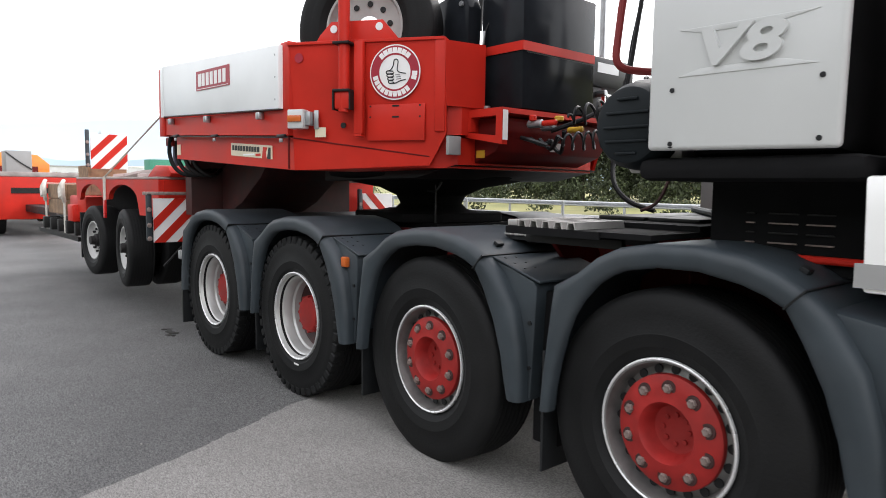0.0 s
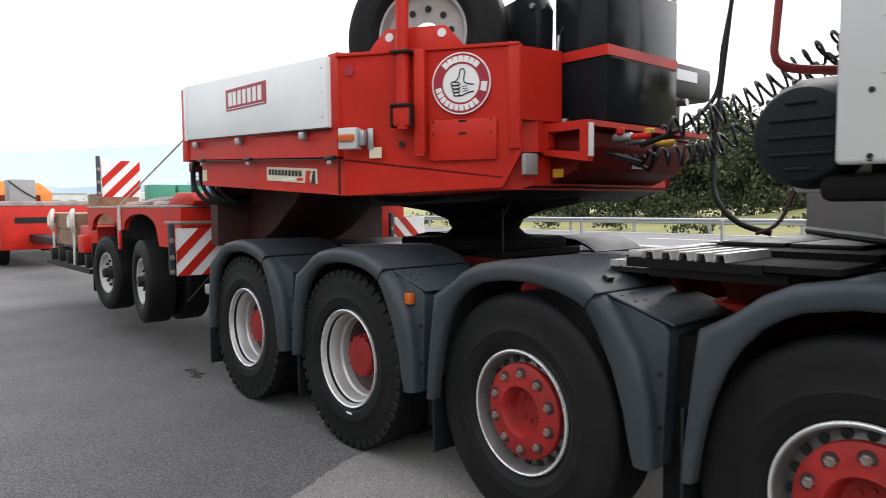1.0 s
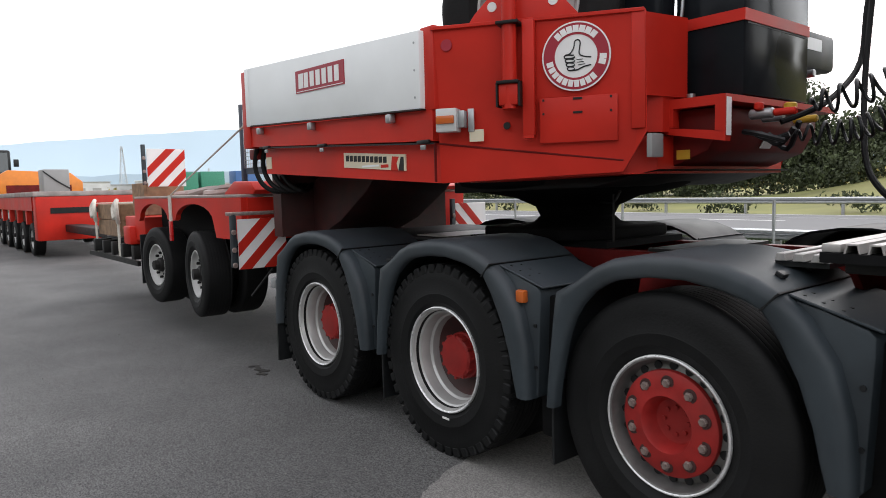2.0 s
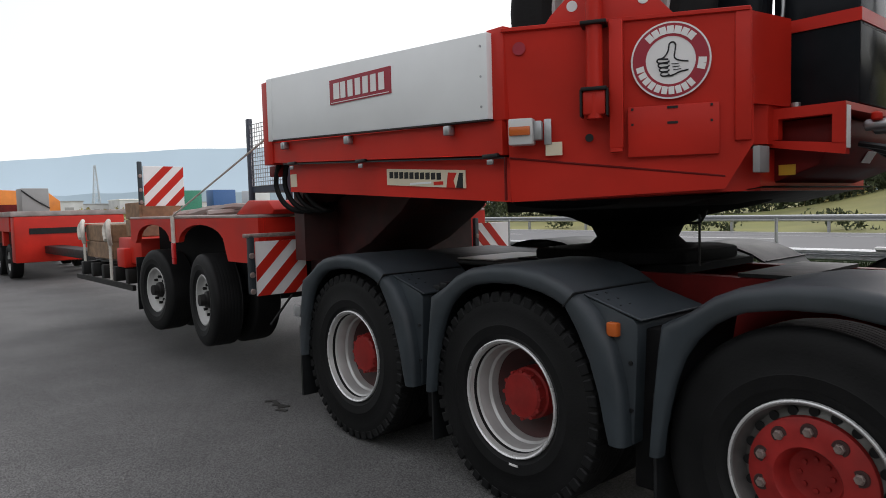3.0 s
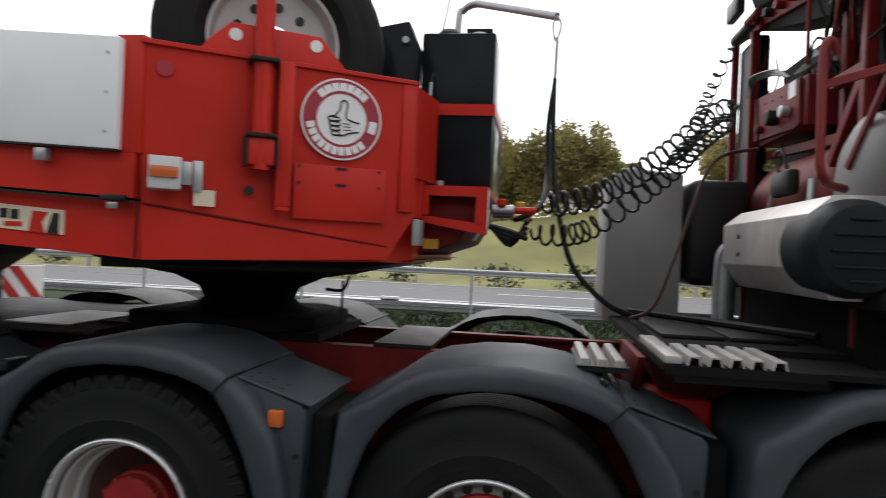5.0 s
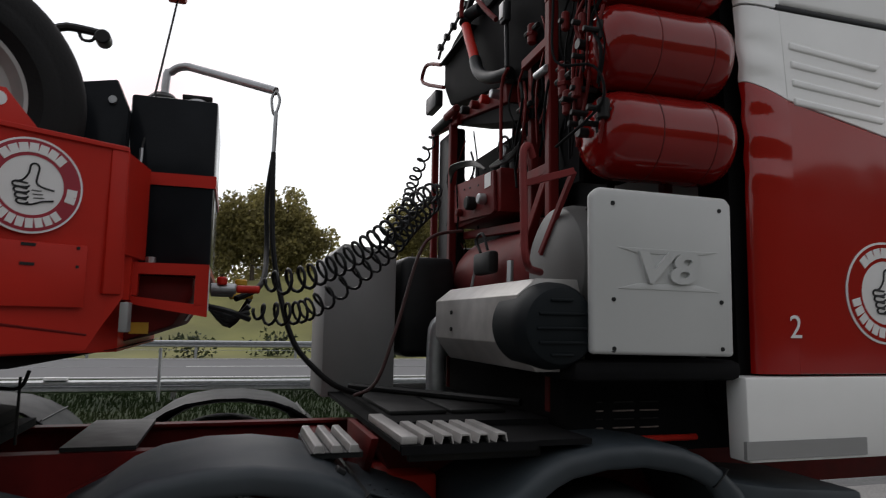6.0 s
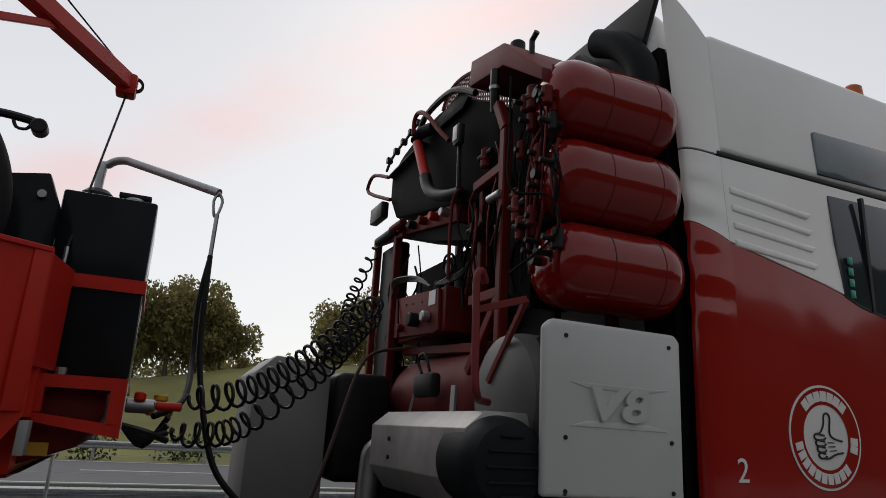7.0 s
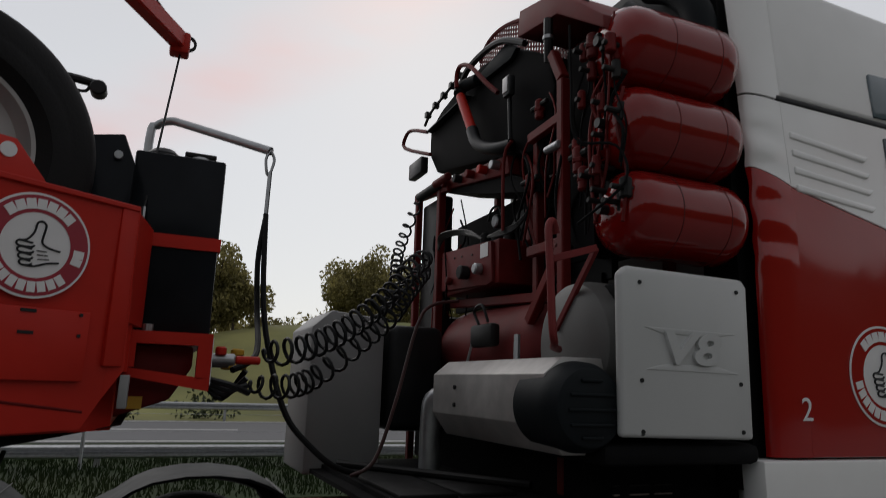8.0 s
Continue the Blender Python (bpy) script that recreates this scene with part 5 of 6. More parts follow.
# two matt black sheets, added to darken the gaps round the pump set
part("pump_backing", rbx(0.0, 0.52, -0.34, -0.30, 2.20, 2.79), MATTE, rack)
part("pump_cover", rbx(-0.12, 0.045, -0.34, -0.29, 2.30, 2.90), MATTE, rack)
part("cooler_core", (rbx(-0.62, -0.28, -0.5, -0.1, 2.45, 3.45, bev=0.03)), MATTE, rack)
part("lower_tank", spin(B(), [(0.0001, 0.70), (0.18, 0.72), (0.245, 0.79), (0.26, 0.88), (0.26, 1.85), (0.245, 1.93), (0.0001, 1.96)], (2.95, 0, 1.90), "y", 36), RED_DULL, rack, "dull red lower air receiver")
dv = part("drain_valve", (rbx(-0.12, 0.02, 0.05, 0.11, 1.93, 2.05, bev=0.02)), GREASE, rack)
part("drain_loop", (rtube([(-0.02, 0.09, 2.05), (0.0, 0.10, 2.12), (-0.05, 0.10, 2.15), (-0.08, 0.09, 2.06)], 0.008, 6, 4)), BLACK, dv)
part("drain_tube", (rtube([(0.0, 0.10, 1.99), (0.03, 0.11, 1.84)], 0.008, 6)), STEEL, dv)
part("drain_tube", (rtube([(-0.27, 0.09, 1.99), (-0.28, 0.10, 1.84)], 0.016, 8)), STEEL, dv)
part("dark_side", (rbx(0.38, 0.62, -0.5, -0.05, 1.50, 2.12, bev=0.04)), GREASE, rack)
part("fuel_box", bx(2.32, 2.66, 1.75, 2.3, 1.42, 2.03, bev=0.05, seg=3), BLACK, rack)
part("side_cable", tube(B(), [(2.62, 0.34, 3.30), (2.60, 0.30, 3.0), (2.58, 0.24, 2.72), (2.68, 0.10, 2.66), (2.69, 0.06, 2.50), (2.56, 0.20, 2.34)], 0.006, 6, 5), MATTE, rack)
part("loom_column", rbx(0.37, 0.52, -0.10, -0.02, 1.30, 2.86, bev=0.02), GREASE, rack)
# two added dark sheets behind the rack stand in for shaded depth
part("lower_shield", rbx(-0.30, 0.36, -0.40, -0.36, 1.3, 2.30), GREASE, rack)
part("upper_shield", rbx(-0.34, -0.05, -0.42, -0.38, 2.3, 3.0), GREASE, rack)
part("intake_pipe", tube(B(), [(3.31, 0.24, 3.30), (3.30, 0.26, 3.50), (3.27, 0.36, 3.66), (3.24, 0.52, 3.76)], 0.075, 20, 4), DISC, truck, "grey curved intake pipe")
part("exhaust_outlet", tube(B(), [(3.30, 0.5, 3.40), (3.28, 0.6, 3.62), (3.26, 0.72, 3.76)], 0.045, 14, 4), BLACK, truck)
part("cab_back", bx(3.40, 3.55, 0.2, 2.3, 1.4, 3.6), GREY_BOX, cab)
# grey cabinet on the far side of the catwalk
part("equipment_cabinet", prism(B(), [(1.86, 1.19), (2.29, 1.19), (2.29, 2.06), (1.97, 2.09), (1.86, 1.99)], "y", 1.78, 2.35, bev=0.012), GREY_BOX, truck, "mid grey sheet-steel cabinet")

# ---- the low loader: gooseneck ----
TRL = thing("low_loader_trailer", (-3.0, 1.25, 0), "red low loader trailer with a raised gooseneck", "trailer")


def slope(x, z_rear, z_front, xr=-2.30, xf=0.04):
    return z_rear + (z_front - z_rear) * (x - xr) / (xf - xr)


YN, YF = -0.05, 2.55
bm = B()
plan = [(-2.05, 0.0), (0.045, 0.0), (0.045, 0.04), (0.82, 0.47), (0.94, 0.60), (0.94, 1.90), (0.82, 2.03), (0.045, 2.46), (0.045, 2.5), (-2.05, 2.5)]
lo, hi = [], []
for x, y in plan:
    lo.append(bm.verts.new((x, y, 1.60 - 0.12 * (x + 2.05) / 2.11 if x < 0.1 else 1.50)))
    hi.append(bm.verts.new((x, y, slope(x, 1.80, 1.69) if x < 0.1 else 1.68)))
bm.faces.new(lo[::-1])
bm.faces.new(hi)
for i in range(10):
    j = (i + 1) % 10
    bm.faces.new((lo[i], lo[j], hi[j], hi[i]))
neck = part("gooseneck", bm, RED, TRL, "red painted steel gooseneck box", angle=25)
# upper body
bm = B()
plan = [(-2.31, YN + 0.004), (0.04, YN + 0.004), (0.04, 0.03), (0.90, 0.50), (0.97, 0.60), (0.97, 1.90), (0.90, 2.0), (0.04, 2.47), (0.04, YF - 0.004), (-2.31, YF - 0.004)]
lo, hi = [], []
for x, y in plan:
    lo.append(bm.verts.new((x, y, slope(x, 1.815, 1.70) if x < 0.1 else 1.695)))
    hi.append(bm.verts.new((x, y, slope(x, 1.955, 1.86) if x < 0.1 else 1.86)))
bm.faces.new(lo[::-1])
bm.faces.new(hi)
for i in range(10):
    j = (i + 1) % 10
    bm.faces.new((lo[i], lo[j], hi[j], hi[i]))
part("body_band", bm, RED, neck, smooth=False)
# oblique front quarter panels with the emblem
for far in (0, 1):
    fy = (lambda y: 2.5 - y) if far else (lambda y: y)
    bm = B()
    a, b = (0.045, YN), (0.955, 0.478)
    d = Vector((b[0] - a[0], b[1] - a[1])).normalized()
    n = Vector((d.y, -d.x))
    out = [Vector((0.045, YN, 2.265)), Vector((0.955, 0.478, 2.245)), Vector((0.965, 0.484, 1.70)), Vector((0.905, 0.47, 1.60)), Vector((0.860, 0.445, 1.512)), Vector((0.052, -0.004, 1.480)), Vector((0.050, -0.012, 1.69))]
    va = [bm.verts.new((p.x, fy(p.y), p.z)) for p in out]
    vb = [bm.verts.new((p.x - n.x * 0.02, fy(p.y - n.y * 0.02), p.z)) for p in out]
    bm.faces.new(va)
    bm.faces.new(vb[::-1])
    for i in range(7):
        bm.faces.new((va[i], vb[i], vb[(i + 1) % 7], va[(i + 1) % 7]))
    qp = part("quarter_panel", bm, RED, neck, smooth=False)
    bm = B()
    bar(bm, (a[0], fy(a[1] + 0.01), 2.262), (b[0] - 0.01, fy(b[1] + 0.01), 2.245), 0.05, 0.018)
    part("top_flange", bm, RED, qp)
# panel frame of the near quarter panel: local x along it, y outwards into it
QM = Matrix.Translation((0.045, YN, 0)) @ Matrix.Rotation(math.atan2(0.528, 0.91), 4, "Z")


def on_quarter(bm, m=None):
    bm.transform(QM)
    return bm


roundel("roundel", QM @ Matrix.Translation((0.738, -0.004, 2.062)), 0.162, neck, WHITE_FILM, RED_SIGN)
part("corner_post", on_quarter(bx(0.99, 1.055, -0.006, 0.05, 1.71, 2.25, bev=0.006)), RED, neck)
part("rear_post", bx(-0.05, 0.06, YN + 0.002, 0.06, 1.86, 2.285, bev=0.006), RED, neck)
part("rib", on_quarter(bx(0.485, 0.545, -0.045, 0.0, 1.70, 2.25, bev=0.006)), RED, neck)
part("front_rib_foot", on_quarter(bx(0.49, 0.54, -0.05, 0.0, 1.685, 1.70)), RED, neck)
part("stiffener", on_quarter(bx(0.56, 0.93, -0.005, 0.012, 1.66, 1.875, bev=0.002)), RED, neck)
for x, z, w in ((0.745, 1.865, 0.022), (0.745, 1.80, 0.022), (0.58, 1.865, 0.005), (0.58, 1.80, 0.005), (0.9, 1.865, 0.005), (0.9, 1.80, 0.005)):
    part("slot", on_quarter(bx(x - w, x + w, -0.0085, -0.004, z - 0.005, z + 0.005)), BLACK, neck)
part("hole", on_quarter(rod(B(), (0.395, 0, 1.755), "y", 0.018, -0.004, 0.004, 16)), BLACK, neck)
# swinging post of the davit in two clamps
part("davit_post", on_quarter(tube(B(), [(0.425, -0.05, 1.83), (0.425, -0.05, 3.30)], 0.036, 18)), RED, neck)
for z in (1.955, 2.235):
    part("clamp", on_quarter(bx(0.37, 0.48, -0.10, 0.0, z - 0.008, z + 0.008, bev=0.004)), GREASE, neck)
part("clamp_box", on_quarter(bx(0.375, 0.475, -0.085, -0.02, 1.845, 1.95, bev=0.01)), RED, neck)
part("clamp_strap", on_quarter(bx(0.365, 0.374, -0.09, -0.01, 1.84, 1.955)), GREASE, neck)
part("clamp_strap", on_quarter(bx(0.476, 0.485, -0.09, -0.01, 1.84, 1.955)), GREASE, neck)
top = QM @ Vector((0.425, -0.05, 3.22))
boom_end = Vector((1.015, 1.27, 3.275))
part("davit_boom", bar(B(), top + Vector((0, 0, 0.0)), boom_end, 0.07, 0.085), RED, neck)
part("davit_strut", bar(B(), top + Vector((0, 0, -0.38)), top.lerp(boom_end, 0.6), 0.03, 0.03), RED, neck)
part("boom_head", bx(boom_end.x - 0.05, boom_end.x + 0.04, boom_end.y - 0.05, boom_end.y + 0.04, boom_end.z - 0.07, boom_end.z + 0.04, bev=0.015), RED, neck)
part("winch_wire", tube(B(), [boom_end + Vector((0, 0, -0.05)), (0.955, 0.79, 2.32)], 0.005, 6), GREASE, neck)
part("winch_wire", tube(B(), [boom_end + Vector((0, 0, 0.04)), top.lerp(boom_end, 0.3) + Vector((0, 0, 0.16))], 0.004, 6), GREASE, neck)
part("wire_hook", tube(B(), [(0.955, 0.79, 2.33), (0.955, 0.785, 2.28), (0.945, 0.78, 2.20), (0.925, 0.78, 2.17), (0.935, 0.79, 2.22)], 0.008, 6, 4), STEEL, neck)
part("pulley", spin(B(), [(0.028, -0.008), (0.04, -0.008), (0.04, 0.008), (0.028, 0.008)], boom_end + Vector((0.03, 0, 0.0)), "y", 20, closed=True), GREASE, neck)

# pale side lid
bm = B()
for y0, y1 in ((YN - 0.032, YN + 0.03),):
    prism(bm, [(-2.185, 1.965), (-0.015, 1.868), (-0.015, 2.268), (-2.185, 2.392)], "y", y0, y1, bev=0.006)
lid = part("side_lid", bm, GREY_LID, neck, "pale grey hinged side lid")
prism_b = B()
prism(prism_b, [(-2.19, 1.959), (-0.01, 1.862), (-0.01, 1.869), (-2.19, 1.966)], "y", YN - 0.034, YN + 0.02)
part("lid_seal", prism_b, BLACK, lid, smooth=False)
for x in (-0.055,):
    for k in range(3):
        part("rivet", rod(B(), (x, 0, 1.93 + 0.14 * k), "y", 0.006, YN - 0.036, YN - 0.03, 8), STEEL, lid)
part("lid_fold", prism(B(), [(-2.185, 1.958), (-2.12, 1.955), (-2.12, 2.383), (-2.185, 2.388)], "y", YN - 0.036, YN - 0.03, bev=0.002), GREY_LID, lid)
for x in (-1.98, -1.20, -0.30):
    part("latch", bx(x - 0.022, x + 0.022, YN - 0.044, YN, slope(x, 1.945, 1.85) - 0.045, slope(x, 1.945, 1.85) + 0.004, bev=0.008), STEEL, lid)
part("end_post", prism(B(), [(-2.32, 1.80), (-2.19, 1.80), (-2.19, 2.385), (-2.32, 2.385)], "y", YN - 0.006, YN + 0.09, bev=0.006), RED, neck)
part("upper_side_far", prism(B(), [(-2.3, 1.95), (0.03, 1.86), (0.03, 2.26), (-2.3, 2.38)], "y", YF - 0.03, YF + 0.01), GREY_LID, neck)
part("rear_board", bx(-2.31, -2.27, 0.05, 2.45, 1.80, 2.30), RED, neck)
part("tray_floor", prism(B(), [(-2.27, 0.05), (0.05, 0.05), (0.85, 0.52), (0.85, 1.98), (0.05, 2.45), (-2.27, 2.45)], "z", 1.87, 1.90), GREASE, neck)
for x in (-1.92, -1.10, -0.03):
    z = slope(x, 1.80, 1.69)
    h = part("hinge", bx(x - 0.05, x + 0.05, YN - 0.014, YN + 0.01, z - 0.004, z + 0.016, bev=0.004), BLACK, neck)
    part("hinge_leaf", bx(x - 0.02, x + 0.02, YN - 0.013, YN + 0.0, z - 0.035, z - 0.010, bev=0.004), STEEL, h)
bm = B()
prism(bm, [(-2.05, 1.788), (0.06, 1.682), (0.06, 1.69), (-2.05, 1.797)], "y", YN - 0.003, YN + 0.01)
part("panel_gap", bm, BLACK, neck, smooth=False)
part("panel_gap", prism(B(), [(0.055, 1.488), (0.061, 1.488), (0.061, 1.69), (0.055, 1.69)], "y", YN - 0.004, YN + 0.01), RED_DARK, neck, smooth=False)
# creased lower edge of the oblique panel, its shade drawn as a darker red line
bm = B()
A0, A1 = Vector((0.055, -0.014, 1.685)), Vector((0.86, 0.447, 1.565))
tube(bm, [A0, A1], 0.005, 6)
part("crease", bm, RED_DARK, neck)

# maker's plate and name sign in plain shapes
sg = part("name_sign", prism(B(), [(-1.36, 2.105), (-0.745, 2.092), (-0.745, 2.238), (-1.36, 2.252)], "y", YN - 0.0375, YN - 0.032), RED_SIGN, lid, "crimson name sign with white letter bars")
part("sign_border", prism(B(), [(-1.345, 2.112), (-0.76, 2.099), (-0.76, 2.103), (-1.345, 2.116)], "y", YN - 0.039, YN - 0.037), WHITE_FILM, sg)
for k in range(7):
    x = -1.315 + 0.077 * k
    w = 0.052 if k else 0.064
    part("letter_bar", prism(B(), [(x, 2.133 - 0.0017 * k), (x + w, 2.132 - 0.0017 * k), (x + w, 2.227 - 0.0017 * k), (x, 2.228 - 0.0017 * k)], "y", YN - 0.040, YN - 0.0375), WHITE_FILM, sg, smooth=False)
mp = part("maker_plate", prism(B(), [(-0.912, 1.600), (-0.258, 1.557), (-0.258, 1.648), (-0.912, 1.692)], "y", -0.007, 0.0), CREAM, neck, "cream maker's plate with black bars")
for k in range(10):
    x = -0.885 + 0.0455 * k
    z = 1.660 - 0.067 * (x + 0.905)
    part("letter_bar", bx(x, x + 0.034, -0.009, -0.006, z - 0.022, z + 0.014), BLACK, mp, smooth=False)
part("letter_bar", bx(-0.50, -0.425, -0.009, -0.006, 1.582, 1.600), RED, mp, smooth=False)
part("letter_bar", bx(-0.70, -0.52, -0.009, -0.006, 1.592, 1.603), GREY_LID, mp, smooth=False)
part("plate_emblem", prism(B(), [(-0.40, 1.565), (-0.33, 1.56), (-0.345, 1.60), (-0.32, 1.638), (-0.385, 1.643)], "y", -0.009, -0.006), RED, mp, smooth=False)
part("plate_emblem", prism(B(), [(-0.325, 1.562), (-0.275, 1.558), (-0.275, 1.635), (-0.30, 1.637)], "y", -0.0095, -0.006), BLACK, mp, smooth=False)
part("small_plate", bx(-2.04, -1.955, -0.004, 0.0, 1.632, 1.72), CREAM, neck)
part("small_plate", on_quarter(bx(0.20, 0.275, -0.004, 0.0, 1.685, 1.745)), CREAM, neck)
# side lamp box
lb = part("side_lamp", on_quarter(bx(0.045, 0.155, -0.075, 0.0, 1.735, 1.852, bev=0.006)), SILVER, neck, "grey lamp housing with amber lens")
part("lens", on_quarter(bx(0.05, 0.145, -0.088, -0.074, 1.775, 1.815, bev=0.005)), AMBER, lb)
part("mount", on_quarter(bx(0.155, 0.19, -0.05, 0.0, 1.755, 1.84, bev=0.004)), STEEL, lb)
part("mount", on_quarter(bx(0.195, 0.228, -0.012, 0.0, 1.735, 1.85, bev=0.003)), STEEL, lb)
part("worn_disc", on_quarter(rod(B(), (0.085, 0, 2.175), "y", 0.03, -0.002, 0.001, 20)), RED_SIGN, neck)
part("reflector", bx(0.955, 0.985, 0.49, 0.585, 1.575, 1.685, bev=0.004), GREY_BOX, neck, "square reflector")
part("nose", prism(B(), [(-0.5, 1.49), (0.80, 1.49), (0.98, 1.52), (0.60, 1.44), (-0.5, 1.42)], "y", 0.55, 1.95, bev=0.008), GREASE, neck)
part("nose_front", prism(B(), [(0.90, 1.52), (1.12, 1.60), (1.19, 1.72), (1.19, 1.80), (0.90, 1.80)], "y", 0.74, 1.76, bev=0.012), RED_DARK, neck)
part("yellow_label", bx(0.96, 1.03, 0.735, 0.739, 1.565, 1.61), YELLOW, neck)
part("white_label", prism(B(), [(1.136, 1.620), (1.166, 1.671), (1.170, 1.669), (1.140, 1.618)], "y", 1.21, 1.32), WHITE_FILM, neck)
# bracket with a cut-out
bm = B()
for a in ((0.945, 1.25, 1.80, 1.845), (0.945, 0.99, 1.715, 1.80), (1.20, 1.25, 1.68, 1.80)):
    box(bm, a[0], a[1], 0.655, 0.70, a[2], a[3])
prism(bm, [(0.945, 1.715), (1.25, 1.68), (1.25, 1.635), (0.945, 1.685)], "y", 0.655, 0.70)
part("coupling_bracket", bm, RED, neck, smooth=False)
part("bracket_shelf", bx(0.95, 1.25, 0.70, 1.85, 1.815, 1.845), RED, neck)
part("bracket_label", bx(1.251, 1.254, 0.66, 0.70, 1.66, 1.83), WHITE_FILM, neck)
# black hydraulic tank with a red strap
tk = part("oil_tank", prism(B(), [(0.90, 0.82), (1.247, 0.82), (1.247, 1.50), (0.90, 1.50)], "z", 1.85, 2.570, bev=0.012), BLACK_TANK, neck, "black sheet-steel oil tank with red strap")
bm = B()
prism(bm, [(0.895, 0.812), (1.255, 0.812), (1.255, 1.49), (1.248, 1.49), (1.248, 0.819), (0.895, 0.819)], "z", 2.185, 2.238)
part("strap", bm, RED, tk, smooth=False)
part("band_joint", bx(1.2472, 1.2495, 0.85, 1.48, 2.176, 2.184), BLACK, tk)
part("filler", rod(B(), (1.00, 1.02, 0), "z", 0.065, 2.565, 2.640, 24, 0.02), BLACK, tk)
part("breather", rod(B(), (1.15, 1.00, 0), "z", 0.045, 2.565, 2.620, 20, 0.008), STEEL, tk)
part("breather_bar", bx(1.085, 1.215, 0.98, 1.02, 2.620, 2.642, bev=0.005), GREASE, tk)
part("shelf_bolt", rod(B(), (1.02, 0.76, 0), "z", 0.02, 1.845, 1.875, 10), STEEL, tk)
mo = part("motor", bx(0.96, 1.15, 1.56, 2.10, 2.07, 2.28, bev=0.03), BLACK, neck, "black pump motor with a pale plate")
part("motor_plate", bx(1.151, 1.154, 1.66, 1.90, 2.17, 2.235), GREY_LID, mo)
part("motor_foot", bx(0.98, 1.13, 1.60, 1.75, 1.845, 2.08, bev=0.01), GREASE, mo)
part("cable_gland", rod(B(), (0, 1.70, 2.03), "x", 0.022, 1.10, 1.20, 12, 0.004), STEEL, mo)
part("front_panel", prism(B(), [(0.925, 0.474), (0.955, 0.470), (1.0, 0.76), (0.97, 0.77)], "z", 1.86, 2.235), RED, neck, smooth=False)
part("pump_box", prism(B(), [(0.62, 1.90), (0.895, 1.90), (0.91, 2.47), (0.862, 2.585), (0.62, 2.54)], "y", 0.70, 0.805, bev=0.008), BLACK_TANK, neck)
part("pump_bolt", rod(B(), (0.850, 0, 2.495), "y", 0.016, 0.685, 0.705, 10), STEEL, neck)
hk = part("hook_arm", tube(B(), [(0.40, 1.28, 2.50), (0.43, 1.28, 2.90), (0.50, 1.28, 2.995), (0.60, 1.28, 3.0), (0.70, 1.28, 2.985)], 0.020, 8, 3), BLACK, neck)
part("roller", rod(B(), (0.69, 0, 2.965), "y", 0.036, 1.24, 1.32, 16, 0.006), BLACK, hk)
part("latch", tube(B(), [(0.58, 1.28, 2.99), (0.60, 1.28, 2.95), (0.64, 1.28, 2.95), (0.655, 1.28, 2.98)], 0.008, 6, 3), BLACK, hk)
part("hose_arm", tube(B(), [(0.90, 2.05, 2.3), (0.90, 2.05, 3.02), (0.93, 2.05, 3.11), (1.0, 2.02, 3.14), (1.10, 1.96, 3.11), (1.525, 1.60, 2.912)], 0.024, 12, 4), STEEL, neck, "bent grey steel hose support arm")
# spare wheel in its cradle, parallel to the quarter panel
spm = QM @ Matrix.Translation((0.48, 0.21, 2.36))
sp = new("spare_wheel", mesh_of("rim", spin(B(), [(0.255, -0.09), (0.263, -0.098), (0.258, -0.106), (0.246, -0.102), (0.24, -0.08), (0.232, -0.06), (0.225, -0.05), (0.20, -0.045), (0.085, -0.04), (0.085, -0.03), (0.25, -0.02)], (0, 0, 0), "y", 64, closed=True), RIM_PAINT))
sp.parent = neck
sp.matrix_local = Matrix.Translation(-ORIGIN[name_of(TRL)]) @ spm
sp["label"] = "spare wheel with a pale grey rim"
put("tyre", mesh_of("tyre", tyre_bm(0.455, 0.25, 0.13), RUBBER), sp, (0, 0, 0))
for i in range(10):
    put("stud_hole", ME["hole"], sp, (0.155 * math.cos(i * 0.628 + 0.2), 0.025, 0.155 * math.sin(i * 0.628 + 0.2)))
cr = part("cradle_plate", on_quarter(prism(B(), [(0.18, 2.24), (0.77, 2.24), (0.735, 2.28), (0.648, 2.378), (0.306, 2.384), (0.230, 2.31)], "y", 0.012, 0.03, bev=0.003)), RED, neck, "red cradle plate with round holes")
# pale discs painted in for the sky seen through the holes
for x in (0.325, 0.628):
    part("cradle_hole", on_quarter(rod(B(), (x, 0, 2.338), "y", 0.024, 0.008, 0.0125, 18)), GREY_LID, cr)
part("cradle_floor", on_quarter(bx(0.1, 0.8, 0.08, 0.4, 1.895, 1.912)), GREASE, neck)
# kingpin turret under the neck
part("turret", spin(B(), [(0.0001, 1.52), (0.80, 1.52), (0.78, 1.46), (0.62, 1.42), (0.40, 1.38), (0.27, 1.32), (0.24, 1.26), (0.28, 1.22), (0.40, 1.19), (0.0001, 1.18)], (-0.08, 1.25, 0), "z", 40), MATTE, neck)
part("pull_chain", tube(B(), [(0.62, 0.75, 1.42), (0.60, 0.72, 1.36), (0.52, 0.72, 1.36)], 0.008, 6, 4), GREASE, neck)
part("chain_tail", tube(B(), [(0.60, 0.72, 1.40), (0.60, 0.72, 1.15)], 0.006, 6), GREASE, neck)
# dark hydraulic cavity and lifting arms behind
# arm in a darker red, with the shade under the neck in its colour
part("neck_arm", prism(B(), [(-2.6, 1.42), (-1.9, 1.62), (-1.2, 1.60), (-1.38, 1.44), (-1.75, 1.22), (-2.2, 1.05), (-2.6, 0.95)], "y", 0.45, 1.22, bev=0.02), HUB_DARK, TRL, "dark red lifting arm, shaded under the gooseneck")
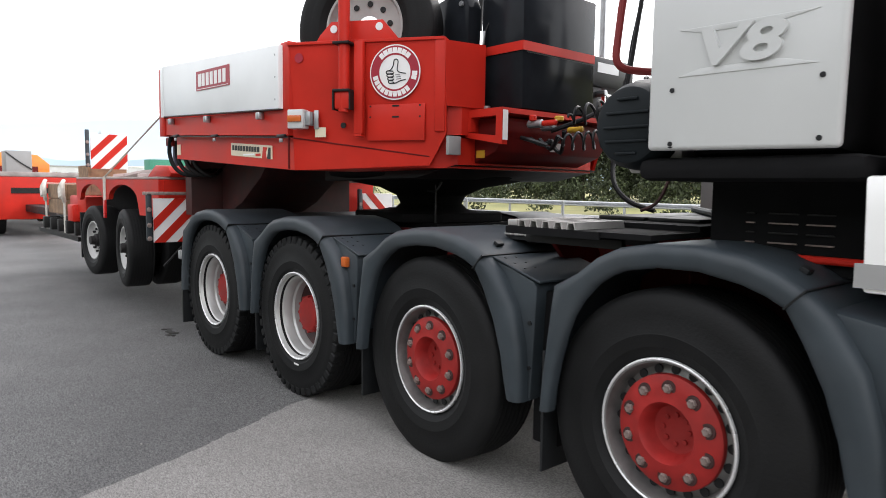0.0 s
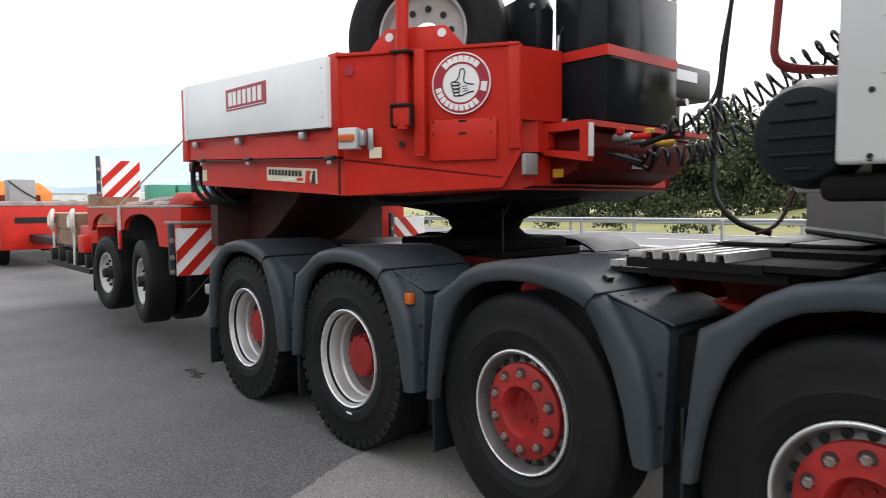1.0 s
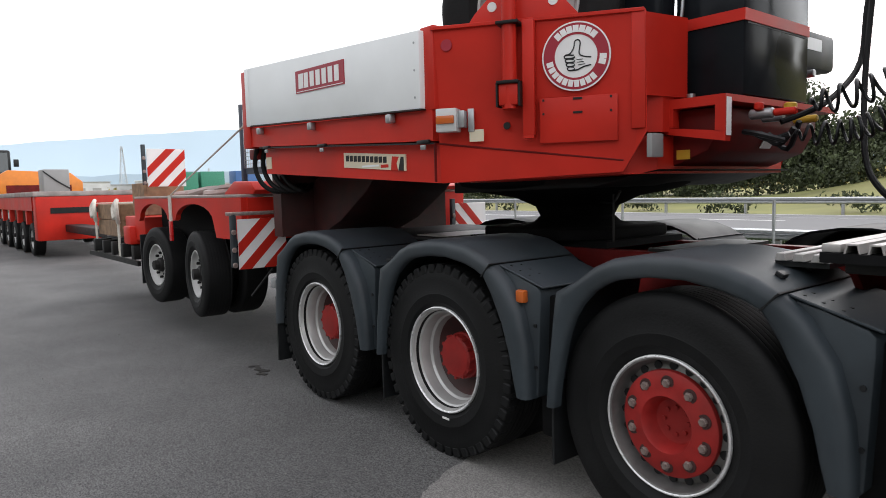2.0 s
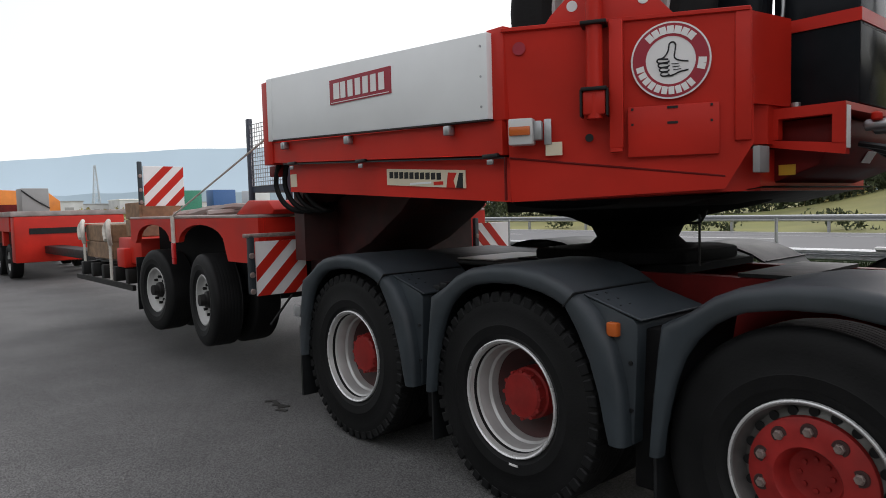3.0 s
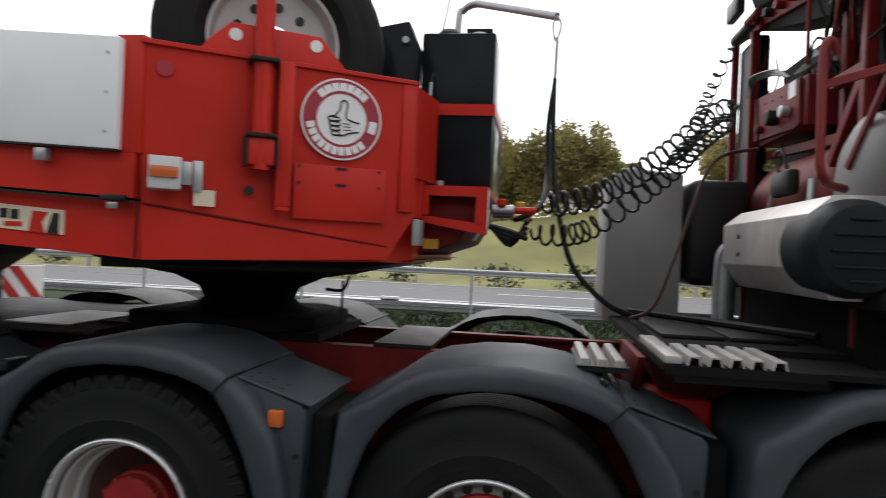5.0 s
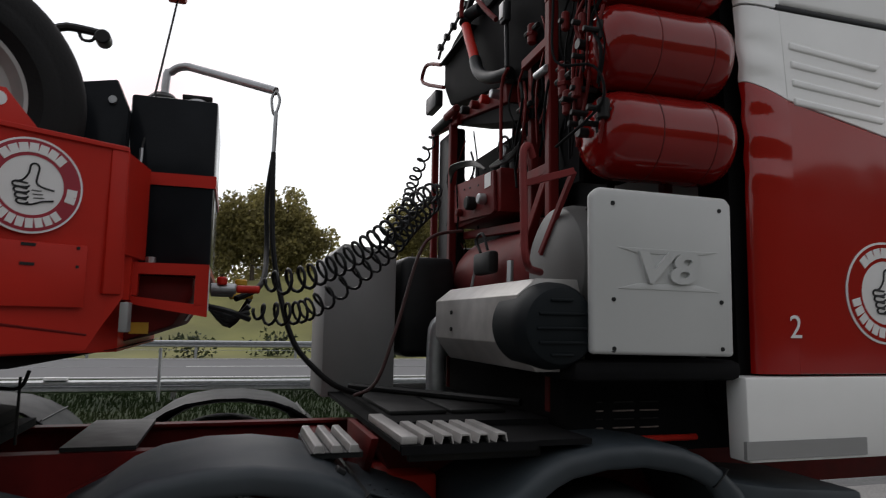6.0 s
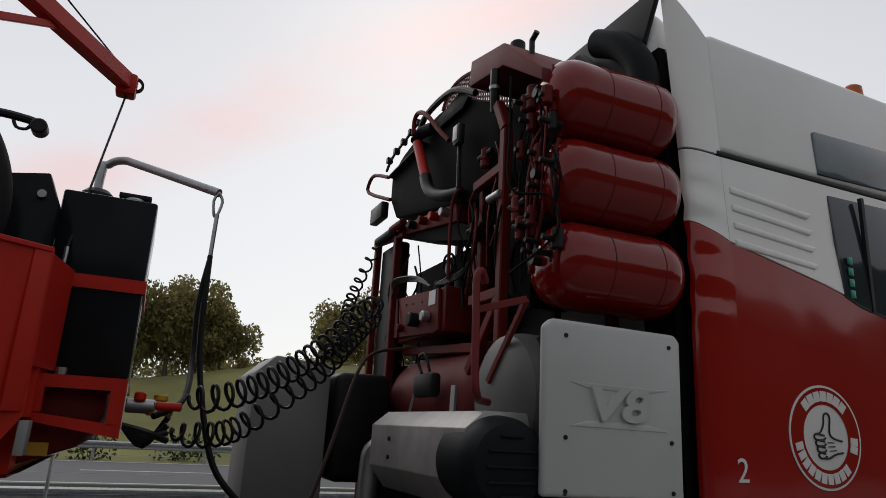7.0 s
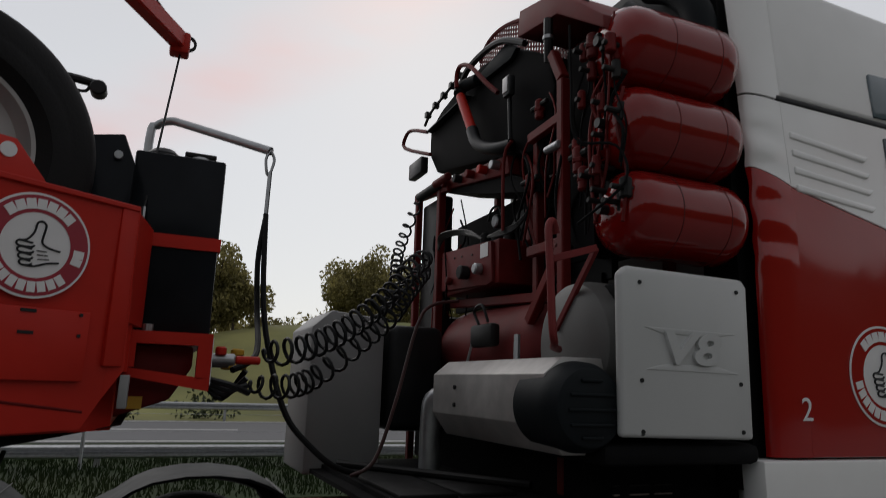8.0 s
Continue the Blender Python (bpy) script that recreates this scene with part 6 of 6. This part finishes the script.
for y0 in (0.0, 0.05, 0.10, 0.15):
    part("hydraulic_hose", tube(B(), [(-2.24 + 0.5 * y0, 0.02 + y0, 1.82), (-2.30 + 0.8 * y0, 0.02 + y0, 1.66), (-2.24 + y0, 0.05 + y0, 1.52), (-2.16 + y0, 0.14 + y0, 1.46), (-2.18, 0.30 + y0, 1.52)], 0.019, 8, 4), RUBBER, TRL)
# added plate: dark red fill for the shaded back of the cavity
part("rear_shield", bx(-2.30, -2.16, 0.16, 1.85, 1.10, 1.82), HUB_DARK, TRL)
part("hose_stub", bx(-2.40, -2.25, 0.02, 0.10, 1.72, 1.80, bev=0.01), RED_DARK, TRL)


def warning_board(x, y0, y1, z0, z1, parent, lamps=True, mirror=False):
    """Red and white diagonal board facing forwards along x, with a lamp bar at its edge."""
    bd = part("warning_board", bx(x - 0.012, x, y0, y1, z0, z1, bev=0.003, seg=1), WHITE_FILM, parent, "red and white striped warning board")
    w, h = y1 - y0, z1 - z0
    for k in range(-1, 4):
        a = k * w * 0.5
        quad = [(a, 0.0), (a + w * 0.25, 0.0), (a + w * 0.25 + h, h), (a + h, h)]
        poly = []
        # trim each stripe to the board
        src = [Vector(p) for p in quad]
        for side, lim in ((0, 0.0), (1, w)):
            out = []
            for i in range(len(src)):
                p, q = src[i], src[(i + 1) % len(src)]
                pin, qin = (p.x >= lim, q.x >= lim) if side == 0 else (p.x <= lim, q.x <= lim)
                if pin:
                    out.append(p)
                if pin != qin:
                    s = (lim - p.x) / (q.x - p.x)
                    out.append(p.lerp(q, s))
            src = out
        if len(src) > 2:
            poly = [((y1 - p.x) if mirror else (y0 + p.x), z0 + p.y) for p in src]
            part("stripe", prism(B(), poly, "x", x, x + 0.003), RED, bd, smooth=False)
    if lamps:
        lbm = part("lamp_bar", bx(x - 0.02, x + 0.02, y0 - 0.062, y0 - 0.014, z0 + 0.02, z1 + 0.05, bev=0.008), FENDER, bd)
        for zz in (0.1, 0.4, 0.75):
            part("lamp", rod(B(), (0, y0 - 0.043, z0 + zz * h), "x", 0.022, x + 0.02, x + 0.034, 14, 0.004), NUT, lbm)
    return bd


warning_board(-2.48, -0.078, 0.346, 0.835, 1.245, TRL)
warning_board(-2.44, 2.21, 2.63, 0.82, 1.30, TRL, mirror=True)
warning_board(-5.95, 0.247, 0.71, 1.565, 2.03, TRL)
part("board_beam", bx(-2.52, -2.46, -0.16, 0.75, 1.275, 1.305, bev=0.006), NUT, TRL)
part("board_brace", tube(B(), [(-2.46, 0.2, 0.82), (-2.40, -0.02, 0.62)], 0.010, 6), GREASE, TRL)
part("front_bolster", prism(B(), [(-3.20, 1.446), (-2.55, 1.446), (-2.50, 1.48), (-2.60, 1.55), (-2.95, 1.56)], "y", 0.10, 2.40, bev=0.012), RED, TRL)

# running gear with arched side plates
def arc(cx, r, z0):
    return [(cx + r * math.cos(a * math.pi / 10), z0 + 0.165 * math.sin(a * math.pi / 10)) for a in range(0, 11)]
poly = [(-2.62, 1.42), (-2.62, 1.12), (-2.75, 1.06), (-3.20, 1.06)] + arc(-3.78, 0.52, 1.20) + [(-4.36, 1.19), (-4.48, 1.19)] + arc(-5.05, 0.50, 1.20) + [(-5.60, 1.16), (-5.75, 1.18), (-5.75, 1.42)]
for y0, y1 in ((0.02, 0.07), (2.43, 2.48)):
    part("side_plate", prism(B(), poly, "y", y0, y1), RED, TRL, smooth=False)
part("bogie_deck", bx(-5.75, -2.62, 0.02, 2.48, 1.421, 1.445, bev=0.006), DECK, TRL, "worn steel trailer deck")
part("front_face", bx(-2.64, -2.60, 0.07, 2.43, 1.06, 1.42), RED, TRL)
part("bogie_spine", bx(-5.9, -2.3, 0.75, 1.75, 0.75, 1.395), RED_DARK, TRL)
# matt black block puts the shade inside the arches into colour
part("wheel_well", bx(-5.7, -2.7, 0.31, 0.74, 0.9, 1.41), MATTE, TRL)
for x in (-3.78, -5.05):
    wheel(TRL, (x, 0.14, 0.68), "small", steer=-6 if x > -4 else 4, label="raised trailer wheel with a pale rim")
    wheel(TRL, (x, 2.36, 0.68), "small", flip=True)
    o = put("inner_tyre", ME["small_tyre"], TRL, Vector((x, 0.46, 0.68)) - ORIGIN[name_of(TRL)])
    part("axle", rod(B(), (x, 0, 0.68), "y", 0.07, 0.2, 2.3), GREASE, TRL)
part("side_reflector", bx(-4.45, -4.38, -0.004, 0.02, 0.98, 1.185, bev=0.004), TAIL, TRL)
part("rear_flap", bx(-5.62, -5.60, 0.02, 0.5, 0.42, 1.0), BLACK, TRL)
# low bed behind
part("bed_beam", bx(-8.4, -5.8, 0.30, 2.2, 0.62, 0.86, bev=0.02), GREASE, TRL, "dark low steel bed")
part("bed_top", bx(-8.4, -6.4, 0.30, 2.2, 0.862, 0.90), DECK, TRL)
for k in range(5):
    x = -6.2 - 0.5 * k
    part("outrigger", bx(x - 0.06, x + 0.06, 0.08, 0.32, 0.66, 0.84, bev=0.012), GREASE, TRL)
part("bed_rub_rail", bx(-8.4, -5.9, 0.05, 0.09, 0.60, 0.66), GREASE, TRL)
part("bed_step", bx(-6.6, -5.75, 0.12, 2.4, 0.90, 1.20, bev=0.02), RED, TRL)
part("bed_post", bx(-6.45, -6.15, 0.05, 0.3, 0.85, 1.08, bev=0.02), RED, TRL)

# ---- loads and lashings on the trailer ----
def crate(at, sx, sy, sz, label):
    c = thing("timber_crate", at, label, "crate", "crates on the trailer")
    x, y, z = at
    n = 2
    for k in range(n):
        part("board", bx(x - sx / 2, x + sx / 2, y - sy / 2, y - sy / 2 + 0.03, z + sz / n * k + 0.004, z + sz / n * (k + 1) - 0.004, bev=0.004, seg=1), WOOD, c)
    for k in range(n):
        part("board", bx(x + sx / 2 - 0.03, x + sx / 2 + 0.002, y - sy / 2 + 0.031, y + sy / 2, z + sz / n * k + 0.004, z + sz / n * (k + 1) - 0.004, bev=0.004, seg=1), WOOD, c)
    part("core", bx(x - sx / 2 + 0.01, x + sx / 2 - 0.032, y - sy / 2 + 0.031, y + sy / 2, z, z + sz, bev=0.004), WOOD, c)
    return c


crate((-7.72, 0.45, 0.90), 1.15, 0.55, 0.45, "weathered wooden crate on the low bed")
crate((-6.6, 0.55, 1.20), 0.55, 0.5, 0.42, "pale weathered crate behind the striped board")
crate((-8.0, 1.3, 0.90), 0.8, 0.6, 0.34, "wooden crate lashed on the low bed")
bm = B()
tube(bm, [(-4.42, 0.02, 1.452), (-2.345, -0.02, 2.00)], 0.009, 6)
single("lashing_strap", bm, STRAP, "pale webbing strap stretched up to the gooseneck", "strap")
bm = B()
box(bm, -4.455, -4.385, 0.004, 0.018, 1.16, 1.45)
box(bm, -4.455, -4.385, 0.004, 0.3, 1.446, 1.452)
single("strap_tail", bm, STRAP, "pale webbing strap hanging over the trailer edge", "strap")
for x in (-7.0, -8.25):
    bm = B()
    box(bm, x - 0.05, x + 0.05, 0.125, 0.137, 0.64, 1.36)
    box(bm, x - 0.05, x + 0.05, 0.125, 0.80, 1.357, 1.369)
    tube(bm, [(x + 0.05, 0.12, 1.10), (x + 0.12, 0.09, 1.22), (x + 0.06, 0.10, 1.36), (x - 0.04, 0.14, 1.40), (x - 0.10, 0.10, 1.30), (x + 0.02, 0.08, 1.16)], 0.028, 8, 3)
    single("lashing_strap", bm, STRAP, "knotted pale webbing strap over a crate", "strap")
bm = B()
for i in range(9):
    rr = random.Random(i)
    tube(bm, [(-5.5 + 0.12 * i, 0.5 + rr.uniform(-0.2, 0.3), 1.46), (-5.2 + 0.1 * i, 0.9 + rr.uniform(-0.3, 0.3), 1.50 + rr.uniform(0, 0.05)), (-4.6 + 0.1 * i, 1.3 + rr.uniform(-0.3, 0.3), 1.46)], 0.035, 6, 4)
single("chain_heap", bm, DECK, "heap of chains and slings on the deck", "chains", kind="stuff")
for k in range(5):
    single("deck_beam", bx(-5.6 + 0.1 * k, -3.4 - 0.1 * k, 0.9 + 0.28 * k, 1.05 + 0.28 * k, 1.426, 1.50, bev=0.01), DECK, "worn steel beam lying on the trailer deck", "beam", "beams on the deck")
# mesh cage pallet standing on the deck
cage = thing("mesh_cage", (-3.9, 1.1, 1.446), "dark blue-grey framed wire mesh pallet cage", "cage")
for x in (-4.22, -3.45):
    for y in (0.75, 1.55):
        part("post", bx(x - 0.025, x + 0.025, y - 0.025, y + 0.025, 1.446, 2.40, bev=0.004), CAGE, cage)
part("base", bx(-4.22, -3.45, 0.75, 1.55, 1.66, 1.72), CAGE, cage)
wires = part("wire", bx(-4.20, -4.194, 0.745, 0.751, 1.72, 2.34), STEEL, cage, smooth=False)
flat = part("cross_wire", bx(-4.20, -3.46, 0.746, 0.752, 1.72, 1.726), STEEL, cage, smooth=False)
for k in range(1, 16):
    o = wires.copy()
    scene.collection.objects.link(o)
    o.location = (0.049 * k, 0, 0)
    o = flat.copy()
    scene.collection.objects.link(o)
    o.location = (0, 0, 0.041 * k)


# ---- coiled lines ----
def coil(name, path, R, turns, r, label, mtl=BLACK):
    P = [Vector(p) for p in path]
    pts, n = [], turns * 12
    seg = len(P) - 1
    def at(t):
        f = min(t * seg, seg - 1e-6)
        i = int(f)
        u = f - i
        p0, p1, p2, p3 = P[max(i - 1, 0)], P[i], P[i + 1], P[min(i + 2, seg)]
        return 0.5 * ((2 * p1) + (p2 - p0) * u + (2 * p0 - 5 * p1 + 4 * p2 - p3) * u * u + (3 * p1 - p0 - 3 * p2 + p3) * u ** 3)
    for k in range(n + 1):
        t = k / n
        d = (at(min(t + 0.01, 1)) - at(max(t - 0.01, 0))).normalized()
        s = d.cross(Vector((0, 0, 1))).normalized()
        u = s.cross(d)
        a = 2 * math.pi * turns * t
        pts.append(at(t) + R * (math.cos(a) * s + math.sin(a) * u) * min(1, 12 * t + 0.2, 12 * (1 - t) + 0.2))
    bm = tube(B(), pts, r, 6)
    return single(name, bm, mtl, label, "hose", "coiled lines")


coil("coiled_hose", [(1.48, 0.96, 1.79), (1.67, 1.04, 1.83), (1.84, 1.11, 1.91), (2.00, 1.18, 2.02), (2.15, 1.29, 2.14), (2.36, 1.55, 2.34), (2.56, 1.82, 2.47)], 0.056, 21, 0.0085, "black coiled air hose sagging between trailer and truck")
coil("coiled_hose", [(1.43, 0.94, 1.66), (1.61, 1.01, 1.66), (1.74, 1.07, 1.71), (1.97, 1.17, 1.88), (2.13, 1.23, 2.02), (2.25, 1.36, 2.15), (2.40, 1.58, 2.28), (2.56, 1.84, 2.40)], 0.050, 25, 0.0075, "black coiled electric cable sagging between trailer and truck")
coil("coiled_hose", [(2.13, 1.34, 2.06), (2.26, 1.58, 2.20), (2.36, 1.83, 2.36), (2.43, 2.02, 2.50), (2.53, 2.16, 2.70), (2.66, 2.28, 2.96)], 0.034, 15, 0.0075, "thin black coiled cable climbing to the rack")
single("hanging_hose", tube(B(), [(1.525, 1.58, 2.53), (1.50, 1.54, 2.29), (1.507, 1.454, 2.016), (1.49, 1.21, 1.844), (1.45, 1.05, 1.77), (1.36, 0.95, 1.72)], 0.014, 8, 5), RUBBER, "black hose hanging from the support arm", "hose")
single("hanging_hose", tube(B(), [(1.525, 1.58, 2.553), (1.535, 1.454, 2.053), (1.58, 1.31, 1.744), (1.64, 1.18, 1.526), (1.73, 1.08, 1.407), (1.84, 1.06, 1.32), (1.97, 1.10, 1.275)], 0.014, 8, 5), RUBBER, "black hose hanging from the support arm to the catwalk", "hose")
single("red_air_line", tube(B(), [(1.92, 1.05, 1.275), (2.03, 1.05, 1.34), (2.13, 1.08, 1.60), (2.27, 1.20, 1.98), (2.38, 1.28, 2.10), (2.55, 1.32, 2.14)], 0.009, 8, 5), HUB_DARK, "dark red air line looped from catwalk to rack", "hose")
single("wire_sling", tube(B(), [(1.53, 1.595, 2.79), (1.525, 1.58, 2.53)], 0.012, 8), STEEL, "grey wire sling under the snap hook", "sling")
single("rope_shackle", tube(B(), [(1.525, 1.60, 2.916), (1.503, 1.60, 2.862), (1.521, 1.60, 2.771), (1.548, 1.60, 2.862), (1.525, 1.60, 2.916)], 0.008, 6, 4), STEEL, "steel snap hook on the support arm", "hook")
cp = thing("air_couplings", (1.27, 0.9, 1.75), "red and yellow air couplings with short hoses", "coupling")
part("body", rod(B(), (0, 0.88, 1.76), "x", 0.024, 1.25, 1.36, 14, 0.006), STEEL, cp)
part("body", rod(B(), (0, 1.0, 1.75), "x", 0.022, 1.25, 1.35, 14, 0.006), STEEL, cp)
part("grip", rod(B(), (0, 1.15, 1.74), "x", 0.018, 1.33, 1.44, 12, 0.006), YELLOW, cp)
part("grip", rod(B(), (0, 0.88, 1.76), "x", 0.017, 1.36, 1.46, 12, 0.006), RED, cp)
part("cap", rod(B(), (1.30, 0.86, 0), "z", 0.022, 1.775, 1.81, 12, 0.006), RED, cp)
part("cap", rod(B(), (1.38, 1.0, 0), "z", 0.028, 1.78, 1.81, 12, 0.006), YELLOW, cp)
for k in range(4):
    part("short_hose", tube(B(), [(1.25, 0.82 + 0.08 * k, 1.68), (1.34, 0.80 + 0.09 * k, 1.66 - 0.02 * k), (1.42, 0.85 + 0.05 * k, 1.63 + 0.03 * k)], 0.013, 6, 4), BLACK, cp)

# ---- the rear module and vehicles beyond ----
mod = thing("axle_module", (-20, 1.6, 0), "red multi-axle trailer module with small wheels", "trailer")
part("front_face", bx(-16.4, -15.95, 0.50, 2.9, 0.42, 1.50, bev=0.03), RED, mod)
part("front_recess", bx(-15.96, -15.93, 0.8, 2.6, 1.08, 1.22), GREASE, mod)
part("drawbar", bx(-15.95, -8.4, 1.1, 1.5, 0.62, 0.80, bev=0.02), GREASE, mod)
part("deck", bx(-25.5, -15.95, 0.45, 2.95, 1.50, 1.62, bev=0.01), DECK, mod)
part("side_beam", bx(-25.5, -16.4, 0.48, 0.58, 1.15, 1.50), RED, mod)
part("spine", bx(-25.5, -16.4, 1.2, 2.2, 0.6, 1.5), RED_DARK, mod)
for k in range(5):
    wheel(mod, (-17.1 - 1.5 * k, 0.66, 0.42), "small")
    wheel(mod, (-17.1 - 1.5 * k, 2.74, 0.42), "small", flip=True)
    part("arm", bx(-17.5 - 1.5 * k, -17.3 - 1.5 * k, 0.48, 0.6, 0.8, 1.2), RED, mod)
gb = thing("grey_toolbox", (-17.6, 1.4, 1.62), "pale grey steel box on the trailer deck", "box")
part("body", bx(-17.9, -17.2, 0.9, 1.5, 1.62, 2.20, bev=0.02), GREY_BOX, gb)
part("cable", tube(B(), [(-17.19, 0.9, 2.15), (-17.18, 1.2, 1.9), (-17.18, 1.5, 1.7)], 0.02, 6, 4), BLACK, gb)
org = thing("orange_dolly", (-27, 0.5, 0), "orange steel load frame on the ground", "load frame")
part("end_plate", bx(-26.9, -26.6, -0.35, 0.62, 0.3, 3.0, bev=0.02), ORANGE, org)
part("cross_head", prism(B(), [(0.7, 1.50), (3.6, 1.50), (3.6, 2.05), (3.2, 2.4), (1.2, 2.5), (0.7, 2.2)], "x", -26.5, -26.0, bev=0.02), ORANGE, org)
part("cross_head_recess", bx(-26.0, -25.97, 1.1, 3.2, 1.55, 1.95), RED_DARK, org)
part("foot_rail", bx(-34, -26.6, -0.9, -0.6, 0.0, 0.35), ORANGE, org)
part("foot_rail", bx(-34, -24.6, 2.6, 2.9, 0.0, 0.35), ORANGE, org)
crn = thing("mobile_crane", (-44, -0.5, 0), "white mobile crane parked behind the trailers", "crane vehicle")
part("carrier", bx(-52, -40, -1.4, 1.8, 0.9, 2.2, bev=0.1), WHITE, crn)
part("engine_house", bx(-48, -42.6, -1.2, 1.5, 2.2, 4.0, bev=0.15), WHITE, crn)
part("boom", bar(B(), (-50, -0.4, 4.0), (-41, -0.4, 4.4), 0.9, 0.9), WHITE, crn)
cabc = part("operator_cab", bx(-42.0, -40.4, 1.9, 3.1, 2.75, 4.1, bev=0.12), BLACK, crn)
part("windscreen", bx(-40.42, -40.37, 2.05, 2.95, 2.9, 3.95), GLASS, cabc)
part("mirror", bx(-40.4, -40.3, 3.2, 3.45, 3.2, 3.6, bev=0.03), BLACK, crn)
for x in (-50.5, -48.8, -43.0, -41.3):
    for y in (-1.1, 1.5):
        part("wheel", rod(B(), (x, y, 0.75), "y", 0.75, -0.25, 0.25, 28, 0.06), RUBBER, crn)


def lattice_mast(x, y, h, w0, w1, name, label, mtl, levels, r):
    t = thing(name, (x, y, 0), label, "mast")
    c = []
    for k in range(levels + 1):
        s = k / levels
        w = w0 + (w1 - w0) * s
        c.append([Vector((x + sx * w, y + sy * w, h * s)) for sx, sy in ((-1, -1), (1, -1), (1, 1), (-1, 1))])
    bm = B()
    for i in range(4):
        tube(bm, [q[i] for q in c], r, 6)
    part("legs", bm, mtl, t)
    bm = B()
    for a, b in zip(c, c[1:]):
        for i in range(4):
            j = (i + 1) % 4
            tube(bm, [a[i], b[j]], r * 0.55, 4)
            tube(bm, [a[j], b[i]], r * 0.55, 4)
            tube(bm, [b[i], b[j]], r * 0.55, 4)
    ob = part("bracing", bm, mtl, t)
    ob["kind"] = "stuff"
    return t


lattice_mast(-60, 2.6, 34, 1.3, 0.7, "lattice_mast", "grey lattice lighting mast standing in the yard", STEEL, 12, 0.09)
for x, y in ((-400, 100), (-700, 260)):
    lattice_mast(x, y, 29, 2.2, 0.4, "power_pylon", "distant grey lattice power pylon", STEEL, 9, 0.12)
# distant sheds and containers
rng = random.Random(5)
for k in range(26):
    x, y = -260 - rng.uniform(0, 220), -30 + 13 * k + rng.uniform(-5, 5)
    w, h = rng.uniform(8, 22), rng.uniform(3, 8)
    b = thing("shed", (x, y, 0), "distant pale industrial shed", "building", "far sheds")
    part("wall", bx(x - 8, x + 8, y - w / 2, y + w / 2, -1, h), CONCRETE_LIGHT, b, smooth=False)
    part("roof", bx(x - 8.3, x + 8.3, y - w / 2 - 0.3, y + w / 2 + 0.3, h, h + 0.4), GREY_BOX if k % 3 else WHITE, b, smooth=False)
    for j in range(3):
        part("window", bx(x + 8.0, x + 8.1, y - w / 2 + w * (0.15 + 0.27 * j), y - w / 2 + w * (0.3 + 0.27 * j), h * 0.4, h * 0.7), GREY_BOX, b, smooth=False)
for k, (y, z) in enumerate(((40.5, 4.3), (46.5, 4.4), (36.0, 4.2), (53.0, 4.2))):
    single("shipping_container", bx(-113, -110, y - 2.0, y + 2.0, 0, z + 1.0, bev=0.05), (GREEN, BLUE, GREEN, CONCRETE_LIGHT)[k], ("green", "blue", "green", "pale grey")[k] + " stacked container at the edge of the yard", "container", "containers")
bm = B()
for k in range(150):
    x, y = -300 + rng.uniform(-40, 40), -40 + rng.uniform(0, 420)
    crown_mesh(bm, (x, y, 2), (6, 6, 2.5), 60, rng, 0.8)
single("far_tree_line", bm, LEAF, "distant low tree line behind the yard", "woods", kind="stuff", smooth=False)


# ---- passing cars ----
def car(at, paint, label):
    c = thing("passing_car", at, label, "car", "cars on the motorway")
    x, y, z = at
    side = [(-2.1, 0.35), (-2.12, 0.75), (-1.95, 0.98), (-1.55, 1.38), (-0.6, 1.50), (0.25, 1.42), (0.95, 1.02), (1.85, 0.86), (2.1, 0.65), (2.12, 0.35)]
    part("body", prism(B(), [(x + a, z + b) for a, b in side], "y", y - 0.88, y + 0.88, bev=0.07, seg=3), paint, c)
    part("side_glass", prism(B(), [(x - 1.62, z + 1.03), (x - 1.38, z + 1.34), (x - 0.6, z + 1.44), (x + 0.2, z + 1.36), (x + 0.75, z + 1.03)], "y", y - 0.893, y - 0.86), GLASS, c)
    part("windscreen", prism(B(), [(x + 0.30, z + 1.40), (x + 0.98, z + 1.02), (x + 1.0, z + 1.04), (x + 0.32, z + 1.43)], "y", y - 0.75, y + 0.75), GLASS, c)
    part("sill", bx(x - 1.9, x + 1.9, y - 0.885, y + 0.8, z + 0.25, z + 0.42), BLACK, c)
    for wx in (-1.3, 1.32):
        for wy in (-0.80, 0.80):
            part("wheel", rod(B(), (x + wx, y + wy, z + 0.32), "y", 0.32, -0.11, 0.11, 24, 0.03), RUBBER, c)
        part("wheel_trim", rod(B(), (x + wx, y - 0.80, z + 0.32), "y", 0.20, -0.118, -0.10, 20, 0.01), RIM, c)
    part("headlamp", bx(x + 1.95, x + 2.13, y - 0.82, y - 0.5, z + 0.62, z + 0.76, bev=0.02), LAMP_GLOW, c)
    part("tail_lamp", bx(x - 2.14, x - 2.0, y - 0.84, y - 0.6, z + 0.75, z + 0.95, bev=0.02), TAIL, c)
    return c


car_b = car((0, 20.2, 0.02), CAR_DARK, "glossy dark grey car with lit headlamps on the motorway")
car_c = car((0, 24.4, 0.02), CAR_WHITE, "white hatchback in the far lane of the motorway")


def motions():
    """Cars pass along the motorway at a steady speed."""
    for c, y, t0, x0, v in ((car_b, 20.2, 4.0, -2.2, 27.6), (car_c, 24.4, 4.8, -17.0, 36.0)):
        walk(c, [(t, pose(x0 + v * (t - t0), y, 0.02)) for t in (0, 2, 4, 6, 8)])


motions()
